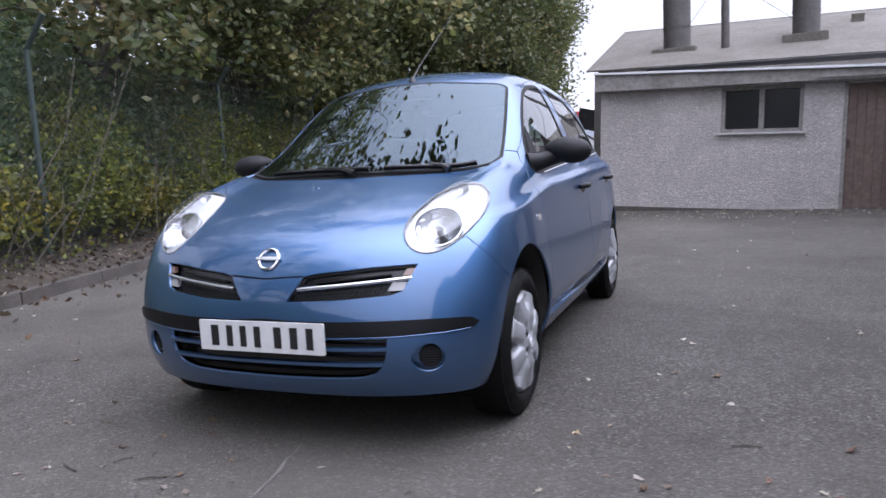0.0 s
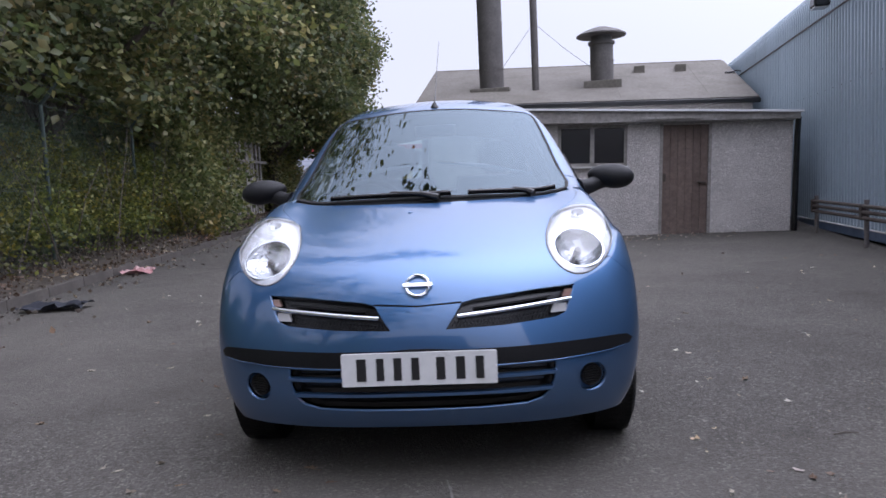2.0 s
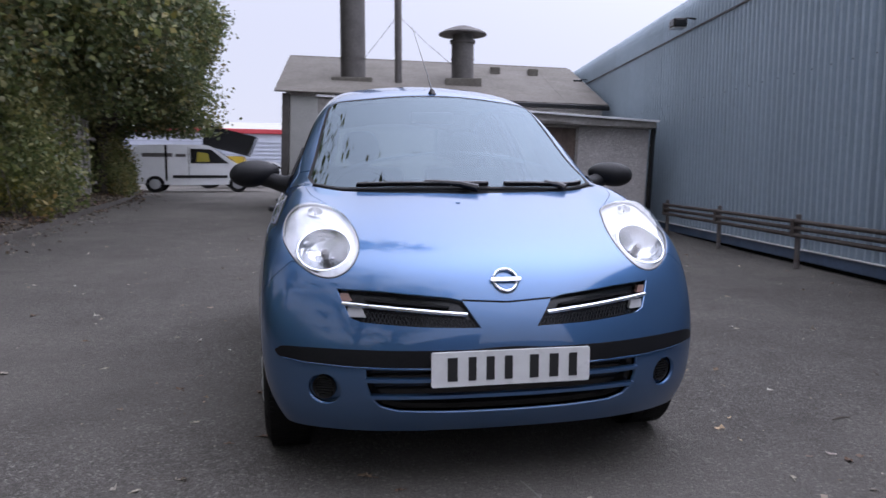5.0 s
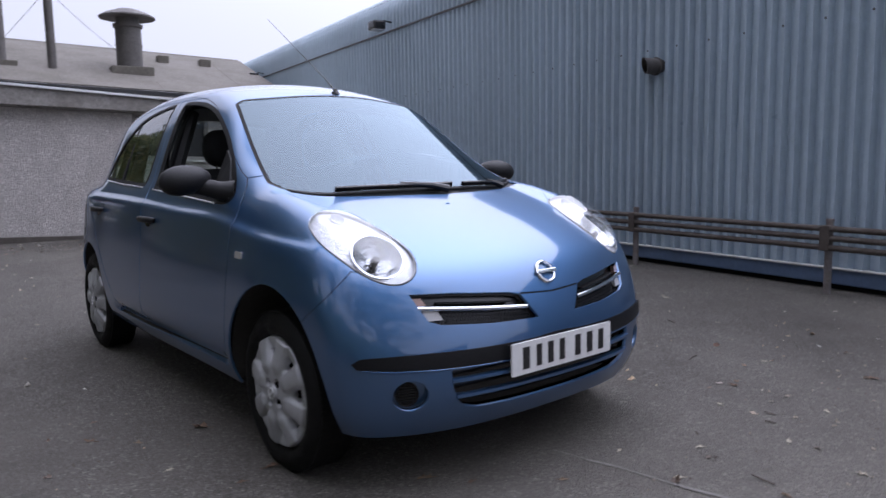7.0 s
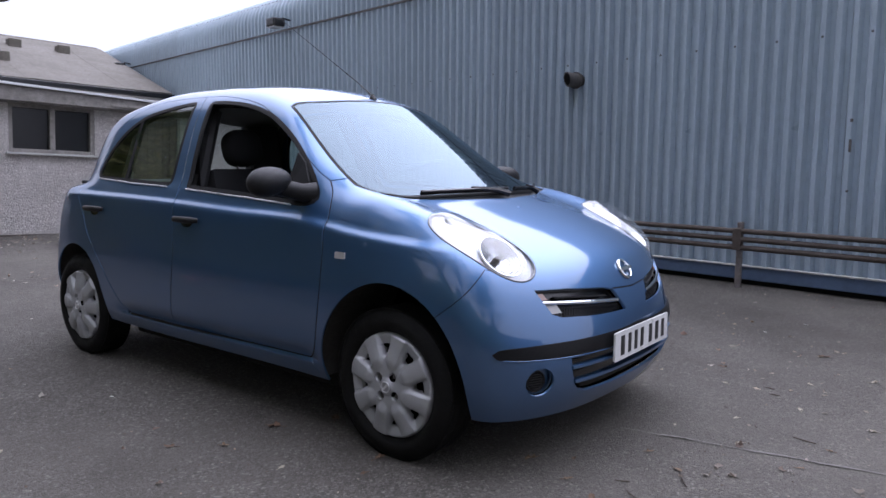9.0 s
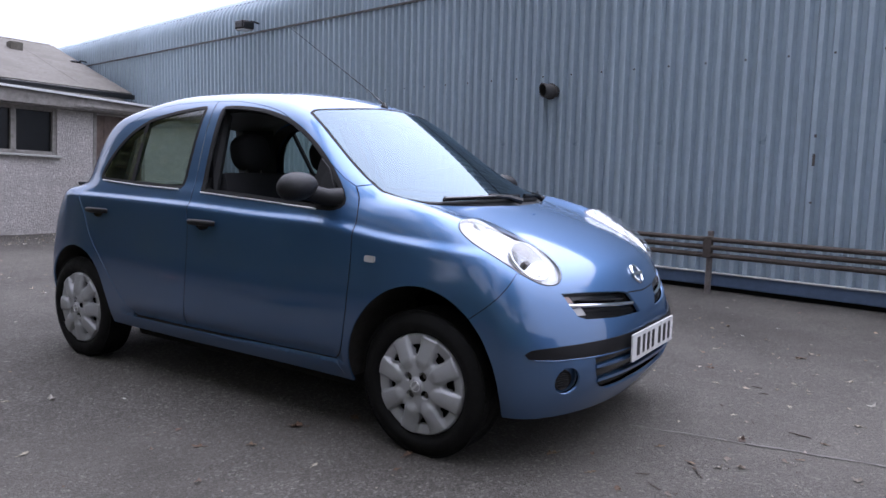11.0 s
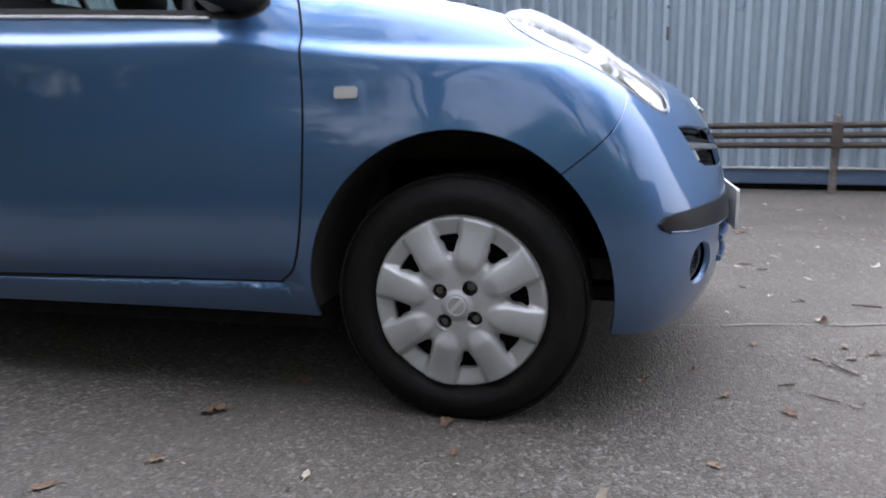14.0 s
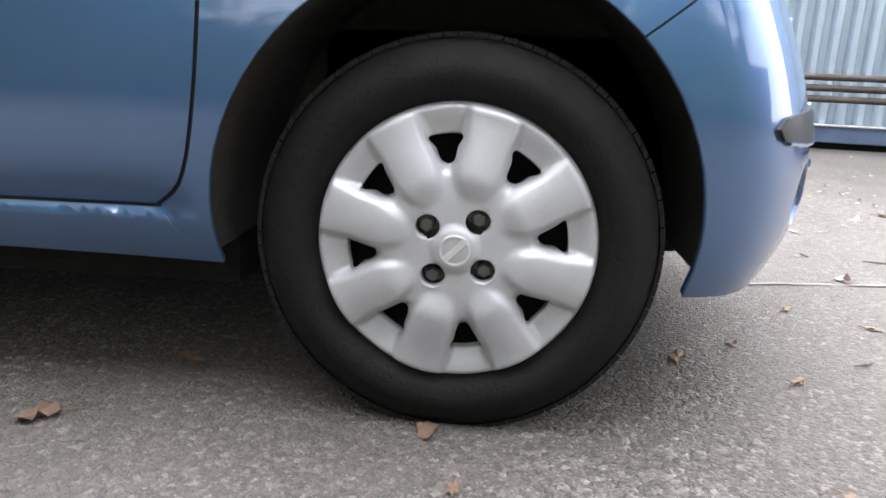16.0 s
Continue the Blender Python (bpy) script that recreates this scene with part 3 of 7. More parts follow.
# ---- the clad warehouse ----
def warehouse():
    w = site_empty("warehouse", 4.27, 0, "long warehouse clad in blue-grey ribbed steel sheets", "building")
    pitch, deep, n = 0.127, 0.056, 8
    prof = []
    for i in range(n):
        y = i * pitch
        prof += [(0, y), (0, y + 0.040), (-deep * 0.5, y + 0.053), (-deep, y + 0.064), (-deep, y + 0.102), (-deep * 0.5, y + 0.115)]
    prof.append((0, n * pitch))
    zs = [0.16, 3.32]
    verts = [(x, y, z) for z in zs for x, y in prof]
    m = len(prof)
    faces = [(i, i + 1, m + i + 1, m + i) for i in range(m - 1)]
    low = bpy.data.meshes.new("cladding_sheet")
    low.from_pydata(verts, [], [f[::-1] for f in faces])
    low.materials.append(CLADDING)
    arc = [(0.0, 3.34), (0.0, 3.62)] + [(0.55 - 0.55 * math.cos(radians(k)), 3.62 + 0.45 * math.sin(radians(k))) for k in (15, 30, 45, 60, 75, 90)] + [(4.0, 4.45), (12.0, 5.3)]
    verts = [(x + dx, y, z) for x, z in arc for dx, y in prof]
    faces = [(k * m + i, k * m + i + 1, (k + 1) * m + i + 1, (k + 1) * m + i) for k in range(len(arc) - 1) for i in range(m - 1)]
    high = bpy.data.meshes.new("eaves_sheet")
    high.from_pydata(verts, [], [f[::-1] for f in faces])
    high.materials.append(CLADDING)
    for k in range(-5, 40):
        for name, me in (("cladding_sheet", low), ("eaves_sheet", high)):
            ob = new(name, me)
            ob.parent = w
            ob.matrix_local = pose(0.004 * (k % 2), k * n * pitch, 0)
    part("joint_flashing", boxed((-0.066, -5.08, 3.312), (-0.05, 40, 3.342), 0.004), FLUE, w)
    part("inner_wall", boxed((0.08, -5.08, 0), (0.2, 40, 3.9)), DARK, w)
    part("skirting", boxed((-0.085, -5.08, 0.05), (-0.01, 40, 0.17), 0.01), SKIRT, w, "blue painted steel skirting")
    # pale strip added for the light that the skirting's top edge catches
    part("skirting_edge", boxed((-0.098, -5.08, 0.171), (-0.03, 40, 0.183), 0.003), PALE_WALL, w, "top edge coloured pale as if catching the light")
    part("plinth", boxed((-0.02, -5.08, -0.1), (0.06, 40, 0.06)), DARK, w)
    part("gable_wall", boxed((0.2, 39.8, 0), (12, 40, 4.4)), CLADDING, w)
    part("gable_wall", boxed((0.2, -5.08, 0), (12, -4.9, 4.4)), CLADDING, w)
    # dark fixing washers along one line of the sheets, and three scuffs
    washer = bpy.data.meshes.new("fixing")
    bm = lathe(bmesh.new(), [(0, 0.005), (0.005, 0.005), (0.006, 0.002), (0.0105, 0.0015), (0.011, 0.0)], 10, pose(0, 0, 0, 0, -90, 0))
    bm.to_mesh(washer)
    bm.free()
    washer.materials.append(FLUE)
    for k in range(-15, 34):
        ob = new("fixing", washer)
        ob.parent = w
        ob.matrix_local = pose(-0.0565 + 0.004 * (math.floor((0.972 + 0.381 * k) / (n * pitch)) % 2), 0.972 + 0.381 * k, 2.2)
    for b, z, h in ((-0.063, 1.49, 0.03), (-0.063, 1.28, 0.11), (-0.063, 0.90, 0.02)):
        part("scuff", prism(bmesh.new(), rounded((-0.011, -h / 2), (0.011, h / 2), 0.008), -0.0585, -0.0545, 0), FLUE, w).matrix_local = pose(0.004, b, z)
    return w


warehouse()


POST = material("grey_rusting_post", (0.17, 0.155, 0.15), 0.7, 0.2, grain=0.4, scale=50, stain=0.5, stain_scale=8, tint=(0.10, 0.06, 0.045))


def barrier():
    """Three pipe rails on posts along the warehouse wall."""
    r = site_empty("barrier_rail", 3.985, 0, "rusty triple pipe rail on steel posts along the warehouse wall", "railing")
    for z in (0.375, 0.45, 0.525):
        part("rail", tube(bmesh.new(), [(-0.05, -20, z), (-0.05, 9.0, z)], 0.024, 10), RUST, r, smooth=True)
    for k in range(-9, 5):
        b = 0.72 + 2.06 * k
        p = lathe(bmesh.new(), [(0, 0.0), (0.029, 0.0), (0.029, 0.58), (0.032, 0.58), (0.030, 0.60), (0, 0.605)], 16, pose(0, b, 0))
        part("post", p, POST, r, "grey steel tube post", smooth=True)
        part("bracket", boxed((-0.076, b - 0.04, 0.35), (-0.022, b + 0.04, 0.55), 0.006), RUST, r)
    return r


barrier()


def wall_pipe():
    v = empty("exhaust_vent", SITE @ pose(4.27, 2.76, 2.03), "short round metal exhaust pipe on the cladding", "vent")
    m = pose(0, 0, 0, 0, -90, 0)
    bm = lathe(bmesh.new(), [(0, 0.02), (0.068, 0.02), (0.068, 0.22), (0.078, 0.22), (0.078, -0.08)], 28, m)
    # the mouth is cut on the slant, facing down and forward
    for p in bm.verts:
        if p.co.x < -0.1:
            p.co.x += 0.55 * p.co.y - 0.30 * p.co.z
    part("pipe", bm, FLUE, v, smooth=False)
    part("flange", lathe(bmesh.new(), [(0.078, 0.056), (0.092, 0.056), (0.092, 0.07), (0.078, 0.07)], 28, m), FLUE, v, smooth=True)
    return v


wall_pipe()


def floodlight(b, z):
    f = empty("floodlight", SITE @ pose(4.27, b, z), "small dark floodlight on a bracket on the cladding", "floodlight", "lights on the warehouse")
    part("bracket", tube(bmesh.new(), [(-0.03, 0, 0), (-0.18, 0, 0.02), (-0.22, 0, -0.04)], 0.015), GLOSS_BLACK, f)
    part("housing", boxed((-0.42, -0.13, -0.14), (-0.2, 0.13, 0.0), 0.03, None), GLOSS_BLACK, f)
    part("lens", boxed((-0.41, -0.11, -0.155), (-0.22, 0.11, -0.141)), CLEAR_LENS, f)
    return f


floodlight(8.7, 3.47)
floodlight(15.9, 3.42)


# unseen plain wall closing the yard behind, added to darken the bumper's reflections
back_wall = site_empty("wall_south", 0, -15.0, "unseen plain dark brick wall added to darken the car's reflections", "wall", kind="structure")
part("brickwork", boxed((-22, 0, -0.2), (4.2, 0.3, 3.2)), material("dark_brickwork", (0.10, 0.065, 0.05), 0.9, grain=0.5, scale=12, stain=0.4), back_wall)


# ---- the car ----
def spline(pts, ease=0.02):
    """A smooth curve through points, its bends eased over a short reach."""
    xs, ys = np.array(pts, float).T
    h = np.diff(xs)
    s = np.diff(ys) / h
    m = np.r_[s[0], (s[:-1] * h[1:] + s[1:] * h[:-1]) / (h[1:] + h[:-1]), s[-1]]

    def f(x):
        x = np.asarray(x, float)
        i = np.clip(np.searchsorted(xs, x) - 1, 0, len(h) - 1)
        t = (x - xs[i]) / h[i]
        c = np.clip(t, 0, 1)
        v = (2 * c**3 - 3 * c * c + 1) * ys[i] + (c**3 - 2 * c * c + c) * h[i] * m[i] + (-2 * c**3 + 3 * c * c) * ys[i + 1] + (c**3 - c * c) * h[i] * m[i + 1]
        return v + np.where(t < 0, (x - xs[0]) * m[0], 0) + np.where(t > 1, (x - xs[-1]) * m[-1], 0)

    grid = np.arange(xs[0] - 0.6, xs[-1] + 0.6, 0.0005)
    table = sum(w * f(grid + k * ease) for k, w in ((-3, 0.05), (-2, 0.12), (-1, 0.2), (0, 0.26), (1, 0.2), (2, 0.12), (3, 0.05)))
    return lambda x: np.interp(x, grid, table)


# Profiles in metres: y runs from the nose to the tail with the front axle at 0, z is height.
TOP = spline([(-0.72, 0.36), (-0.665, 0.50), (-0.63, 0.61), (-0.584, 0.70), (-0.50, 0.772), (-0.40, 0.825), (-0.30, 0.866), (-0.10, 0.932), (0.06, 0.984), (0.20, 1.072), (0.40, 1.20), (0.60, 1.322), (0.78, 1.425), (0.95, 1.477), (1.15, 1.512), (1.4, 1.530), (1.7, 1.5366), (2.0, 1.530), (2.3, 1.480), (2.6, 1.40), (2.9, 1.29)], 0.025)
SWEEP = spline([(-0.7, 0.41), (-0.2, 0.41), (0.1, 0.5), (0.34, 0.56), (0.84, 0.2), (1.2, 0.0), (3, 0.0)], 0.06)
CROWN = spline([(-0.7, 0.0), (0.2, 0.0), (0.8, 0.2), (1.2, 0.22), (3, 0.25)], 0.06)
SIDE = spline([(0.1, 0.66), (0.2, 0.752), (0.28, 0.797), (0.38, 0.823), (0.46, 0.830), (0.54, 0.828), (0.65, 0.819), (0.78, 0.800), (0.84, 0.790), (0.860, 0.785), (0.867, 0.781), (0.885, 0.763), (0.892, 0.758), (0.91, 0.750), (0.945, 0.735), (1.0, 0.710), (1.1, 0.675), (1.2, 0.635), (1.3, 0.588), (1.4, 0.53), (1.5, 0.455), (1.6, 0.36)], 0.003)
# the shoulder crease climbs towards the tail
RISE = spline([(-0.7, -0.07), (-0.2, -0.06), (0.0, -0.042), (0.29, -0.012), (0.4, 0.006), (1.0, 0.032), (1.4, 0.050), (2.0, 0.066), (2.4, 0.074), (3.1, 0.08)], 0.05)
PLAN = spline([(-0.7, 0.86), (-0.45, 0.925), (-0.25, 0.975), (0.0, 1.0), (0.4, 0.992), (1.0, 0.998), (1.5, 1.0), (2.2, 0.99), (2.43, 0.99), (2.7, 0.95), (2.95, 0.88), (3.1, 0.82)], 0.05)
NOSE = spline([(0.1, -0.50), (0.18, -0.562), (0.24, -0.602), (0.3, -0.627), (0.38, -0.640), (0.46, -0.645), (0.54, -0.646), (0.6, -0.637), (0.66, -0.61), (0.8, -0.53)])
REAR = spline([(0.2, 2.90), (0.28, 2.975), (0.4, 3.01), (0.55, 3.015), (0.68, 2.99), (0.8, 2.955), (0.9, 2.90), (1.0, 2.84), (1.15, 2.78), (1.3, 2.705), (1.42, 2.57), (1.5, 2.38), (1.56, 2.1)])
HEART = np.array([0.0, 1.15, 0.62])


def soft_max(a, b, k):
    k = 1.5 * k
    h = np.clip(1 - np.abs(a - b) / k, 0, 1)
    return np.maximum(a, b) + h**3 * k / 6


def ease_in(v):
    v = np.clip(v, 0, 1)
    return v * v * (3 - 2 * v)


def hull(p):
    """Below 0 inside the body."""
    x, y, z = np.abs(p[:, 0]), p[:, 1], p[:, 2]
    yy = y - SWEEP(y) * x * x
    slope = (TOP(yy + 0.01) - TOP(yy - 0.01)) / 0.02
    wing = 0.045 * np.exp(-(((x - 0.66) / 0.12) ** 2)) * ease_in((y + 0.52) / 0.42) * ease_in((0.58 - y) / 0.45)
    lid = (z - (TOP(yy) - CROWN(y) * x * x + wing)) / np.sqrt(1 + slope * slope)
    climb = RISE(y) * np.exp(-(((z - 0.9) / 0.16) ** 2))
    # the doors tuck in above the sill
    tuck = 0.018 * ease_in((z - 0.309) / 0.010) * np.exp(-((np.maximum(z - 0.318, 0) / 0.038) ** 2)) * ease_in((y - 0.36) / 0.08) * ease_in((2.0 - y) / 0.15)
    # above the shoulder the cabin narrows towards the tail
    over = ease_in((z - 0.955) / 0.05)
    f = soft_max(lid, x - SIDE(z - climb) * PLAN(y) + tuck + 0.08 * over * ease_in((y - 2.25) / 0.55), 0.07)
    f = soft_max(f, NOSE(z) + 0.12 * x * x + 0.45 * x**4 - y, 0.05)
    return soft_max(f, y - (REAR(z) - (0.25 + 0.3 * over) * x * x - 0.25 * x**4), 0.09)


def skin(d, near=0.1, far=3.4):
    """Where rays from the heart of the car, along the unit rows of d, leave the body."""
    a, b = np.full(len(d), near), np.full(len(d), far)
    for _ in range(34):
        m = (a + b) / 2
        out = hull(HEART + m[:, None] * d) > 0
        b, a = np.where(out, m, b), np.where(out, a, m)
    return HEART + b[:, None] * d


def skin_normal(p):
    e = 0.004
    g = np.stack([hull(p + e * np.eye(3)[i]) - hull(p - e * np.eye(3)[i]) for i in range(3)], 1)
    return g / np.linalg.norm(g, axis=1)[:, None]


def flat_of(p):
    d = p - HEART
    d = d / np.linalg.norm(d, axis=1)[:, None]
    return d[:, :2] / (1 + d[:, 2:3])


def round_of(q):
    s = (q * q).sum(1)
    return np.concatenate([2 * q, (1 - s)[:, None]], 1) / (1 + s)[:, None]


def on_side(yz, wide=1.15):
    """Points of the right flank, from (y, z)."""
    yz = np.asarray(yz, float)
    a, b = np.zeros(len(yz)), np.full(len(yz), wide)
    for _ in range(34):
        m = (a + b) / 2
        out = hull(np.c_[-m, yz]) > 0
        b, a = np.where(out, m, b), np.where(out, a, m)
    return np.c_[-b, yz]


def on_skin(p):
    d = np.asarray(p, float) - HEART
    return skin(d / np.linalg.norm(d, axis=1)[:, None])


def strip(line, half):
    """A narrow band along a line on the skin."""
    p = on_skin(line)
    t = np.gradient(p, axis=0)
    t /= np.linalg.norm(t, axis=1)[:, None] + 1e-9
    s = np.cross(skin_normal(p), t) * half
    return flat_of(np.concatenate([p + s, (p - s)[::-1]]))


def ring(line, half):
    """A band round a closed line: its outer and inner outline."""
    p = on_skin(line)
    t = np.roll(p, -1, 0) - np.roll(p, 1, 0)
    t /= np.linalg.norm(t, axis=1)[:, None] + 1e-9
    s = np.cross(skin_normal(p), t) * half
    a, b = flat_of(p + s), flat_of(p - s)
    area = lambda q: abs(np.sum(q[:, 0] * np.roll(q[:, 1], -1) - q[:, 1] * np.roll(q[:, 0], -1)))
    return (a, b) if area(a) > area(b) else (b, a)


def inside(q, poly):
    x, y = q[:, 0], q[:, 1]
    odd = np.zeros(len(q), bool)
    for (ax, ay), (bx, by) in zip(poly, np.roll(poly, -1, 0)):
        if ay != by:
            odd ^= ((ay > y) != (by > y)) & (x < (bx - ax) * (y - ay) / (by - ay) + ax)
    return odd


# Outlines on the right half of the body.
lamp_line = curve_through([(-.645, -.086, .929), (-.567, -.085, .924), (-.512, -.130, .903), (-.484, -.216, .871), (-.467, -.292, .84), (-.461, -.366, .803), (-.469, -.413, .772), (-.491, -.447, .739), (-.523, -.457, .714), (-.563, -.449, .703), (-.610, -.424, .711), (-.660, -.380, .742), (-.698, -.320, .785), (-.717, -.24, .828), (-.712, -.16, .868), (-.690, -.105, .903)], 0.015)
grille_line = line_through([(-.547, -.485, .672), (-.40, -.53, .667), (-.193, -.591, .650), (-.15, -.60, .640), (-.093, -.633, .556), (-.288, -.608, .560), (-.47, -.55, .572), (-.505, -.53, .585)], 0.015)
intake_line = line_through([(.02, -.64, .426), (-.30, -.625, .427), (-.462, -.592, .427), (-.456, -.597, .367), (-.440, -.597, .325), (-.415, -.60, .300), (-.36, -.605, .283), (-.2, -.62, .276), (.02, -.63, .273)], 0.015)
mould_line = curve_through([(.04, -.65, .489), (-.14, -.64, .489), (-.27, -.63, .488), (-.5, -.57, .488), (-.65, -.50, .487), (-.722, -.45, .483), (-.742, -.435, .468), (-.73, -.445, .452), (-.65, -.50, .443), (-.5, -.57, .437), (-.27, -.63, .434), (-.14, -.64, .434), (.04, -.65, .434)], 0.02)
fog_line = on_skin([(-.59 + .052 * math.cos(a), -.54 - .03 * math.cos(a), .355 + .052 * math.sin(a)) for a in np.arange(24) * math.pi / 12])
screen_line = line_through(np.concatenate([curve_through([(.12, .075, .985), (0, .072, .985), (-.30, .105, .985), (-.50, .175, .985), (-.60, .245, 1.0)], 0.02, False), curve_through([(-.622, .33, 1.03), (-.60, .45, 1.10), (-.568, .60, 1.20), (-.535, .74, 1.30), (-.505, .86, 1.376)], 0.02, False), curve_through([(-.47, .868, 1.388), (-.3, .815, 1.408), (0, .79, 1.42), (.12, .79, 1.42)], 0.02, False)]), 0.02)
cowl_line = line_through(np.concatenate([curve_through([(.12, -.004, .965), (0, -.004, .965), (-.3, .05, .968), (-.50, .125, .975), (-.60, .18, .984)], 0.02, False), curve_through([(-.60, .245, 1.0), (-.50, .175, .985), (-.30, .105, .985), (0, .072, .985), (.12, .075, .985)], 0.02, False)]), 0.02)
bonnet_side = curve_through([(-.52, -.135, .905), (-.57, -.06, .935), (-.605, .02, .955), (-.625, .10, .975), (-.63, .165, .986)], 0.02, False)
bonnet_line = line_through(np.concatenate([[(.1, -.61, .632), (0, -.615, .632), (-.15, -.60, .641), (-.193, -.591, .650), (-.40, -.53, .667), (-.547, -.485, .672), (-.55, -.462, .70)], [(-.52, -.40, .76), (-.52, -.20, .87)], bonnet_side, [(-.60, .18, .984)], curve_through([(-.50, .125, .975), (-.3, .05, .968), (0, -.004, .965), (.1, -.004, .965)], 0.02, False)]), 0.02)
bumper_seam = line_through([(-.66, -.385, .745), (-.69, -.369, .752), (-.735, -.335, .70), (-.775, -.30, .65), (-.815, -.262, .59), (-.83, -.22, .55)], 0.015, False)
bumper_line = line_through(np.concatenate([[(.1, -.61, .632), (0, -.615, .632), (-.15, -.60, .641), (-.193, -.591, .650), (-.40, -.53, .667), (-.547, -.485, .672), (-.555, -.462, .705), (-.615, -.42, .73)], bumper_seam, [(-.9, -.2, .45), (-.9, -.15, .05), (-.5, -.75, .02), (.1, -.75, .02)]]), 0.02)

front_glass = curve_through([(1.385, .998), (1.15, .987), (.95, .975), (.70, .959), (.52, .950), (.462, .972), (.50, 1.03), (.594, 1.122), (.75, 1.240), (.93, 1.333), (1.13, 1.388), (1.31, 1.412), (1.462, 1.418), (1.470, 1.405), (1.44, 1.25), (1.41, 1.10), (1.39, 1.01)], 0.02)
rear_glass = curve_through([(2.315, 1.06), (2.29, 1.035), (2.2, 1.026), (1.9, 1.015), (1.56, 1.006), (1.548, 1.02), (1.565, 1.15), (1.59, 1.3), (1.612, 1.412), (1.625, 1.422), (1.75, 1.412), (1.9, 1.392), (2.06, 1.355), (2.19, 1.275), (2.275, 1.165)], 0.02)
quarter_bar = [(1.985, 1.018), (2.01, 1.018), (2.085, 1.352), (2.06, 1.358)]
door_gap = curve_through([(1.43, .318), (1.405, .45), (1.398, .62), (1.41, .82), (1.452, .985), (1.50, 1.2), (1.56, 1.455)], 0.02, False)
front_edge = curve_through([(.44, 1.045), (.40, 1.0), (.372, .93), (.358, .85), (.349, .73), (.352, .58), (.367, .44), (.392, .36), (.437, .322)], 0.02, False)
front_top = curve_through([(.44, 1.045), (.52, 1.085), (.70, 1.205), (.87, 1.31), (1.06, 1.392), (1.36, 1.446), (1.56, 1.455)], 0.02, False)
front_door = np.concatenate([front_edge, line_through([(.43, .322), (1.43, .318)], 0.03, False), door_gap, front_top[::-1]])
rear_top = curve_through([(1.56, 1.455), (1.80, 1.452), (2.01, 1.435), (2.2, 1.37), (2.33, 1.26), (2.40, 1.13), (2.44, .99)], 0.02, False)
rear_edge = curve_through([(2.44, .99), (2.42, .94), (2.34, .834), (2.27, .715), (2.11, .557), (1.96, .41), (1.90, .345), (1.86, .318)], 0.02, False)
rear_door = np.concatenate([rear_top, rear_edge, line_through([(1.86, .318), (1.43, .318)], 0.03, False), door_gap])
arch_front = [(.003 + ry * math.cos(a), .300 + (.380 if math.sin(a) > 0 else .4) * math.sin(a)) for a in np.arange(64) * math.pi / 32 for ry in (0.350,)]
arch_rear = [(2.43 + .335 * math.cos(a), .300 + (.350 if math.sin(a) > 0 else .4) * math.sin(a)) for a in np.arange(64) * math.pi / 32]
wing_line = on_side(np.concatenate([front_edge, [(.36, .10), (-.9, .10), (-.9, 1.15), (.30, 1.15), (.33, 1.07), (.40, 1.06)]]))
side_pts = lambda yz: on_side(np.asarray(yz))


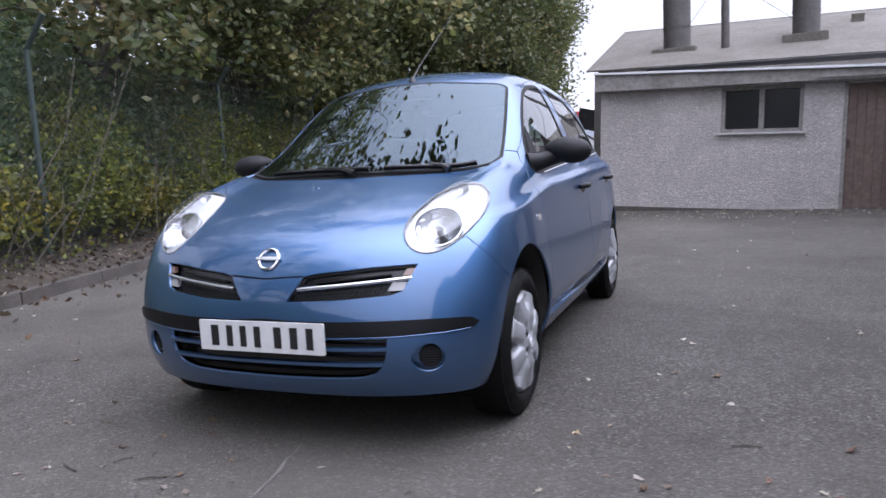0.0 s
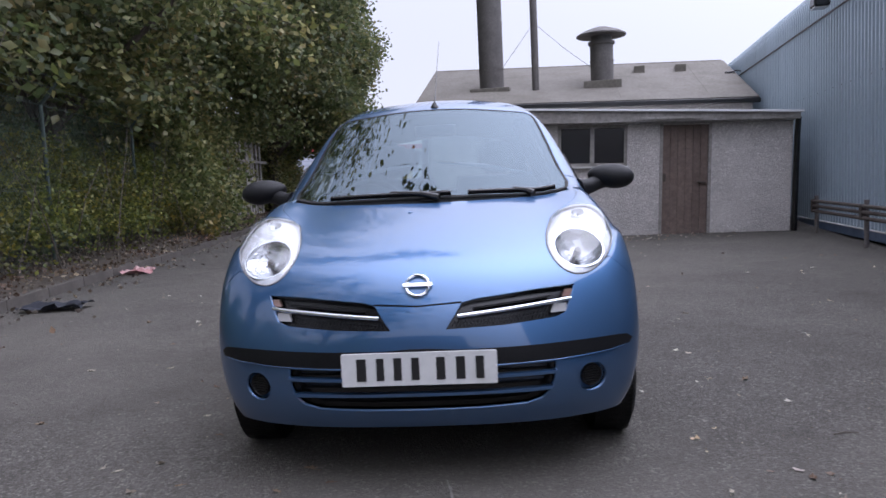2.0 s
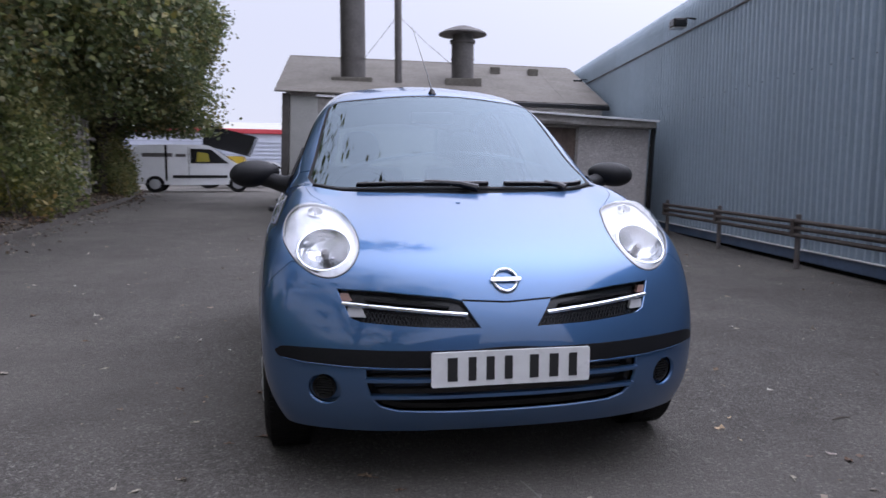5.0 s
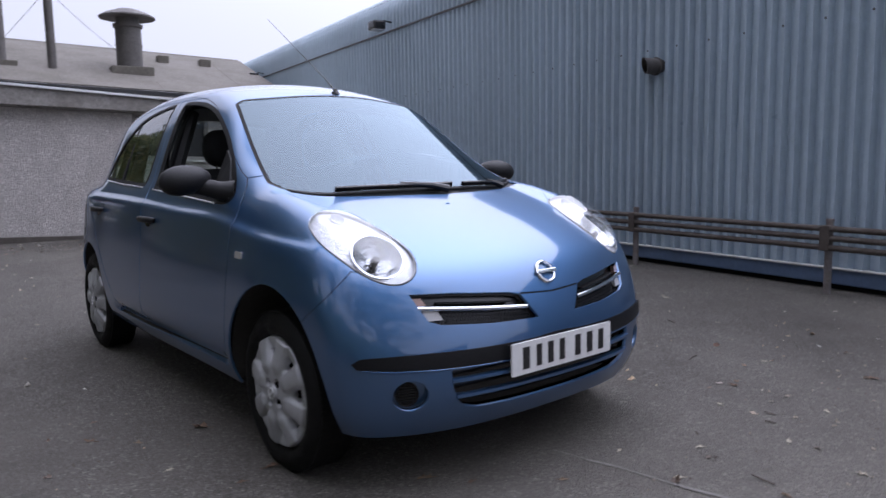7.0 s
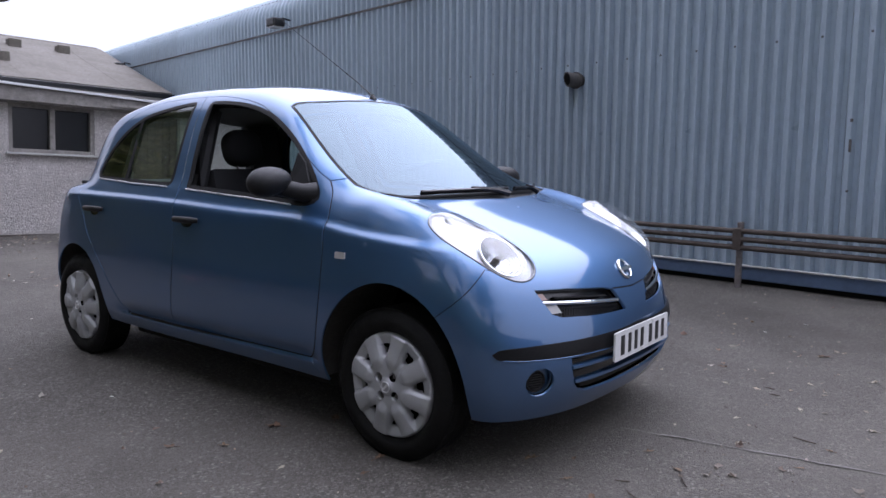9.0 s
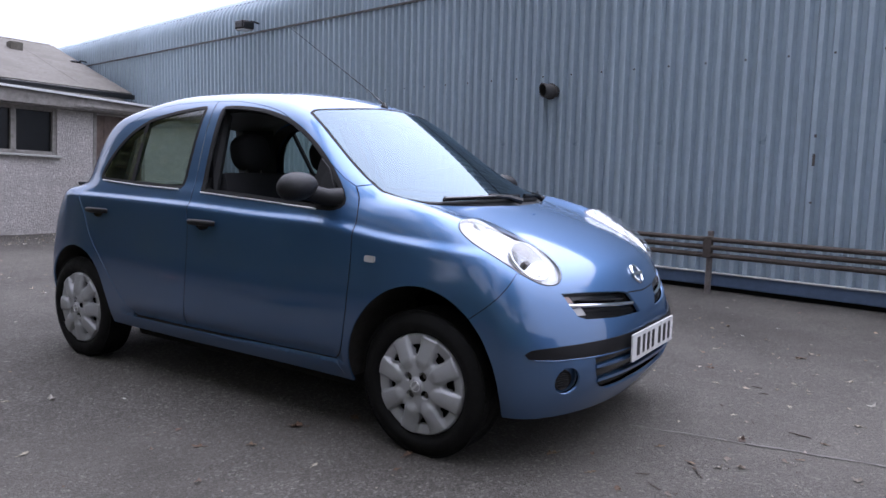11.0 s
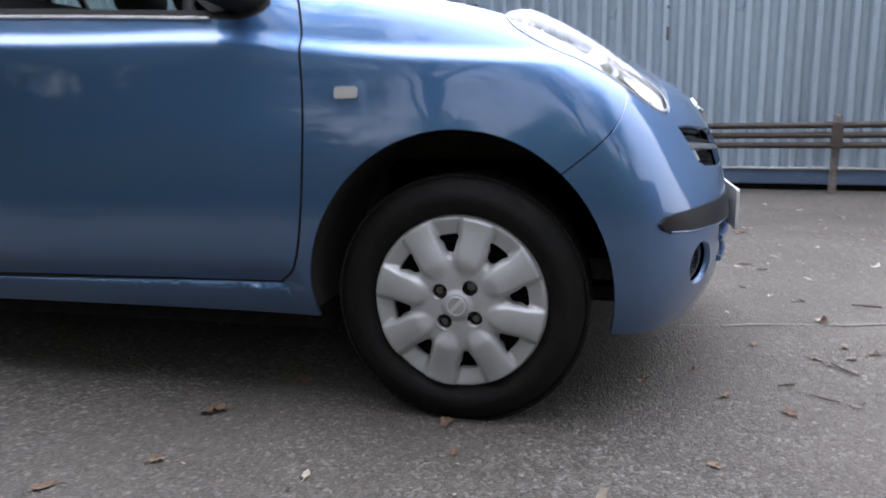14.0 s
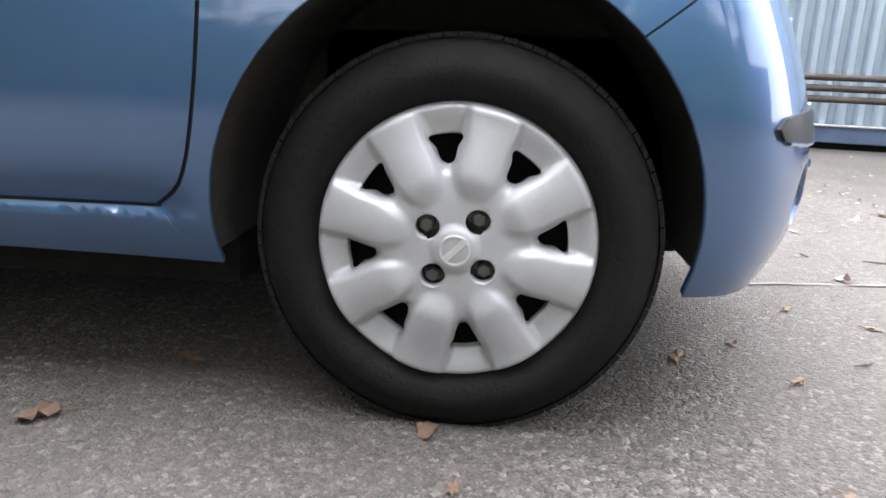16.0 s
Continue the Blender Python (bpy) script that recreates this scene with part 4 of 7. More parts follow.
def build_skin():
    """Cuts the right half of the body along its outlines. Returns places, normals, triangles and a region name for each triangle."""
    regions, lines = [], []

    def region(name, poly):
        regions.append((name, poly))
        lines.append((poly, True))

    ang = np.linspace(math.pi / 2, 1.5 * math.pi, 180)
    d = np.c_[np.cos(ang), np.sin(ang), np.zeros(180)]
    a, b = np.full(180, 0.1), np.full(180, 3.0)
    foot = np.array([0, 1.15, 0.0])
    low = spline([(-0.8, 0.205), (-0.3, 0.215), (0.3, 0.235), (2.0, 0.245), (2.8, 0.26), (3.2, 0.28)])
    for _ in range(30):
        m = (a + b) / 2
        p = foot + m[:, None] * d
        p[:, 2] = low(p[:, 1])
        out = hull(p) > 0
        b, a = np.where(out, m, b), np.where(out, a, m)
    p = foot + b[:, None] * d
    p[:, 2] = low(p[:, 1])
    base = flat_of(p)
    base[[0, -1], 0] = 0.0
    edge = np.concatenate([base, np.c_[np.zeros(160), np.linspace(base[-1, 1], base[0, 1], 162)[1:-1]]])

    region("arch_hole", flat_of(side_pts(arch_front)))
    region("arch_hole", flat_of(side_pts(arch_rear)))
    for o, name, w in ((front_glass, "front", .011), (rear_glass, "rear", .011)):
        a, b = ring(side_pts(o), w)
        region("front_window" if name == "front" else "rear_window", b)
        region("window_seal", a)
    a, b = ring(screen_line, .008)
    region("windscreen", b)
    region("screen_seal", a)
    region("cowl", flat_of(on_skin(cowl_line)))
    back_screen = curve_through([(.1, 2.53, 1.405), (-.32, 2.50, 1.395), (-.49, 2.47, 1.34), (-.56, 2.55, 1.18), (-.59, 2.60, 1.05), (-.50, 2.74, 1.0), (0, 2.88, 1.0), (.1, 2.88, 1.0)], 0.03)
    region("back_window", flat_of(on_skin(back_screen)))
    a, b = ring(lamp_line, .0035)
    region("headlamp", b)
    region("gone", a)
    region("grille_hole", flat_of(on_skin(grille_line)))
    region("moulding", flat_of(on_skin(mould_line)))
    region("intake_hole", flat_of(on_skin(intake_line)))
    region("fog_hole", flat_of(fog_line))
    for gap in (side_pts(door_gap), side_pts(front_edge), side_pts(line_through([(.43, .322), (1.43, .318), (1.86, .318)], .03, False)), side_pts(rear_edge), line_through([(.02, -.615, .632), (-.15, -.60, .641)], .02, False), side_pts([(.44, 1.045), (.38, 1.055), (.34, 1.06)])):
        region("gone", strip(gap, .0032))
    for gap in (side_pts(front_top), side_pts(rear_top), bonnet_side, bumper_seam):
        region("gone", strip(gap, .0018))
    region("bonnet", flat_of(on_skin(bonnet_line)))
    region("bumper", flat_of(on_skin(bumper_line)))
    region("front_door", flat_of(side_pts(front_door)))
    region("rear_door", flat_of(side_pts(rear_door)))
    region("wing", flat_of(on_skin(wing_line)))

    step = 0.0075
    gx, gy = np.meshgrid(np.arange(-2.0, 0, step), np.arange(-1.75, 1.75, step))
    keep = np.ones(gx.shape, bool)
    gq = np.c_[gx.ravel(), gy.ravel()]
    reach = np.linalg.norm(skin(round_of(gq)) - HEART, axis=1).reshape(gx.shape)
    ii, jj = np.indices(gx.shape)
    keep &= (reach > 1.25) | ((ii + jj) % 2 == 0)
    keep &= ~((reach < 0.95) & ((ii % 2 == 1) | (jj % 2 == 1)))
    gq = gq[keep.ravel()]
    gq = gq[inside(gq, edge) & (gq[:, 0] < -0.004)]
    verts, edges = [Vector(map(float, v)) for v in edge], [(i, (i + 1) % len(edge)) for i in range(len(edge))]
    for poly, closed in lines:
        k = len(verts)
        verts += [Vector(map(float, v)) for v in poly]
        edges += [(k + i, k + (i + 1) % len(poly)) for i in range(len(poly))]
    # closer rows where the flank turns sharply: the shoulder crease and the foot of the doors
    rows = [(y, 0.876 + float(RISE(y)) + dz) for y in np.arange(-0.3, 2.6, 0.02) for dz in (-.048, -.034, -.024, -.017, -.011, -.005, .001, .007, .013, .02, .03, .044)]
    rows += [(y, z) for y in np.arange(0.41, 1.95, 0.02) for z in (.285, .30, .309, .330, .340, .352, .368, .39)]
    verts += [Vector(map(float, v)) for v in flat_of(on_side(rows))]
    marks = np.array([tuple(v) for v in verts])
    cell = {}
    for v in marks:
        cell.setdefault((int(v[0] // step), int(v[1] // step)), []).append(v)
    free = []
    for v in gq:
        i, j = int(v[0] // step), int(v[1] // step)
        if not any(abs(w[0] - v[0]) + abs(w[1] - v[1]) < 0.6 * step for di in (-1, 0, 1) for dj in (-1, 0, 1) for w in cell.get((i + di, j + dj), ())):
            free.append(Vector(map(float, v)))
    from mathutils.geometry import delaunay_2d_cdt
    q, _, tris, _, _, _ = delaunay_2d_cdt(verts + free, edges, [], 0, 1e-6)
    q = np.array([tuple(v) for v in q])
    tris = np.array([t for t in tris if len(t) == 3])
    mid = q[tris].mean(1)
    ok = inside(mid, edge) & (mid[:, 0] < 0)
    tris, mid = tris[ok], mid[ok]
    name = np.full(len(tris), "shell", dtype=object)
    todo = np.ones(len(tris), bool)
    for label, poly in regions:
        hit = todo & inside(mid, poly)
        name[hit] = label
        todo &= ~hit
    p = skin(round_of(q))
    p[np.abs(q[:, 0]) < 1e-5, 0] = 0.0
    nrm = skin_normal(p)
    return p, nrm, tris, name


SKIN = build_skin()


def panel(name, region, mat, parent, both, label="", lift=0.0, rim=0.010, flip=False, where=None, even=False, bulge=0.0, dishes=()):
    """A piece of the skin as a mesh with a turned-in edge. both: mirrored into one mesh; flip: the left-hand twin."""
    p, nrm, tris, names = SKIN
    t = tris[np.isin(names, region)]
    if where is not None:
        t = t[where(p[t].mean(1))]
    used, inv = np.unique(t, return_inverse=True)
    t = inv.reshape(-1, 3)
    v, n = p[used] + lift * nrm[used], nrm[used]
    for centre, radius, deep in dishes:
        # sunk where a bowl sits
        away = np.linalg.norm(v - np.array(centre), axis=1)
        v = v - deep * ease_in((radius * 1.04 - away) / (0.12 * radius))[:, None] * n
    if even:
        # sheet glass bends evenly: a low curve through its own normals
        x, y = v[:, 0], v[:, 1] - 0.5
        odd = np.stack([x, x * y], 1)
        flat = np.stack([np.ones(len(x)), y, x * x], 1)
        n = np.stack([k * (b @ np.linalg.lstsq(b, n[:, i], rcond=None)[0]) for i, b, k in ((0, odd, 0.82), (1, flat, 1), (2, flat, 1))], 1)
        n /= np.linalg.norm(n, axis=1)[:, None]
    tri = v[t]
    if np.mean(np.einsum("ij,ij->i", np.cross(tri[:, 1] - tri[:, 0], tri[:, 2] - tri[:, 0]), n[t[:, 0]])) < 0:
        t = t[:, ::-1]
    if bulge:
        # the lens swells out from its edge
        gap = np.linalg.norm(v[:, None] - on_skin(lamp_line)[None], axis=2).min(1)
        v = v + bulge * np.sin(np.clip(gap / 0.065, 0, 1) * math.pi / 2)[:, None] * n
        face = np.cross(v[t[:, 1]] - v[t[:, 0]], v[t[:, 2]] - v[t[:, 0]])
        n = np.zeros_like(v)
        for i in range(3):
            np.add.at(n, t[:, i], face)
        n /= np.linalg.norm(n, axis=1)[:, None] + 1e-12
    e = np.concatenate([t[:, [0, 1]], t[:, [1, 2]], t[:, [2, 0]]])
    key = np.sort(e, 1)
    _, first, count = np.unique(key, axis=0, return_index=True, return_counts=True)
    border = e[first[count == 1]]
    border = border[~((np.abs(v[border[:, 0], 0]) < 1e-5) & (np.abs(v[border[:, 1], 0]) < 1e-5))]
    verts, faces, normals = [v], [t], [n]
    if rim and len(border):
        a, b = border.T
        k = len(v)
        m = len(border)
        d = v[b] - v[a]
        outward = np.cross(d, (n[a] + n[b]) / 2)
        outward /= np.linalg.norm(outward, axis=1)[:, None] + 1e-12
        verts += [v[a], v[b], v[b] - rim * n[b], v[a] - rim * n[a]]
        soft = 0.25 * outward + 0.75 * n[a]
        normals += [soft, soft, outward, outward]
        i = k + np.arange(m)
        faces += [np.c_[i + m, i, i + 3 * m], np.c_[i + m, i + 3 * m, i + 2 * m]]
    v, t, n = np.concatenate(verts), np.concatenate(faces), np.concatenate(normals)
    mirror = np.array([-1, 1, 1])
    if both:
        t = np.concatenate([t, t[:, ::-1] + len(v)])
        v, n = np.concatenate([v, v * mirror]), np.concatenate([n, n * mirror])
    elif flip:
        v, n, t = v * mirror, n * mirror, t[:, ::-1]
    return mesh_ob(name, v, t, mat, parent, label, True, n / (np.linalg.norm(n, axis=1)[:, None] + 1e-12))


def on_front(x, z, lift=0.0):
    """A point of the nose from x and z."""
    a, b = -1.2, 0.6
    for _ in range(34):
        m = (a + b) / 2
        if hull(np.array([[x, m, z]]))[0] > 0:
            a = m
        else:
            b = m
    p = np.array([[x, b, z]])
    return Vector((p + lift * skin_normal(p))[0])


def on_top(x, y, lift=0.0):
    a, b = 0.5, 1.9
    for _ in range(34):
        m = (a + b) / 2
        if hull(np.array([[x, y, m]]))[0] > 0:
            b = m
        else:
            a = m
    p = np.array([[x, y, b]])
    return Vector((p + lift * skin_normal(p))[0])


car = empty("car", pose(0, 0, 0), "metallic light-blue five-door hatchback parked on the worn asphalt yard", "car")
panel("body_shell", ["shell"], PAINT, car, True)
panel("bonnet", ["bonnet"], PAINT, car, True, rim=0.003)
bumper = panel("front_bumper", ["bumper"], PAINT, car, True, rim=0.014)
panel("bumper_moulding", ["moulding"], MOULDING, bumper, True, "black plastic rubbing strip", lift=0.007, rim=0.02)
panel("scuttle_panel", ["cowl"], BLACK_PLASTIC, car, True, "black plastic cowl under the windscreen", lift=-0.012, rim=0)
screen = panel("windscreen", ["windscreen"], GLASS, car, True, lift=-0.002, rim=0, even=True)
screen.visible_shadow = False
panel("seal", ["screen_seal"], SEAL, screen, True, lift=-0.001)
back = panel("rear_window", ["back_window"], SHADED_GLASS, car, True, lift=-0.003, rim=0)
back.visible_shadow = False
panel("roof_lining", ["shell"], LINING, car, True, "pale roof lining", lift=-0.03, rim=0, where=lambda m: m[:, 2] > 1.12)
panel("panel_gap", ["gone"], SEAL, car, True, "black joint between the panels", lift=-0.004, rim=0)
for flip in (False, True):
    panel("front_wing", ["wing"], PAINT, car, False, flip=flip)
    door = panel("front_door", ["front_door"], PAINT, car, False, "blue door with its window wound down" if not flip else "", flip=flip, rim=0.002)
    panel("door_card", ["front_door"], CABIN, door, False, "dark inner door trim", lift=-0.05, rim=0, flip=flip)
    panel("window_seal", ["window_seal"], SEAL, door, False, flip=flip, where=lambda m: m[:, 1] < 1.5)
    if flip:
        g = panel("window_pane", ["front_window"], DARK_GLASS, door, False, flip=flip, rim=0, lift=-0.004)
        g.visible_shadow = False
    rdoor = panel("rear_door", ["rear_door"], PAINT, car, False, flip=flip, rim=0.002)
    panel("door_card", ["rear_door"], CABIN, rdoor, False, "dark inner door trim", lift=-0.05, rim=0, flip=flip)
    panel("window_seal", ["window_seal"], SEAL, rdoor, False, flip=flip, where=lambda m: m[:, 1] > 1.5)
    g = panel("window_pane", ["rear_window"], DARK_GLASS, rdoor, False, flip=flip, rim=0, lift=-0.004)
    g.visible_shadow = False
    bm = bmesh.new()
    near = [Vector((x * (-1 if flip else 1), y, z)) for x, y, z in on_side(quarter_bar)]
    near, deep = [bm.verts.new(p) for p in near], [bm.verts.new(p + Vector((-0.02 if flip else 0.02, 0, 0))) for p in near]
    bm.faces.new(near)
    for i in range(4):
        bm.faces.new((near[i], near[(i + 1) % 4], deep[(i + 1) % 4], deep[i]))
    part("quarter_bar", bm, SEAL, rdoor, "black bar between the panes")


def wheel_at(m, steer=0.0):
    """A tyre with an eight-spoked silver cover; its face looks along -x."""
    w = empty("wheel", m, "", "")
    w.parent = car
    face = pose(0, 0, 0, 0, -90, 0)
    R, r, hw = 0.293, 0.199, 0.087
    prof = [(r - 0.005, -hw + 0.01), (r + 0.012, -hw), (r + 0.035, -hw - 0.004), (R - 0.035, -hw + 0.002), (R - 0.012, -hw + 0.016), (R, -hw + 0.035), (R, hw - 0.035), (R - 0.005, hw - 0.024), (R - 0.012, hw - 0.016), (R - 0.023, hw - 0.007), (R - 0.038, hw - 0.001), (r + 0.048, hw + 0.003), (r + 0.030, hw + 0.002), (r + 0.016, hw - 0.006), (r + 0.004, hw - 0.020), (r - 0.012, hw - 0.03), (r - 0.02, 0)]
    tyre = part("tyre", lathe(bmesh.new(), prof, 96, face), RUBBER, w, "black road tyre", smooth=True)
    tread = bmesh.new()
    for i in range(90):
        for h in (-0.047, 0.0, 0.047):
            box(tread, (-0.006, -0.0092, h - 0.021), (0.0006, 0.0092, h + 0.021), 0, face @ pose(0, 0, 0, 0, 0, 4 * i + (2 if h == 0 else 0)) @ pose(R, 0, 0))
    tagged(part("tread", tread, RUBBER, tyre), kind="stuff")
    part("rim", lathe(bmesh.new(), [(0.0, 0.02), (0.17, 0.02), (0.188, 0.03), (0.193, 0.045), (0.196, 0.050)], 48, face), DARK, w, "dark steel wheel", smooth=True)
    from mathutils.geometry import delaunay_2d_cdt
    rc = 0.2115
    verts, edges = [], []

    def loop(pts):
        k = len(verts)
        verts.extend(Vector(p) for p in pts)
        edges.extend((k + i, k + (i + 1) % len(pts)) for i in range(len(pts)))
        return np.array(pts)

    loop([(rc * math.cos(a), rc * math.sin(a)) for a in np.arange(96) * math.pi / 48])
    holes = []
    for i in range(8):
        a0 = math.radians(8 + 45 * i)
        o = curve_through([(0.121, 0.0), (0.1235, -0.007), (0.132, -0.0125), (0.146, -0.017), (0.160, -0.0265), (0.1645, -0.0245), (0.167, 0.0), (0.1645, 0.0245), (0.160, 0.0265), (0.146, 0.017), (0.132, 0.0125), (0.1235, 0.007)], 0.004)
        holes.append(loop([(x * math.cos(a0) - y * math.sin(a0), x * math.sin(a0) + y * math.cos(a0)) for x, y in o]))
    nuts = [(0.0525 * math.cos(radians(a)), 0.0525 * math.sin(radians(a))) for a in (45 + 8, 135 + 8, 225 + 8, 315 + 8)]
    for cx, cy in nuts:
        holes.append(loop([(cx + 0.0185 * math.cos(a), cy + 0.0185 * math.sin(a)) for a in np.arange(20) * math.pi / 10]))
    for rr in np.arange(0.012, rc - 0.003, 0.0042):
        k = max(8, int(2 * math.pi * rr / 0.0042))
        verts.extend(Vector((rr * math.cos(2 * math.pi * j / k), rr * math.sin(2 * math.pi * j / k))) for j in range(k))
    q, _, tris, _, _, _ = delaunay_2d_cdt(verts, edges, [], 0, 1e-6)
    q = np.array([tuple(v) for v in q])
    tris = np.array(tris)
    mid = q[tris].mean(1)
    ok = np.linalg.norm(mid, axis=1) < rc
    for h in holes:
        ok &= ~inside(mid, h)
    tris = tris[ok]
    rad, ang = np.linalg.norm(q, axis=1), np.arctan2(q[:, 1], q[:, 0])
    sm = lambda v: np.clip(v, 0, 1) ** 2 * (3 - 2 * np.clip(v, 0, 1))
    off = (ang - math.radians(8) + math.pi / 8) % (math.pi / 4) - math.pi / 8
    lane = rad * (math.pi / 8 - np.abs(off))
    u = np.clip((rad - 0.064) / 0.062, 0, 1)
    wide = 0.038 * np.sqrt(u * (2 - u)) + 0.15 * np.clip(rad - 0.160, 0, 1)
    beside = wide - lane
    high = 0.078 + 0.020 * sm((0.205 - rad) / 0.15)
    petal = sm(beside / np.interp(rad, (0.08, 0.13), (0.020, 0.009))) * sm((rad - 0.064) / 0.05)
    petal *= sm((0.2105 - rad) / 0.007)
    across = np.clip(lane / np.maximum(wide, 1e-4), 0, 1)
    high += petal * (0.014 - 0.002 * sm((rad - 0.15) / 0.06)) * (1 - 0.42 * across**2)
    high -= 0.013 * sm((rad - 0.108) / 0.016) * sm((0.205 - rad) / 0.045) * (1 - sm(beside / 0.005 + 1))
    high += 0.006 * sm((0.036 - rad) / 0.005)
    high -= 0.010 * sm((rad - 0.2065) / 0.005)
    v = np.c_[q * 0.957, high]
    t = tris
    e = np.concatenate([t[:, [0, 1]], t[:, [1, 2]], t[:, [2, 0]]])
    _, first, count = np.unique(np.sort(e, 1), axis=0, return_index=True, return_counts=True)
    border = e[first[count == 1]]
    k = len(v)
    low = v.copy()
    low[:, 2] -= 0.020
    faces = list(map(tuple, t)) + [(int(j), int(i), k + int(i), k + int(j)) for i, j in border]
    v = np.concatenate([v, low])
    used, inv = np.unique(np.concatenate([np.array(f) for f in faces]), return_inverse=True)
    v, faces, at = v[used], [tuple(f) for f in np.split(inv, np.cumsum([len(f) for f in faces])[:-1])], None
    v = np.array([tuple(face @ Vector(p)) for p in v])
    cover = mesh_ob("wheel_cover", v, faces, COVER, w, "silver plastic eight-spoke wheel cover")
    for cx, cy in nuts:
        part("wheel_nut", lathe(bmesh.new(), [(0, 0.090), (0.009, 0.089), (0.0115, 0.084), (0.0115, 0.05)], 6, face @ pose(cx, cy, 0)), FLUE, cover, smooth=False)
        part("nut_well", lathe(bmesh.new(), [(0, 0.074), (0.0185, 0.074), (0.0192, 0.098)], 18, face @ pose(cx, cy, 0)), GLOSS_BLACK, cover, smooth=True)
    part("centre_badge", lathe(bmesh.new(), [(0, 0.1065), (0.026, 0.1062), (0.0295, 0.104), (0.030, 0.099)], 32, face), COVER, cover, "round silver centre cap", smooth=True)
    part("cap_ring", lathe(bmesh.new(), [(0.0185, 0.1058), (0.0195, 0.1078), (0.0215, 0.1078), (0.0225, 0.1058)], 28, face), BRIGHT_STRIP, cover, smooth=True)
    part("cap_bar", boxed((-0.019, -0.0045, 0.1058), (0.019, 0.0045, 0.108), 0.001, face @ pose(0, 0, 0, 0, 0, -45)), BRIGHT_STRIP, cover)
    part("valve", tube(bmesh.new(), [face @ Vector((0.150 * math.cos(radians(-143)), 0.150 * math.sin(radians(-143)), 0.05)), face @ Vector((0.142 * math.cos(radians(-143)), 0.142 * math.sin(radians(-143)), 0.082))], 0.006), GLOSS_BLACK, cover)
    return w


HUB = 0.287
wheel = wheel_at(pose(-0.705, 0, HUB))
for m in (pose(-0.705, 2.43, HUB, 31), pose(0.705, 0, HUB, 14, 0, 180), pose(0.705, 2.43, HUB, 50, 0, 180)):
    copy_thing(wheel, m)


# wheel wells, floor and underside
for flip in (1, -1):
    for y0, ry, rz in ((0.003, 0.36, 0.392), (2.43, 0.338, 0.354)):
        bm = bmesh.new()
        rows = []
        outer = lambda a: -on_side([(y0 + ry * math.cos(radians(a)), 0.30 + (rz if a > 0 and a < 180 else 0.3) * math.sin(radians(a)))])[0, 0] - 0.014
        for x in (0.80, 0.62, 0.44):
            rows.append([bm.verts.new((flip * min(x, outer(a)), y0 + ry * math.cos(radians(a)), 0.30 + (rz if a > 0 and a < 180 else 0.3) * math.sin(radians(a)))) for a in range(-9, 190, 9)])
        for a, b in zip(rows, rows[1:]):
            for i in range(len(a) - 1):
                bm.faces.new((a[i], a[i + 1], b[i + 1], b[i]))
        bm.faces.new(rows[-1])
        part("wheel_well", bm, LINER, car, smooth=True)
part("floor_pan", box(boxed((-0.66, 0.36, 0.16), (0.66, 2.06, 0.27), 0.03), (-0.44, -0.42, 0.205), (0.44, 2.85, 0.30), 0.03), DARK, car)
for y in (0.0, 2.43):
    part("axle", tube(bmesh.new(), [(-0.66, y, HUB), (0.66, y, HUB)], 0.04, 10), DARK, car)
part("engine_bay", boxed((-0.44, -0.42, 0.30), (0.44, 0.30, 0.62), 0.03), DARK, car)
part("bulkhead", boxed((-0.66, 0.375, 0.27), (0.66, 0.42, 0.93), 0.02), CABIN, car)
part("exhaust_pipe", tube(bmesh.new(), [(0.45, 2.5, 0.25), (0.45, 2.97, 0.25)], 0.025, 10), FLUE, car)


# car: lamps, grilles, trim
def on_flank(y, z, lift=0.0):
    p = on_side([(y, z)])
    return Vector((p + lift * skin_normal(p))[0])


def flank_turn(y, z):
    """A frame on the right flank: x along the car to the rear, y up, z outward."""
    n = Vector(skin_normal(on_side([(y, z)]))[0])
    u = Vector((0, 1, 0))
    u = (u - n * u.dot(n)).normalized()
    m = Matrix.Identity(4)
    for i, c in enumerate((u, -u.cross(n), n)):
        m.col[i][:3] = c
    m.translation = on_flank(y, z)
    return m


MIRROR = Matrix.Diagonal((-1, 1, 1, 1))


def ribbon(pts, half, thick, up):
    """A flat bar along points: half its height, its thickness, the way up."""
    bm = bmesh.new()
    up = Vector(up)
    rings = []
    for i, p in enumerate(pts):
        d = (pts[min(i + 1, len(pts) - 1)] - pts[max(0, i - 1)]).normalized()
        n = d.cross(up).normalized() * thick / 2
        u = up * half
        rings.append([bm.verts.new(p + c) for c in (n + u * 0.7, n * 0.6 + u, -n * 0.6 + u, -n + u * 0.7, -n - u * 0.7, -n * 0.6 - u, n * 0.6 - u, n - u * 0.7)])
    for a, b in zip(rings, rings[1:]):
        for k in range(8):
            bm.faces.new((a[k], a[(k + 1) % 8], b[(k + 1) % 8], b[k]))
    bm.faces.new(rings[0])
    bm.faces.new(rings[-1][::-1])
    return bm


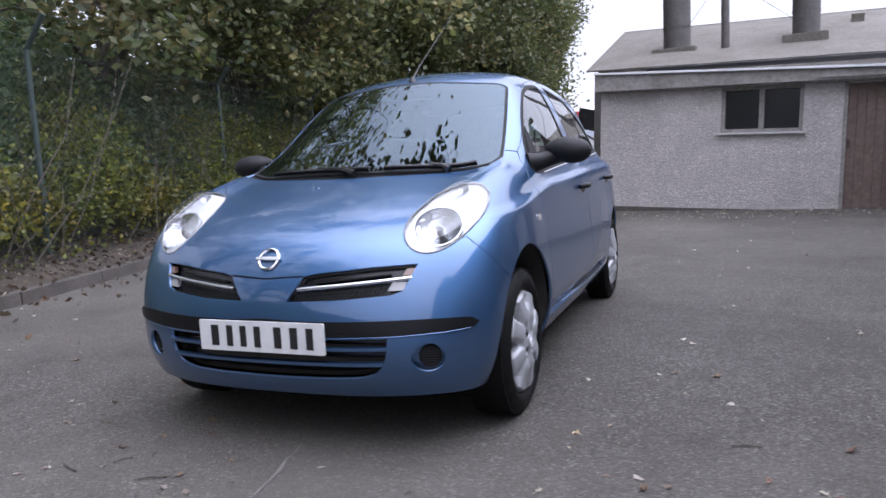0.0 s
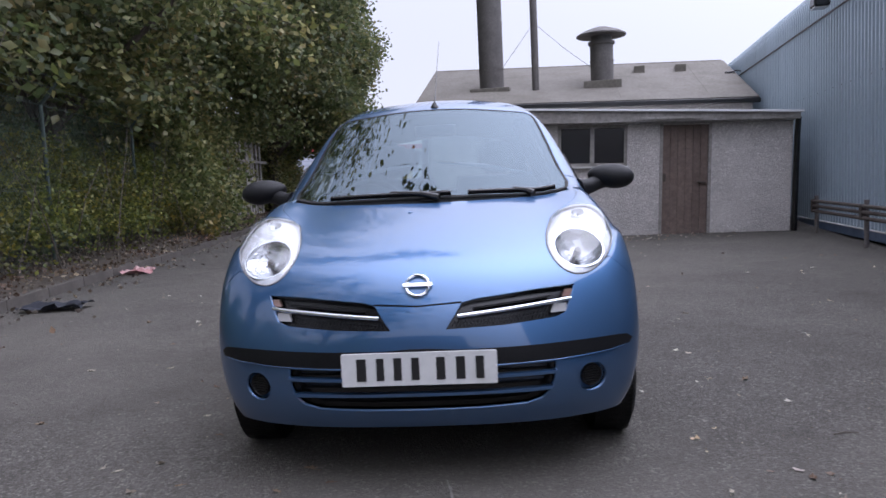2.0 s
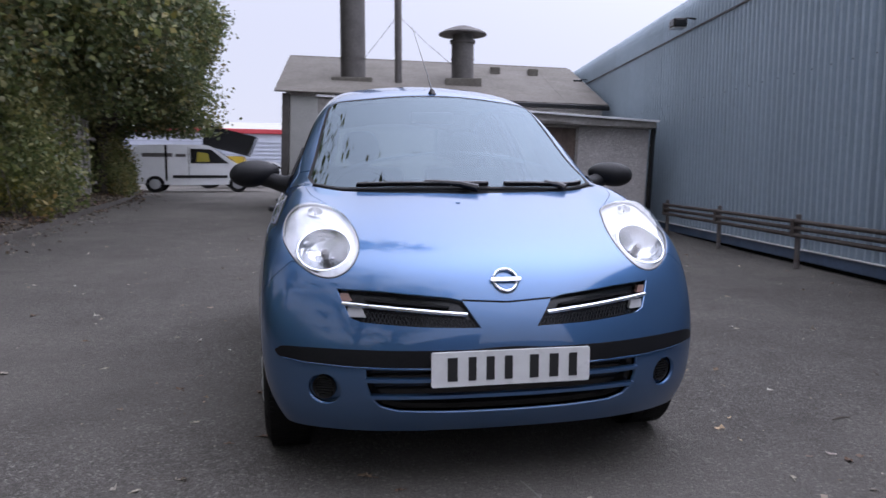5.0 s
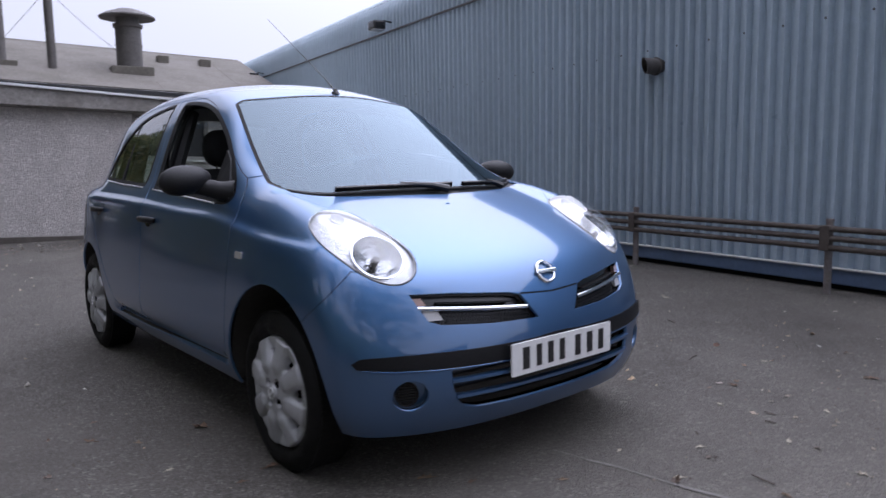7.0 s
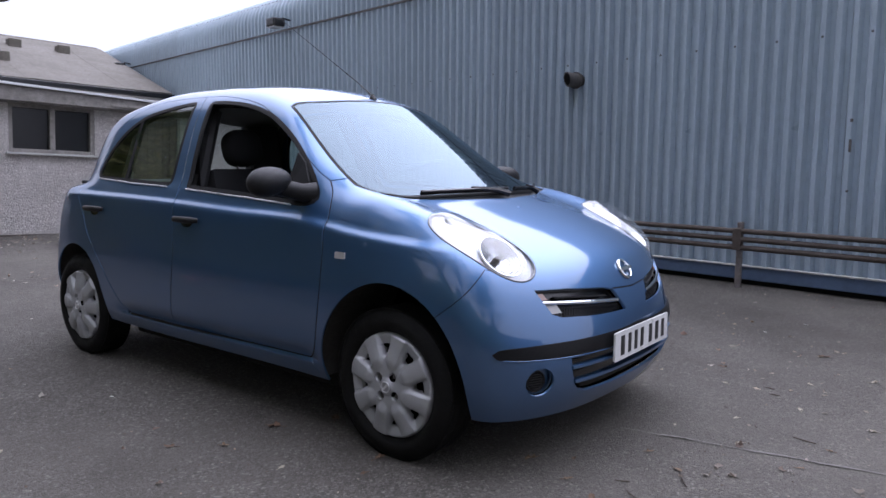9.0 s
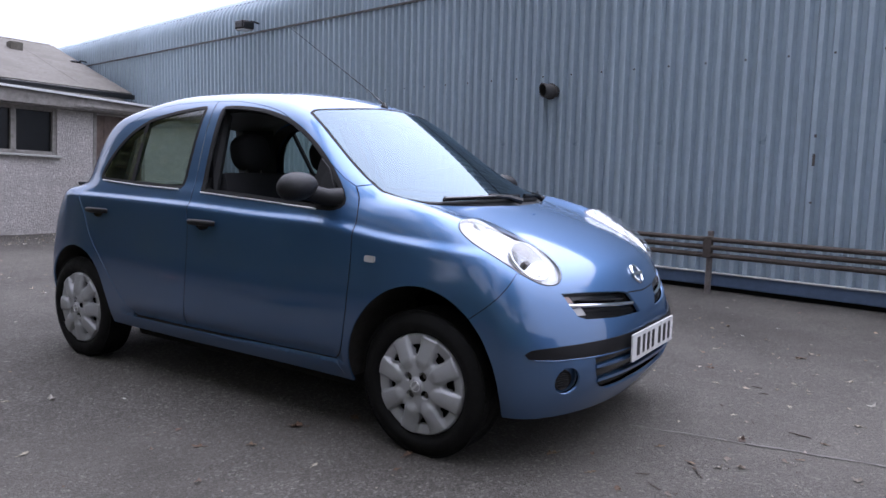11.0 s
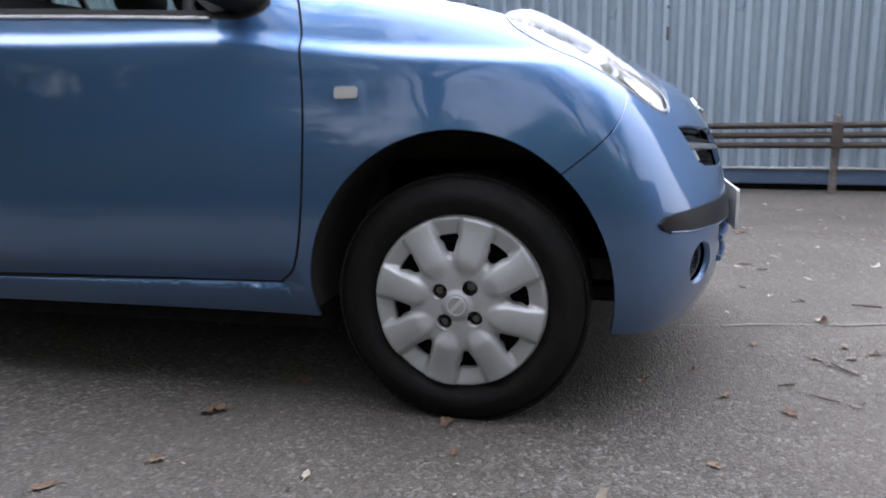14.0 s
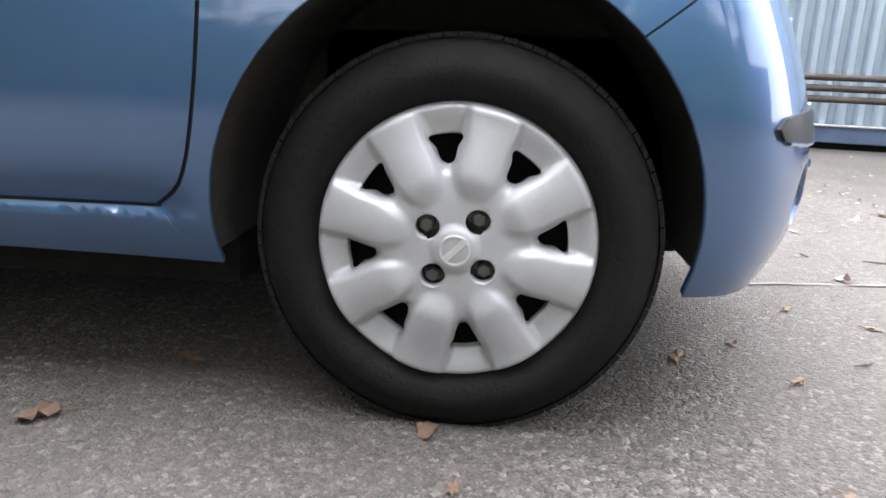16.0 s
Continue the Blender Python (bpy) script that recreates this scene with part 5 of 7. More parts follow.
for flip in (False, True):
    lamp = panel("headlamp", ["headlamp"], LENS, car, False, "clear teardrop headlamp with a bright reflector", lift=0.002, rim=0, flip=flip, bulge=0.026)
    lamp.visible_shadow = False
    panel("lamp_housing", ["headlamp"], FLUTED, lamp, False, "bright ribbed lamp bowl", lift=-0.010, rim=-0.008, flip=flip, dishes=[(tuple(on_front(-0.577, 0.793)), 0.088, 0.075), (tuple(on_top(-0.602, -0.150)), 0.026, 0.035)])
    s = -1 if not flip else 1
    edge = [Vector((-s * p[0], p[1], p[2])) for p in on_skin(lamp_line)]
    middle = sum(edge, Vector()) / len(edge)
    loop = [p + (middle - p).normalized() * 0.003 for p in edge]
    part("lamp_rim", tube(bmesh.new(), [*loop, loop[0], loop[1]], 0.0028, 8), CLEAR_LENS, lamp, "bright lamp edge", smooth=True)
    rng = random.Random(5)
    for c, r, deep, sink, fill in ((on_front(s * 0.577, 0.793), 0.088, 0.052, 0.006, FLUE), (on_top(s * 0.602, -0.150), 0.026, 0.018, 0.004, FLUE)):
        n = Vector(skin_normal(np.array([tuple(c)]))[0])
        z = (n + Vector((0, -0.25, 0))).normalized()
        m = Matrix.Translation(c - n * sink) @ z.to_track_quat("Z", "Y").to_matrix().to_4x4()
        bm = bmesh.new()
        rings = []
        for k in range(13):
            u = k / 12
            rings.append([bm.verts.new((r * u * math.cos(2 * math.pi * (i + 0.5 * (k % 2)) / 28), r * u * math.sin(2 * math.pi * (i + 0.5 * (k % 2)) / 28), -deep * (1 - u * u) + (rng.uniform(-0.016, 0.016) * r if 0 < k < 12 else 0))) for i in range(28)] if k else [bm.verts.new((0, 0, -deep))])
        for a, b in zip(rings, rings[1:]):
            for i in range(28):
                j = (i + 1) % 28
                for f in ([(a[0], b[i], b[j])] if len(a) == 1 else [(a[i], b[i], b[j]), (a[i], b[j], a[j])]):
                    bm.faces.new(f)
        bm.transform(m)
        part("reflector_bowl", bm, REFLECTOR, lamp, "faceted bright reflector")
        part("bowl_ring", lathe(bmesh.new(), [(r * 0.97, -0.004), (r * 1.0, 0.003), (r * 1.05, 0.003), (r * 1.08, -0.010), (r * 1.1, -0.03)], 40, m), CHROME, lamp, smooth=True)
        part("bulb_shield", lathe(bmesh.new(), [(0, -deep * 0.2), (r * 0.13, -deep * 0.25), (r * 0.17, -deep * 0.6), (r * 0.12, -deep)], 20, m), fill, lamp, smooth=True)
    panel("grille_mesh", ["grille_hole"], GLOSS_BLACK, car, False, "black grille recess", lift=-0.034, rim=-0.019, flip=flip)
    fogs = panel("fog_lamp_recess", ["fog_hole"], PAINT, bumper, False, lift=-0.030, rim=-0.015, flip=flip)
    c = on_front(s * 0.598, 0.355, -0.022)
    n = Vector(skin_normal(np.array([tuple(on_front(s * 0.56, 0.357))]))[0])
    m = Matrix.Translation(c) @ n.to_track_quat("Z", "Y").to_matrix().to_4x4()
    disc = part("fog_blank", lathe(bmesh.new(), [(0, -0.004), (0.032, -0.004), (0.036, 0.004), (0.039, 0.004), (0.040, -0.01)], 32, m), BLACK_PLASTIC, bumper, "black slatted fog lamp blank", smooth=True)
    for k in range(-3, 4):
        w = math.sqrt(max(0.0, 0.032**2 - (0.009 * k) ** 2))
        part("slat", boxed((-w, 0.009 * k - 0.002, -0.004), (w, 0.009 * k + 0.002, 0.003), 0.001, m), GLOSS_BLACK, disc)
    bar = [on_front(s * x, 0.628 - 0.030 * (0.53 - x) / 0.40, -0.006) for x in np.linspace(0.528, 0.135, 14)]
    part("grille_bar", tube(bmesh.new(), bar, 0.0075, 10), CHROME, car, "chrome grille strip", smooth=True)
    rise = lambda x: 0.628 - 0.030 * (0.53 - x) / 0.40
    slat = [on_front(s * x, rise(x) + 0.022, -0.020) for x in np.linspace(0.46, 0.19, 10)]
    part("grille_slat", ribbon(slat, 0.002, 0.02, (0, 0, 1)), BLACK_PLASTIC, car)
    # open lattice below the strip
    lattice = bmesh.new()
    for x in np.arange(0.125, 0.452, 0.0125):
        foot = float(np.interp(x, (0.10, 0.288, 0.47), (0.560, 0.563, 0.575)))
        high = rise(x) - 0.012
        if high - foot > 0.012:
            for lean_x in (-0.5, 0.5):
                tube(lattice, [on_front(s * (x + lean_x * (foot - high)), foot, -0.022), on_front(s * x, high, -0.022)], 0.0017, 4)
    tagged(part("grille_lattice", lattice, BLACK_PLASTIC, car, "black open lattice"), kind="stuff")
    for z0, z1, x0, x1, tone in ((0.637, 0.660, 0.497, 0.535, RED_LENS), (0.588, 0.616, 0.455, 0.512, CLEAR_LENS)):
        bm = bmesh.new()
        q = [on_front(s * x, z, -0.010) for x, z in ((x0, z0), (x1, z0), (x1, z1), (x0 + 0.012, z1))]
        q2 = [p + Vector((0, 0.018, 0)) for p in q]
        a, b = [bm.verts.new(p) for p in q], [bm.verts.new(p) for p in q2]
        bm.faces.new(a)
        for i in range(4):
            bm.faces.new((a[i], a[(i + 1) % 4], b[(i + 1) % 4], b[i]))
        part("side_lamp", bm, tone, car, "small lamp at the grille end")

panel("intake_back", ["intake_hole"], GLOSS_BLACK, bumper, True, "black lower air intake", lift=-0.05, rim=-0.035)
for z, w in ((0.393, 0.460), (0.337, 0.445)):
    pts = [on_front(x, z, -0.007) for x in np.linspace(-w, w, 31)]
    part("intake_bar", ribbon(pts, 0.0075, 0.030, (0, 0, 1)), PAINT, bumper, smooth=True)

lip = [on_front(x, np.interp(abs(x), (0.0, 0.27, 0.5, 0.65, 0.72), (0.4315, 0.4315, 0.4345, 0.4405, 0.449)), 0.004) for x in np.linspace(-0.715, 0.715, 61)]
part("bumper_lip", tube(bmesh.new(), lip, 0.0038, 8), PAINT, bumper, smooth=True)
plate = part("number_plate", prism(bmesh.new(), [(x, z + 0.434) for x, z in rounded((-0.26, -0.0555), (0.26, 0.0555), 0.006)], -0.663, -0.656, 1), PLATE, car, "white front plate with seven dark bars")
x = -0.222
for k in range(7):
    w = (0.058, 0.046, 0.048, 0.048, 0.054, 0.055, 0.05)[k]
    part("plate_bar", boxed((x + 0.22 * w, -0.6650, 0.434 - 0.038), (x + 0.78 * w, -0.6625, 0.434 + 0.038), 0.0008), INK, plate)
    x += w + 0.0115 + (0.022 if k == 3 else 0)
n = Vector(skin_normal(np.array([tuple(on_front(0, 0.697))]))[0])
m = Matrix.Translation(on_front(0, 0.697, 0.002)) @ Matrix((Vector((1, 0, 0)), n.cross(Vector((1, 0, 0))), n)).transposed().to_4x4()
badge = part("badge", lathe(bmesh.new(), [(0.034, 0), (0.035, 0.006), (0.039, 0.008), (0.043, 0.006), (0.045, 0)], 40, m), CHROME, car, "chrome ring badge with a plain bar", smooth=True)
part("badge_bar", boxed((-0.051, -0.0072, 0.001), (0.051, 0.0072, 0.011), 0.003, m), CHROME, badge)

# mirrors, handles, side repeaters
def wing_mirror():
    bm = bmesh.new()
    ball(bm, (0, 0, 0), (0.112, 0.072, 0.060), None, 28)
    for v in bm.verts:
        c = v.co
        if c.y > 0.032:
            c.y = 0.032 + (c.y - 0.032) * 0.15
        c.z *= 1.0 + 0.10 * (-c.x / 0.098)
        c.x += 0.25 * c.y * 0.3
    ob = part("wing_mirror", bm, BLACK_PLASTIC, car, "black plastic door mirror", smooth=True)
    ob.data.transform(pose(-0.862, 0.588, 1.042, 0, -6, 8))
    bm = bmesh.new()
    tube(bm, [(-0.845, 0.59, 1.030), (-0.79, 0.572, 1.012), (-0.74, 0.535, 0.995), (-0.69, 0.505, 0.99)], [0.040, 0.036, 0.038, 0.048], 16)
    part("mirror_arm", bm, BLACK_PLASTIC, ob, smooth=True)
    bm = bmesh.new()
    corners = [on_flank(y, z, 0.006) for y, z in ((0.478, 0.962), (0.60, 0.957), (0.66, 1.0), (0.66, 1.16), (0.60, 1.118))]
    a, b = [bm.verts.new(p) for p in corners], [bm.verts.new(p + Vector((0.03, 0, 0))) for p in corners]
    bm.faces.new(a)
    for i in range(5):
        bm.faces.new((a[i], a[(i + 1) % 5], b[(i + 1) % 5], b[i]))
    part("mirror_sail", bm, SEAL, ob)
    part("mirror_glass", boxed((-0.925, 0.610, 1.0), (-0.80, 0.617, 1.084), 0.002), CHROME, ob)
    return ob


mirror = wing_mirror()
bpy.context.view_layer.update()


def twin_placed(ob):
    """The left-hand twin of a placed part."""
    bpy.context.view_layer.update()
    made = {}
    for o in (ob, *ob.children_recursive):
        me = o.data.copy()
        me.transform(MIRROR @ o.matrix_world)
        me.flip_normals()
        k = new(o.name.split(".")[0], me)
        k.parent = made.get(o.parent, o.parent)
        if o.get("label"):
            k["label"] = o["label"]
        made[o] = k
    return made[ob]


twin_placed(mirror)
doors = {o.name: o for o in car.children if "door" in o.name}
for y, dname in ((1.29, "front_door"), (2.195, "rear_door")):
    for s in (0, 1):
        host = doors[dname if not s else dname + ".001"]
        m = flank_turn(y, 0.844 if y < 2 else 0.858)
        bowl = bmesh.new()
        lathe(bowl, [(0.0, -0.001), (0.8, 0.0008), (1.0, 0.0012)], 28, m @ pose(0.002, 0.012, 0.0015) @ Matrix.Diagonal((0.046, 0.024, 1, 1)))
        r = part("handle_recess", bowl, GLOSS_BLACK, host, smooth=True)
        bm = bmesh.new()
        tube(bm, [m @ Vector(p) for p in ((-0.088, 0, 0.004), (-0.075, 0, 0.020), (-0.03, 0.001, 0.030), (0.03, 0.001, 0.030), (0.075, 0, 0.022), (0.088, 0, 0.004))], [0.011, 0.014, 0.0155, 0.0155, 0.014, 0.011], 12)
        h = part("door_handle", bm, BLACK_PLASTIC, host, "black pull handle", smooth=True)
        if s:
            for o in (r, h):
                o.data.transform(MIRROR)
                o.data.flip_normals()
m = flank_turn(0.243, 0.762)
rep = part("side_repeater", prism(bmesh.new(), rounded((-0.027, -0.0135), (0.027, 0.0135), 0.007), -0.002, 0.007, 2), CLEAR_LENS, car, "small pale side repeater lamp")
rep.data.transform(m)
twin_placed(rep)

# bright strips along the foot of the side windows
for y0, y1, host in ((0.60, 1.385, "front_door"), (1.56, 2.27, "rear_door")):
    for s in (0, 1):
        pts = [on_flank(y, np.interp(y, (0.52, 0.95, 1.385, 1.56, 1.9, 2.29), (0.937, 0.962, 0.984, 0.992, 1.001, 1.021)), 0.005) for y in np.linspace(y0, y1, 14)]
        k = part("waist_strip", tube(bmesh.new(), pts, 0.0036, 8), BRIGHT_STRIP, doors[host if not s else host + ".001"], "thin bright strip below the window", smooth=True)
        if s:
            k.data.transform(MIRROR)
            k.data.flip_normals()

# wipers and aerial
for a, b, pivot, grip in ((-0.43, 0.10, (0.05, 0.03), -0.16), (0.17, 0.55, (0.45, 0.115), 0.36)):
    base = lambda x: 0.088 + 0.43 * x * x
    pts = [on_top(x, base(x) - 0.020, 0.014) for x in np.linspace(a, b, 16)]
    blade = part("wiper", ribbon(pts, 0.0105, 0.014, (0, -0.5, 0.85)), GLOSS_BLACK, car, "black wiper blade and arm", smooth=False)
    arm = [on_top(pivot[0], pivot[1], 0.012), on_top((pivot[0] * 2 + grip) / 3, base((pivot[0] * 2 + grip) / 3) - 0.030, 0.018), on_top(grip, base(grip) - 0.012, 0.020)]
    part("wiper_arm", tube(bmesh.new(), arm, [0.017, 0.013, 0.009], 8), GLOSS_BLACK, blade, smooth=True)
part("washer_jet", ball(bmesh.new(), (0, 0, 0), (0.010, 0.007, 0.004), Matrix.Translation(on_top(-0.06, -0.10, 0.0)), 12), PAINT, car, smooth=True)
base = on_top(0, 0.83)
aerial = part("aerial", lathe(bmesh.new(), [(0, 0.026), (0.008, 0.024), (0.014, 0.012), (0.021, 0.0), (0.022, -0.004)], 16, Matrix.Translation(base)), GLOSS_BLACK, car, "thin black whip aerial on the roof", smooth=True)
part("aerial_rod", tube(bmesh.new(), [base + Vector((0, 0.004, 0.015)), base + Vector((0, 0.10, 0.085)), base + Vector((0, 0.70, 0.47))], [0.0055, 0.0026, 0.0012], 8), GLOSS_BLACK, aerial)

# cabin
def seat(x, y, wide, label):
    s = part("seat", boxed((x - wide / 2, y - 0.46, 0.42), (x + wide / 2, y + 0.05, 0.60), 0.05), CLOTH, car, label, smooth=True)
    bm = boxed((x - wide / 2, -0.07, 0), (x + wide / 2, 0.07, 0.60 if wide < 1 else 0.48), 0.05)
    b = part("backrest", bm, CLOTH, s, smooth=True)
    b.data.transform(pose(0, y + 0.02, 0.50, -16))
    n = 1 if wide < 1 else 0
    for i in range(n):
        hx = x + (i - (n - 1) / 2) * 0.62
        bm = ball(bmesh.new(), (0, 0, 0), (1, 1, 1), None, 24)
        for v in bm.verts:
            v.co = Vector((hx + 0.108 * math.copysign(abs(v.co.x) ** 0.7, v.co.x), 0.085 * math.copysign(abs(v.co.y) ** 0.8, v.co.y), 0.712 + 0.100 * math.copysign(abs(v.co.z) ** 0.75, v.co.z)))
        h = part("headrest", bm, CLOTH, s, smooth=True)
        h.data.transform(pose(0, y + 0.03, 0.50, -14))
        for dx in (-0.05, 0.05):
            k = part("headrest_rod", tube(bmesh.new(), [(hx + dx, 0, 0.60), (hx + dx, 0, 0.70)], 0.006, 6), FLUE, s)
            k.data.transform(pose(0, y + 0.03, 0.50, -14))
    return s


seat(-0.31, 1.31, 0.50, "dark cloth front seat with a headrest")
seat(0.32, 1.34, 0.50, "dark cloth front seat with a headrest")
seat(0.0, 2.02, 1.22, "dark cloth rear bench with a low back")
bm = prism(bmesh.new(), [(0.20, 0.93), (0.45, 0.975), (0.62, 0.955), (0.66, 0.86), (0.56, 0.62), (0.36, 0.60), (0.36, 0.90)], -0.64, 0.64, 0)
part("dashboard", bm, CABIN, car, "dark grey dashboard", smooth=True)
ring_pts = [Vector((-0.36 + 0.185 * math.cos(a), 0.76 + 0.075 * math.sin(a), 0.90 + 0.17 * math.sin(a))) for a in np.arange(33) * math.pi / 16]
sw = part("steering_wheel", tube(bmesh.new(), ring_pts, 0.015, 10), BLACK_PLASTIC, car, smooth=True)
part("hub", ball(bmesh.new(), (-0.36, 0.745, 0.90), (0.07, 0.04, 0.06)), BLACK_PLASTIC, sw, smooth=True)
part("spoke", box(boxed((-0.53, 0.745, 0.885), (-0.19, 0.765, 0.915), 0.006), (-0.375, 0.69, 0.74), (-0.345, 0.75, 0.90), 0.006), BLACK_PLASTIC, sw)
part("column", tube(bmesh.new(), [(-0.36, 0.75, 0.89), (-0.36, 0.55, 0.80)], 0.04), BLACK_PLASTIC, sw)
for s in (-1, 1):
    bm = bmesh.new()
    low, high = [[bm.verts.new((s * k * x, y - lean, z)) for x, y in ((0.60, 2.28), (0.46, 2.45), (0.51, 2.58), (0.60, 2.52))] for k, lean, z in ((1.0, 0.0, 0.99), (0.84, 0.06, 1.36))]
    bm.faces.new(low)
    bm.faces.new(high)
    for i in range(4):
        bm.faces.new((low[i], low[(i + 1) % 4], high[(i + 1) % 4], high[i]))
    bmesh.ops.recalc_face_normals(bm, faces=bm.faces)
    part("pillar_trim", bm, CABIN, car, "dark inner pillar trim")
part("parcel_shelf", boxed((-0.60, 2.18, 0.98), (0.60, 2.74, 1.0), 0.006), CABIN, car)
part("rear_mirror", boxed((-0.11, 0.80, 1.29), (0.11, 0.83, 1.35), 0.012), BLACK_PLASTIC, car, smooth=True)
for x in (-0.56, 0.56):
    part("pillar_trim", tube(bmesh.new(), [(x * 1.12, 0.42, 1.02), (x, 0.70, 1.22), (x * 0.92, 0.88, 1.345)], 0.018, 8), CABIN, car, smooth=True)
    part("centre_pillar", tube(bmesh.new(), [(x * 1.20, 1.42, 0.6), (x * 1.12, 1.44, 0.98), (x * 0.82, 1.53, 1.38)], 0.035, 8), CABIN, car, smooth=True)
for x in (-0.66, 0.66):
    part("belt_strap", ribbon([Vector((x * 0.96, 1.44, 1.20)), Vector((x * 0.98, 1.42, 0.9)), Vector((x, 1.38, 0.45))], 0.022, 0.004, (0, 1, 0)), SEAL, car)


# ---- fence, trees and undergrowth ----
FENCE = [(-3.0, -6.0), (-4.1, -1.5), (-4.75, 1.0), (-5.05, 2.75), (-5.35, 4.6), (-5.65, 6.5), (-5.95, 8.3), (-6.2, 10.1)]


def wire_fence():
    f = empty("chain_link_fence", pose(0, 0, 0), "tall chain-link fence with barbed wire on cranked green-grey posts", "fence")
    top = 2.35
    for k, (x, y) in enumerate(FENCE):
        if k in (0, 1, 3, 5, 7):
            part("post", tube(bmesh.new(), [(x, y, 0.0), (x, y, top), (x + 0.28, y, top + 0.32)], 0.028, 8), GALV, f, "cranked steel post")
    verts, faces = [], []

    def wire(a, b, r):
        a, b = np.array(a, float), np.array(b, float)
        d = (b - a) / np.linalg.norm(b - a)
        u = np.cross(d, (0.3, 0.9, 0.2))
        u /= np.linalg.norm(u)
        w = np.cross(d, u)
        k = len(verts)
        for p in (a, b):
            for t in (0, 2.094, 4.189):
                verts.append(p + r * (math.cos(t) * u + math.sin(t) * w))
        for i in range(3):
            j = (i + 1) % 3
            faces.append((k + i, k + j, k + 3 + j, k + 3 + i))

    gap = 0.075
    for (x0, y0), (x1, y1) in zip(FENCE, FENCE[1:]):
        ln = math.hypot(x1 - x0, y1 - y0)
        e = np.array([(x1 - x0) / ln, (y1 - y0) / ln])
        at = lambda s, z: (x0 + e[0] * s, y0 + e[1] * s, z)
        for c in np.arange(-top, ln, gap):
            s0, s1 = max(c, 0), min(c + top, ln)
            if s1 - s0 > 0.02:
                wire(at(s0, 0.05 + s0 - c), at(s1, 0.05 + s1 - c), 0.0017)
                wire(at(s0, 0.05 + top - (s0 - c)), at(s1, 0.05 + top - (s1 - c)), 0.0017)
    ob = mesh_ob("wire_mesh", verts, faces, GALV, f, smooth=False)
    tagged(ob, kind="stuff")
    for k, (dx, z) in enumerate(((0.0, top), (0.10, top + 0.11), (0.19, top + 0.21), (0.28, top + 0.32), (0.0, 1.2))):
        part("line_wire", tube(bmesh.new(), [(x + dx, y, z) for x, y in FENCE], 0.004, 5), GALV, f)
    return f


wire_fence()


def lane_side(y, z):
    """How far out over the lane the trees may reach; passing lorries cut them back."""
    return -1.75 - 0.075 * (y + 2.7) + 0.18 * np.clip(z - 2.0 - 0.26 * (y + 3), 0, 9) + 0.75 * np.sin(1.1 * y + 0.9 * z) * np.sin(1.3 * z - 0.4 * y)


def tree(x, y, high, spread, seed, leaves, lean=(0.6, 0), low=2.4, size=0.17, label="tall leafy sycamore behind the fence", mat=None, clump=1.0):
    """Tapered trunk, forking limbs, and leaves in uneven clumps round the limb ends."""
    rng = np.random.default_rng(seed)
    z0 = 0.4
    t = empty("tree", pose(x, y, z0), label, "tree", "trees along the fence")
    limbs, ends = [], []
    crown = np.array([lean[0], lean[1], high * 0.62])
    trunk_top = np.array([lean[0] * 0.4, lean[1] * 0.4, high * 0.55])
    trunk = [np.zeros(3) + np.array([0, 0, -0.4]), trunk_top * 0.35 + rng.normal(0, 0.12, 3) * (1, 1, 0), trunk_top * 0.7 + rng.normal(0, 0.18, 3) * (1, 1, 0), trunk_top]
    limbs.append((trunk, [0.19, 0.16, 0.12, 0.07]))
    for i in range(26):
        u = rng.uniform(0.28, 1.0)
        a = trunk_top * u
        g = rng.normal(size=3)
        g /= np.linalg.norm(g)
        tip = crown + g * np.array([spread, spread, high * 0.40]) * rng.uniform(0.55, 1.0)
        tip[2] = max(tip[2], low + rng.uniform(0, 0.8) - z0)
        tip[0] = min(tip[0], lane_side(tip[1] + y, tip[2] + z0) - 0.7 - x)
        mid = (a + tip) / 2 + rng.normal(0, 0.3, 3) + np.array([0, 0, 0.25])
        r = 0.075 * (1.15 - u)
        limbs.append(([a, mid, tip], [r + 0.02, r * 0.6 + 0.008, 0.008]))
        ends += [tip, (mid + tip) / 2, mid + rng.normal(0, 0.4, 3)]
        for j in range(3):
            tw = tip + rng.normal(0, 0.9, 3) * (1, 1, 0.7)
            tw[2] = max(tw[2], low - z0)
            tw[0] = min(tw[0], lane_side(tw[1] + y, tw[2] + z0) - 0.5 - x)
            limbs.append(([(mid + tip) / 2, tw], [0.014, 0.004]))
            ends.append(tw)
    bm = bmesh.new()
    for pts, rad in limbs[:1]:
        tube(bm, pts, rad, 10)
    part("trunk", bm, BARK, t, smooth=True)
    bm = bmesh.new()
    for pts, rad in limbs[1:]:
        tube(bm, pts, rad, 5)
    tagged(part("limb", bm, BARK, t, smooth=True), kind="stuff")
    ends = np.array(ends)
    pick = rng.integers(0, len(ends), leaves)
    reach = clump * rng.uniform(0.35, 0.95, len(ends))[pick][:, None]
    c = ends[pick] + rng.normal(size=(leaves, 3)) * reach * np.array([0.85, 0.85, 0.55])
    c = c[c[:, 2] > low - z0 - 0.5]
    w = c + np.array([x, y, z0])
    c = c[w[:, 0] < lane_side(w[:, 1], w[:, 2]) - rng.exponential(0.45, len(c)) + 0.3]
    ob = scatter_leaves("crown", c, rng.uniform(0.6, 1.25, len(c)) * size, mat or LEAF_TREE, t, seed=seed, flat=0.35)
    tagged(ob, "dense dark green crown with some browning leaves", kind="stuff")
    return t


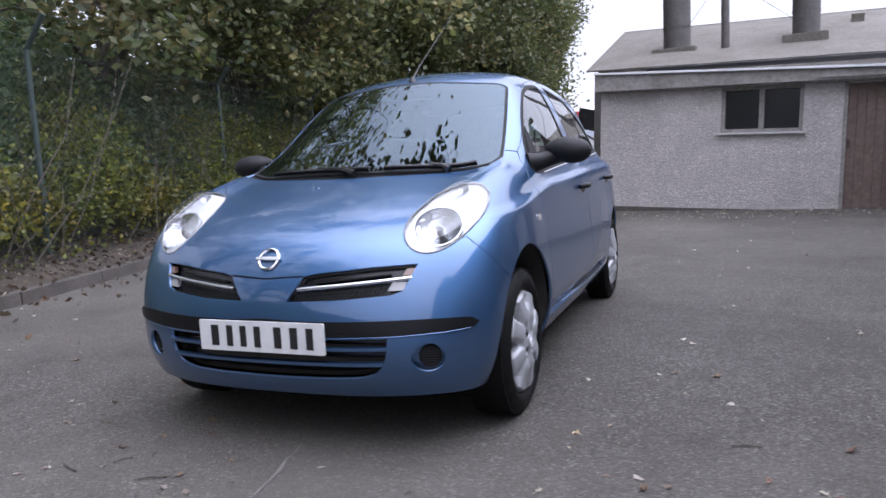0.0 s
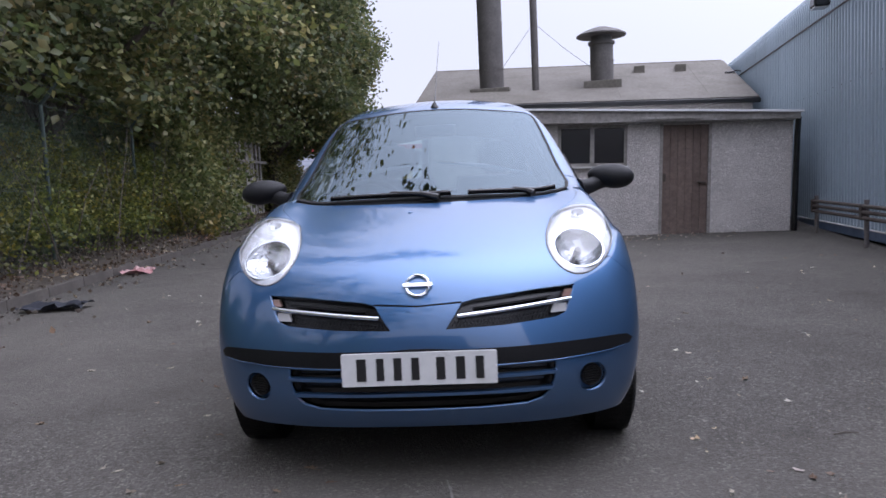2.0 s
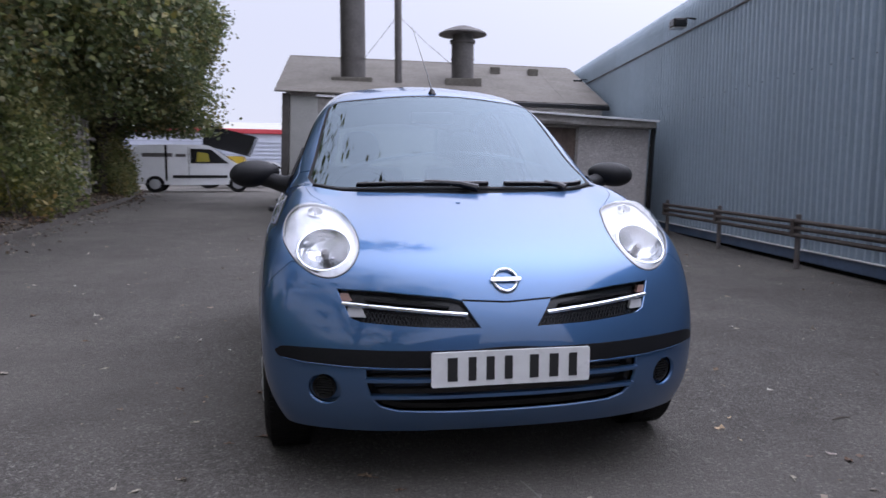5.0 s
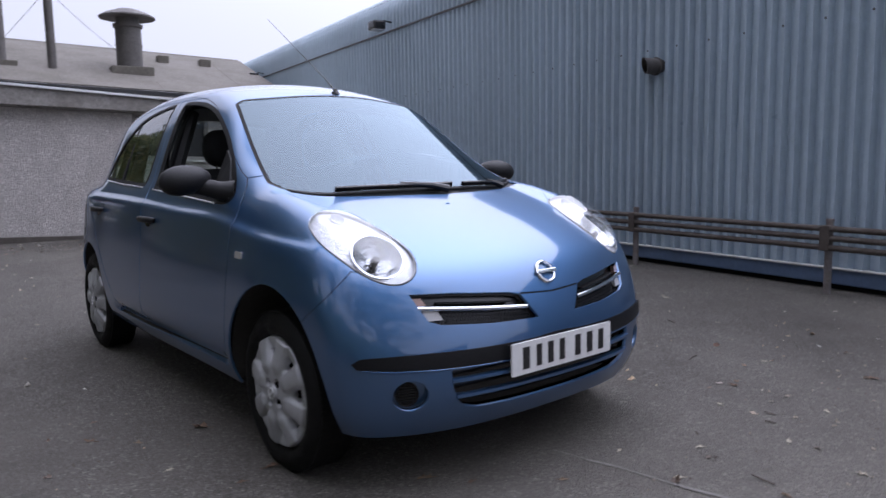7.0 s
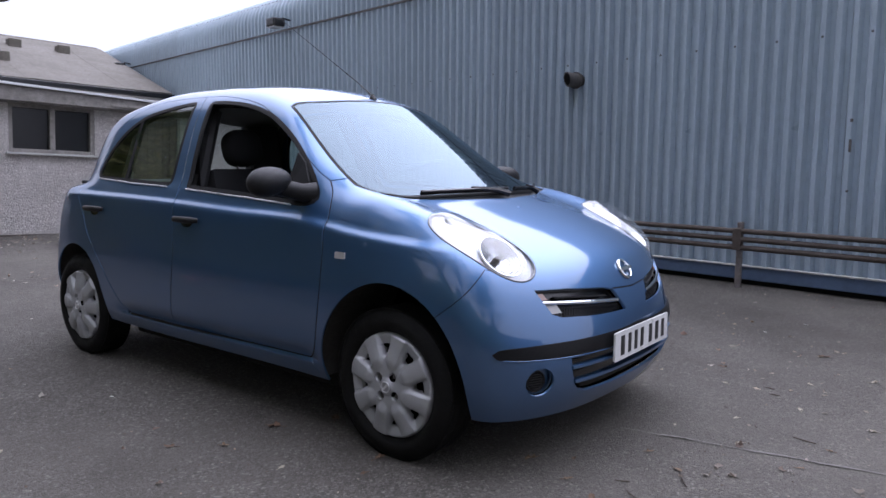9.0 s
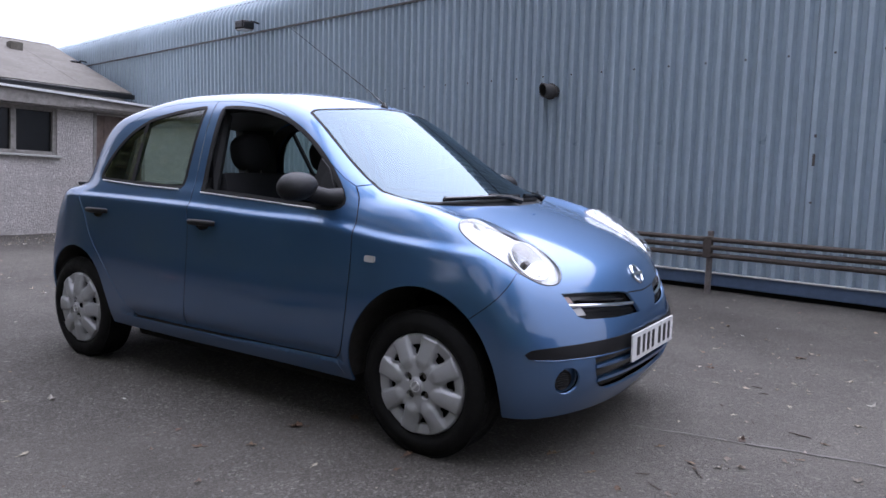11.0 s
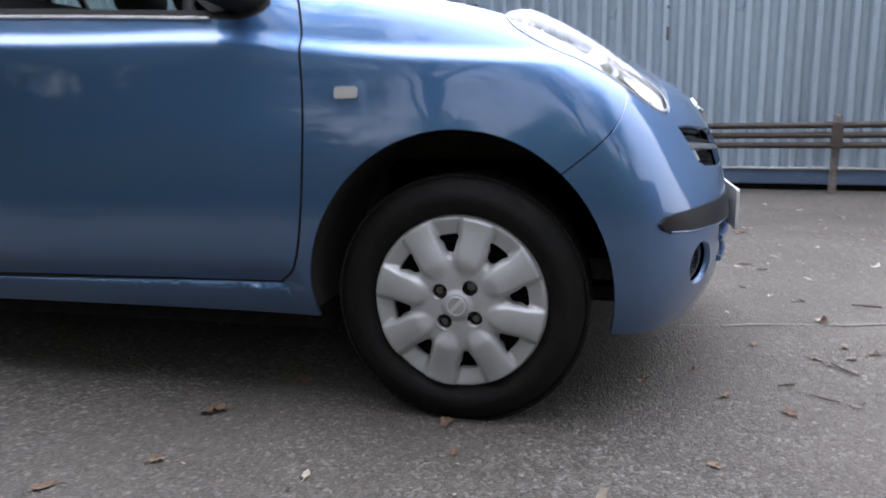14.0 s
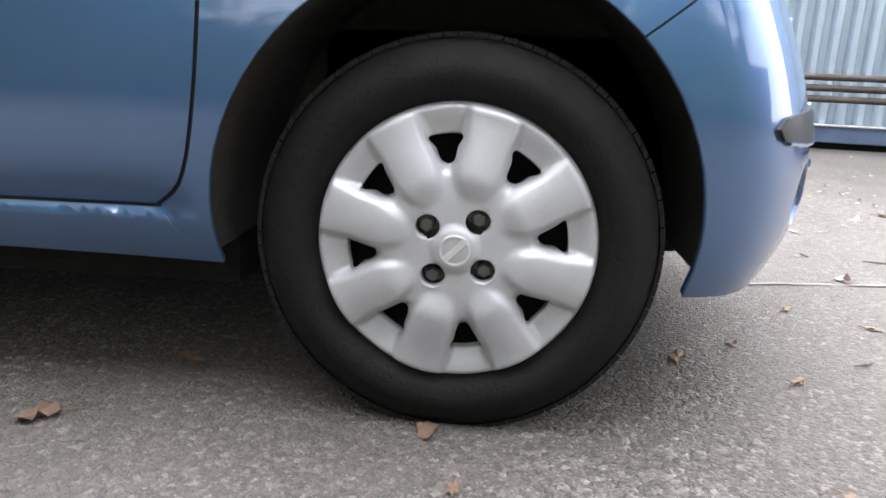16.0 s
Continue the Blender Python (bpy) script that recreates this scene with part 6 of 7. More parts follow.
tree(-7.6, 6.2, 9.5, 3.6, 13, 4000, (1.2, 0), low=4.6, size=0.15, clump=0.42)
tree(-7.4, 9.2, 10.0, 4.0, 14, 15000, (1.7, 0), size=0.14)
tree(-6.9, 14.5, 12.0, 3.9, 15, 60000, (1.6, 0.3), low=2.7, size=0.13, mat=LEAF_SHADED)
tree(-6.6, 20.0, 10.5, 3.6, 16, 60000, (1.3, 0), low=3.1, size=0.14, mat=LEAF_SHADED)
tree(-7.8, 25.6, 9.0, 3.2, 20, 50000, (2.0, 0), low=2.8, size=0.15, mat=LEAF_SHADED)
tree(-7.6, 23.0, 7.5, 2.4, 21, 40000, (2.2, 0), low=2.7, size=0.13, mat=LEAF_SHADED)
tree(-10.5, 6.5, 11.0, 4.2, 17, 10000, (0, 0), low=1.5)
tree(-10.5, 13.5, 11.0, 4.2, 18, 10000, (0, 0), low=1.5)
tree(-11.0, 20.0, 11.0, 4.2, 19, 20000, (0, 0), low=1.5)
tree(-7.6, 1.6, 11.5, 3.8, 22, 2600, (0.4, 0), low=3.4, size=0.15, mat=LEAF_SHADED, clump=0.5)
tree(-7.0, -2.6, 11.5, 3.8, 23, 5000, (0.6, 0), low=3.2, size=0.15, mat=LEAF_SHADED, clump=0.5)
tree(-6.0, -7.4, 12.0, 4.0, 24, 10000, (1.4, 0), low=3.0, size=0.15, mat=LEAF_SHADED, clump=0.5)
tree(-5.2, -12.0, 12.0, 4.0, 25, 9000, (1.2, 0), low=3.0, size=0.15, mat=LEAF_SHADED, clump=0.5)


def undergrowth(name, label, count, inner, outer, top, size, mat, seed, y0=-9.0, y1=17.0, bare=0.0):
    """A band of leafy growth behind the kerb, thick at the foot and ragged on top."""
    rng = np.random.default_rng(seed)
    line = curve_through(KERB, 0.25, False)
    line = line[(line[:, 1] > y0) & (line[:, 1] < y1)]
    hump = np.convolve(rng.uniform(0.1, 1.5, len(line)), np.ones(4) / 4, "same")
    i = rng.integers(0, len(line), count)
    o = inner + (outer - inner) * rng.uniform(0, 1, count) ** 0.9
    z = top * hump[i] * rng.uniform(0, 1, count) ** 0.75 * np.clip(0.25 + (o - inner) / (0.45 * (outer - inner)), 0, 1)
    clump = rng.normal(0, 0.12, (count, 3))
    c = np.c_[line[i, 0] - o, line[i, 1] + rng.uniform(-0.13, 0.13, count), z + 0.12 + 0.1 * o] + clump * (1, 1, 0.5)
    for k in range(len(c)):
        c[k, 2] = max(c[k, 2], 0.14) + ground_height(c[k, 0], c[k, 1])
    # little grows at the shaded foot
    rise = c[:, 2] - 0.12 - np.array([ground_height(x, y) for x, y, _ in c])
    c = c[rng.uniform(0, 1, len(c)) > bare * np.clip((0.62 - rise) / 0.3, 0, 1)]
    # growth is cleared in front of the palisade
    c = c[~((c[:, 1] > 14.0) & (c[:, 1] < 19.2) & (c[:, 0] > -6.55) & (c[:, 2] < 2.45))]
    count = len(c)
    ob = scatter_leaves(name, c, rng.uniform(0.55, 1.3, count) * size, mat, None, seed=seed, flat=0.3)
    return tagged(ob, label, "undergrowth", kind="stuff")


undergrowth("bramble_bush", "yellow-green bramble and saplings along the kerb", 70000, 0.42, 1.9, 1.6, 0.062, LEAF_BUSH, 31, 1.0, 17.0, bare=0.9)
undergrowth("ivy_hedge", "dark ivy and shrubs behind the wire fence", 80000, 1.3, 3.4, 2.4, 0.09, LEAF_IVY, 32, 2.8, 19.0, bare=0.8)
undergrowth("thicket", "dense dark thicket behind the trees", 50000, 3.6, 7.0, 4.4, 0.2, LEAF_SHADED, 33, 5.5, 33.0)
undergrowth("side_hedge", "green hedge along the planted bank", 45000, 1.3, 3.5, 2.6, 0.12, LEAF_SUNLIT, 34, -14.0, 2.2)
undergrowth("low_branches", "low leafy branches hanging over the lane side", 60000, 0.0, 2.2, 3.8, 0.10, LEAF_TREE, 35, 10.5, 27.0)


def boughs():
    """Leafy boughs of the roadside trees that lean out over the wire fence."""
    rng = np.random.default_rng(77)
    base = empty("overhanging_branch", pose(-6.9, 5.0, 2.6), "leafy maple branches hanging over the wire fence", "tree", "trees along the fence")
    wood, spots = bmesh.new(), []
    for k in range(34):
        y = rng.uniform(3.6, 12.5)
        tip = np.array([-4.55 - 0.09 * y + rng.normal(0, 0.35), y, rng.uniform(2.45, 4.4)])
        root = np.array([-6.9, y + rng.normal(0, 0.8), tip[2] + rng.uniform(0.3, 1.2)])
        bend = (tip + root) / 2 + np.array([0, 0, 0.35])
        off = np.array([6.9, -5.0, -2.6])
        tube(wood, [root + off, bend + off, tip + off], [0.022, 0.014, 0.004], 5)
        for u in (0.35, 0.6, 0.8, 1.0):
            c = root * (1 - u) ** 2 + 2 * bend * u * (1 - u) + tip * u * u + off
            spots.append(c + rng.normal(size=(120, 3)) * (0.36, 0.36, 0.24))
    tagged(part("branch", wood, BARK, base), kind="stuff")
    c = np.concatenate(spots)
    # these leaves carry canopy shade in their darker colour
    tagged(scatter_leaves("leaves", c, rng.uniform(0.6, 1.3, len(c)) * 0.115, LEAF_SHADED, base, seed=78, flat=0.5), kind="stuff")


boughs()


def long_bough():
    """One long limb that reaches from the fence trees out above the parked car."""
    rng = np.random.default_rng(79)
    base = empty("overhanging_branch", pose(-7.3, 1.8, 5.2), "long leafy branch reaching over the parked car", "tree", "trees along the fence")
    wood, spots = bmesh.new(), []
    limb = curve_through([(0, 0, 0), (2.2, 0.1, 0.7), (4.6, 0.35, 1.0), (6.3, 0.45, 1.0), (7.3, 0.5, 0.8)], 0.3, False)
    tube(wood, limb, np.linspace(0.045, 0.006, len(limb)).tolist(), 6)
    for p in limb[int(len(limb) * 0.52):]:
        for k in range(2):
            tip = p + rng.normal(size=3) * (0.40, 0.32, 0.20)
            tube(wood, [Vector(p), Vector((p + tip) / 2) + Vector((0, 0, 0.05)), Vector(tip)], [0.012, 0.007, 0.003], 5)
            spots.append(tip + rng.normal(size=(48, 3)) * (0.22, 0.17, 0.12))
    tagged(part("branch", wood, BARK, base), kind="stuff")
    c = np.concatenate(spots)
    # shade is coloured into these leaves too
    tagged(scatter_leaves("leaves", c, rng.uniform(0.6, 1.3, len(c)) * 0.13, LEAF_SHADED, base, seed=80, flat=0.5), kind="stuff")


long_bough()


def bare_stems():
    """Leafless bramble canes and dead sticks that stand and lean among the growth."""
    rng = np.random.default_rng(91)
    line = curve_through(KERB, 0.25, False)
    line = line[(line[:, 1] > 1.5) & (line[:, 1] < 14.0)]
    bm = bmesh.new()
    for k in range(75):
        x, y = line[rng.integers(0, len(line))]
        x -= rng.uniform(0.3, 1.5)
        foot = np.array([x, y, 0.15 + 0.1 * rng.uniform(0, 1)])
        reach = np.array([rng.normal(0.1, 0.5), rng.normal(0, 0.8), rng.uniform(0.7, 2.6)])
        bend = foot + reach * 0.55 + np.array([rng.normal(0, 0.12), rng.normal(0, 0.15), 0.15])
        r = rng.uniform(0.004, 0.011)
        tube(bm, [foot, (foot + bend) / 2 + rng.normal(0, 0.04, 3), bend, foot + reach], [r, r * 0.85, r * 0.6, r * 0.3], 5)
    tagged(part("bramble_canes", bm, DEAD_WOOD, None, smooth=True), "bare grey bramble canes and dead sticks in the hedge", "undergrowth", kind="stuff")


bare_stems()


def litter(name, count, seed, area, size, mat, label):
    rng = np.random.default_rng(seed)
    c = np.c_[rng.uniform(area[0], area[1], count), rng.uniform(area[2], area[3], count), np.zeros(count)]
    c[:, 2] = [ground_height(x, y) + 0.012 for x, y, _ in c]
    kerb_x = np.interp(c[:, 1], [k[1] for k in KERB], [k[0] for k in KERB])
    c = c[(c[:, 0] > kerb_x + 0.05) & ((c[:, 0] < -0.95) | (c[:, 0] > 0.95) | (c[:, 1] < -0.9) | (c[:, 1] > 3.1))]
    wall = 4.27 + 0.148 * c[:, 1]
    c = c[c[:, 0] < wall - 0.1]
    n = len(c)
    s = rng.uniform(0.35, 1.3, n) * size
    a = np.arange(7)[None] * 2 * math.pi / 7 + rng.uniform(0, 2 * math.pi, (n, 1))
    r = s[:, None] * rng.uniform(0.22, 0.62, (n, 7)) * (0.45 + 0.55 * np.abs(np.cos(a - a[:, :1])))
    turn = rng.uniform(0, 2 * math.pi, (n, 1))
    rim = np.stack([c[:, :1] + r * np.cos(a + turn), c[:, 1:2] + r * np.sin(a + turn), c[:, 2:] - 0.009 + s[:, None] * rng.exponential(0.11, (n, 7))], 2)
    mid = np.c_[c[:, :2], c[:, 2] - 0.008 + 0.04 * s]
    v = np.concatenate([rim, mid[:, None]], 1).reshape(-1, 3)
    faces = [(8 * i + k, 8 * i + (k + 1) % 7, 8 * i + 7) for i in range(n) for k in range(7)]
    return tagged(mesh_ob(name, v, faces, mat, smooth=False), label, "leaf litter", kind="stuff")


litter("leaf_litter", 780, 41, (-6, 4.5, -4.5, 12), 0.042, LEAF_DEAD, "scattered dry fallen leaves on the asphalt")
litter("grit", 3800, 42, (-4, 4.2, -3.6, 5), 0.012, LEAF_LITTER, "pale grit and crumbs on the asphalt")
litter("dry_crumbs", 260, 47, (-2.6, 2.6, -3.0, -0.3), 0.036, LEAF_DEAD, "broken pale leaf crumbs strewn before the bumper")


litter("wall_litter", 420, 49, (-1.6, 4.2, 8.2, 9.3), 0.05, LEAF_DEAD, "dry leaves and rubble along the shed wall")


def bed_litter():
    rng = np.random.default_rng(43)
    line = curve_through(KERB, 0.2, False)
    n = 13000
    i = rng.integers(0, len(line), n)
    o = np.where(rng.uniform(0, 1, n) < 0.12, -rng.exponential(0.22, n), rng.uniform(-0.02, 1.4, n))
    c = np.c_[line[i, 0] - o, line[i, 1], np.where(o < -0.06, 0.0, 0.12 + 0.13 * np.clip(o, 0, 2) ** 0.8)]
    c[:, 2] += [ground_height(x, y) + 0.02 for x, y, _ in c]
    ob = scatter_leaves("bed_litter", c, rng.uniform(0.4, 1.3, n) * 0.055, LEAF_LITTER, None, flat=0.6, seed=43)
    tagged(ob, "brown fallen leaves and twigs on the planted bank", "leaf litter", kind="stuff")


bed_litter()


# ---- beyond the yard ----
def van():
    z = ground_height(-5.2, 30.4)
    v = empty("van", pose(-5.3, 30.4, z, 0, 0, 4) @ Matrix.Diagonal((1.2, 1.08, 1.1, 1)), "white panel van with dark trim parked across the lane", "van")
    side = curve_through([(-2.10, 0.42), (-2.12, 1.0), (-2.05, 1.70), (-1.85, 1.80), (0.1, 1.83), (0.55, 1.76), (1.35, 1.16), (2.0, 1.0), (2.2, 0.80), (2.22, 0.42), (1.0, 0.30), (-1.0, 0.30)], 0.12)
    bm = prism(bmesh.new(), [tuple(p) for p in side], -0.85, 0.85, 1)
    part("body", bm, VAN_WHITE, v, smooth=True)
    win = [(-0.15, 1.12), (1.14, 1.12), (0.55, 1.66), (-0.15, 1.68)]
    part("side_window", prism(bmesh.new(), win, -0.862, -0.85, 1), GLOSS_BLACK, v, "dark cab side window")
    part("yellow_panel", prism(bmesh.new(), [(0.05, 1.18), (0.5, 1.18), (0.45, 1.5), (0.1, 1.55)], -0.866, -0.862, 1), material("yellow_card", (0.32, 0.27, 0.03), 0.7, stain=0.2), v)
    part("windscreen", prism(bmesh.new(), [(0.62, 1.715), (1.33, 1.185), (1.345, 1.2), (0.635, 1.73)], -0.72, 0.72, 1), GLOSS_BLACK, v)
    part("rubbing_strip", boxed((-0.75, -0.868, 0.55), (1.1, -0.85, 0.66), 0.01), BLACK_PLASTIC, v)
    part("bumper", boxed((1.95, -0.86, 0.36), (2.27, 0.86, 0.62), 0.05), BLACK_PLASTIC, v)
    part("bumper", boxed((-2.17, -0.86, 0.36), (-1.95, 0.86, 0.58), 0.05), BLACK_PLASTIC, v)
    part("door_line", boxed((-0.22, -0.855, 0.5), (-0.20, -0.848, 1.74)), SEAL, v)
    part("writing_bar", box(boxed((-1.75, -0.856, 1.36), (-0.75, -0.849, 1.50), 0.01), (-0.65, -0.856, 1.36), (-0.3, -0.849, 1.47), 0.01), FLUE, v, "grey lettering as plain bars")
    part("roof_bar", boxed((-1.0, -0.86, 0.45), (-0.93, -0.852, 1.8), 0.01), GLOSS_BLACK, v)
    for x in (-1.35, 1.45):
        for y in (-0.78, 0.78):
            w = part("wheel", lathe(bmesh.new(), [(0, -0.1), (0.19, -0.1), (0.2, -0.09), (0.30, -0.09), (0.32, -0.06), (0.32, 0.06), (0.30, 0.09), (0, 0.09)], 28, pose(x, y, 0.32, 90)), RUBBER, v, smooth=True)
            part("hubcap", lathe(bmesh.new(), [(0, 0.115), (0.12, 0.11), (0.19, 0.095)], 20, pose(x, y, 0.32, 90)), COVER, w, smooth=True)
    return v


van()


def lorry_skip():
    z = ground_height(-4.6, 38)
    s = empty("skip_lorry", pose(-4.6, 38.0, z), "black tipped skip body above a yellow frame", "lorry")
    body = part("tipper_body", prism(bmesh.new(), [(-1.3, 0), (1.05, 0), (1.25, 1.1), (-1.4, 1.1)], -1.0, 1.0, 1), GLOSS_BLACK, s)
    body.data.transform(pose(-0.05, 0, 1.95, 0, 14, 0))
    part("frame", boxed((-0.55, -0.9, 1.2), (0.75, 0.9, 1.7), 0.05), material("yellow_frame_paint", (0.62, 0.42, 0.04), 0.5, stain=0.4, stain_scale=2), s, "yellow lorry frame")
    part("chassis", boxed((-1.6, -0.5, 0.7), (0.75, 0.5, 1.2), 0.03), DARK, s)
    for x in (-1.1, 0.2):
        part("wheel", lathe(bmesh.new(), [(0, -0.2), (0.48, -0.2), (0.5, -0.15), (0.5, 0.15), (0.48, 0.2), (0, 0.2)], 24, pose(x, -0.8, 0.5, 90)), RUBBER, s, smooth=True)
        part("wheel", lathe(bmesh.new(), [(0, -0.2), (0.48, -0.2), (0.5, -0.15), (0.5, 0.15), (0.48, 0.2), (0, 0.2)], 24, pose(x, 0.8, 0.5, 90)), RUBBER, s, smooth=True)
    return s


lorry_skip()


def far_unit():
    z = ground_height(0, 60)
    u = empty("retail_unit", pose(-1.5, 62, z, 0, 0, 12), "far grey-clad retail unit with a red eaves band", "building")
    part("wall", boxed((-18, 0, 0), (16, 14, 4.15)), material("pale_far_cladding", (0.50, 0.53, 0.60), 0.6, stain=0.2), u)
    for k in range(7):
        part("cladding_rib", boxed((-18, -0.06, 1.3 + 0.34 * k), (16, 0.0, 1.36 + 0.34 * k)), material("far_cladding_rib", (0.36, 0.39, 0.45), 0.6) if k == 0 else bpy.data.materials["far_cladding_rib"], u)
    part("eaves_band", boxed((-18.2, -0.25, 4.1), (16.2, 14.2, 4.5), 0.05), material("red_band", (0.50, 0.05, 0.06), 0.5, stain=0.2), u, "red eaves band")
    part("roof", prism(bmesh.new(), [(-0.2, 4.5), (14.2, 4.5), (7, 5.5)], -18.1, 16.1, 0), PALE_WALL, u)
    part("lit_sign", boxed((0.0, -0.1, 2.6), (0.9, -0.01, 2.9)), CLEAR_LENS, u)
    part("glazing", boxed((-9, -0.08, 0.1), (7, -0.01, 1.2)), GLOSS_BLACK, u)
    return u


far_unit()


def parked_car(x, y, turn, paint, label):
    z = ground_height(x, y)
    c = empty("parked_car", pose(x, y, z, 0, 0, turn), label, "car", "cars parked beyond the shed")
    outline = curve_through([(-2.0, 0.35), (-2.05, 0.75), (-1.85, 0.98), (-1.1, 1.05), (-0.6, 1.40), (0.6, 1.44), (1.5, 1.02), (2.0, 0.85), (2.05, 0.35), (0, 0.25)], 0.15)
    part("body", prism(bmesh.new(), [tuple(p) for p in outline], -0.8, 0.8, 1), paint, c, smooth=True)
    part("window", prism(bmesh.new(), [(-0.95, 1.04), (-0.55, 1.34), (0.55, 1.37), (1.1, 1.04)], -0.81, 0.81, 1), GLOSS_BLACK, c)
    for wx in (-1.25, 1.25):
        for wy in (-0.74, 0.74):
            part("wheel", lathe(bmesh.new(), [(0, -0.09), (0.28, -0.09), (0.31, -0.05), (0.31, 0.05), (0.28, 0.09), (0, 0.09)], 20, pose(wx, wy, 0.31, 90)), RUBBER, c, smooth=True)
    return c


parked_car(-3.1, 40.5, 10, VAN_WHITE, "small white hatchback parked beyond the shed")
parked_car(-2.6, 46.0, 5, material("silver_paint", (0.42, 0.45, 0.48), 0.35, 0.5, coat=0.6), "silver saloon car parked beyond the shed")
parked_car(-8.0, 45.0, 0, material("dark_car_paint", (0.05, 0.06, 0.09), 0.35, 0.4, coat=0.6), "dark blue car parked beyond the lane")


def sheet_fence():
    f = empty("sheet_fence", pose(0, 0, 0), "grey corrugated steel sheet fence beside the lane", "fence")
    line = curve_through([(-5.9, 11.2), (-6.4, 16), (-7.4, 23), (-9.5, 33)], 1.0, False)
    for a, b in zip(line, line[1:]):
        d = b - a
        ln = float(np.linalg.norm(d))
        bm = bmesh.new()
        n = 12
        pts = [(ln * i / n, 0.02 * (i % 2)) for i in range(n + 1)]
        lo = [bm.verts.new((x, y, 0)) for x, y in pts]
        hi = [bm.verts.new((x, y, 2.1)) for x, y in pts]
        for i in range(n):
            bm.faces.new((lo[i], lo[i + 1], hi[i + 1], hi[i]))
        ob = part("sheet", bm, GALV, f)
        ob.matrix_local = pose(a[0] - 0.5, a[1], ground_height(*a) + 0.05, 0, 0, math.degrees(math.atan2(d[1], d[0])))
    return f


sheet_fence()


def palisade():
    f = empty("palisade", pose(0, 0, 0), "weathered grey palisade of upright pales beside the lane", "fence")
    rng = random.Random(8)
    for k in range(13):
        y = 15.4 + 0.27 * k
        x = -6.32 - 0.05 * (y - 15.4)
        h = 2.30 + rng.uniform(-0.06, 0.06)
        bm = prism(bmesh.new(), [(-0.085, 0.0), (0.085, 0.0), (0.085, h - 0.08), (0.0, h), (-0.085, h - 0.08)], -0.015, 0.015, 1)
        ob = part("pale", bm, TIMBER, f)
        ob.matrix_local = pose(x, y, ground_height(x, y) + 0.02, rng.uniform(-1.5, 1.5), rng.uniform(-1.5, 1.5), 93)
    for z in (0.6, 1.8):
        part("rail", boxed((-6.42, 15.2, 0.1 + z), (-6.36, 18.9, 0.18 + z), 0.006, pose(0, 0, 0)), TIMBER, f)
    return f


palisade()


# ---- litter and twigs ----
def crumpled(name, x, y, size, mat, label, seed):
    rng = random.Random(seed)
    bm = bmesh.new()
    bmesh.ops.create_grid(bm, x_segments=10, y_segments=10, size=0.5)
    for v in bm.verts:
        v.co = Vector((v.co.x * size[0] + rng.uniform(-0.02, 0.02), v.co.y * size[1] + rng.uniform(-0.02, 0.02), size[2] * (0.35 + 0.65 * noise.noise(v.co * 5 + Vector((seed, 0, 0)))) + rng.uniform(0, 0.015)))
    low = min(v.co.z for v in bm.verts)
    for v in bm.verts:
        v.co.z += 0.004 - low
    ob = part(name, bm, mat, None, smooth=True)
    ob.matrix_world = pose(x, y, ground_height(x, y), 0, 0, seed * 37)
    return tagged(ob, label, "litter")


crumpled("cardboard_sheet", -4.62, 6.75, (0.55, 0.42, 0.10), material("pink_red_card", (0.40, 0.19, 0.19), 0.7, stain=0.5, stain_scale=6, tint=(0.6, 0.5, 0.48)), "crumpled pink and red card by the kerb", 3)
crumpled("dropped_cloth", -3.95, 3.7, (0.6, 0.35, 0.10), material("dark_cloth", (0.02, 0.022, 0.03), 0.9, grain=0.3, scale=60), "crumpled dark cloth lying by the kerb", 5)


def fallen_leaf(x, y, size, turn, tone, seed):
    """A dry curled leaf with a pointed outline and a stalk."""
    rng = random.Random(seed)
    bm = bmesh.new()
    rim = []
    for k in range(15):
        a = 2 * math.pi * k / 15
        r = size * (0.5 + 0.05 * math.cos(5 * a) + rng.uniform(-0.07, 0.07)) * (0.55 + 0.45 * abs(math.cos(a)))
        rim.append(bm.verts.new((r * math.cos(a), 0.8 * r * math.sin(a), 0.004 + abs(rng.gauss(0, 0.10)) * size)))
    mid = bm.verts.new((0, 0, 0.005))
    for k in range(15):
        bm.faces.new((rim[k], rim[(k + 1) % 15], mid))
    tube(bm, [(0, 0, 0.004), (-size * 0.9, size * 0.15, 0.004)], 0.0013, 4)
    ob = part("fallen_leaf", bm, tone, None)
    ob.matrix_world = pose(x, y, ground_height(x, y), 0, 0, turn)
    return tagged(ob, "dry brown fallen leaf on the asphalt", "leaf", "fallen leaves by the car")


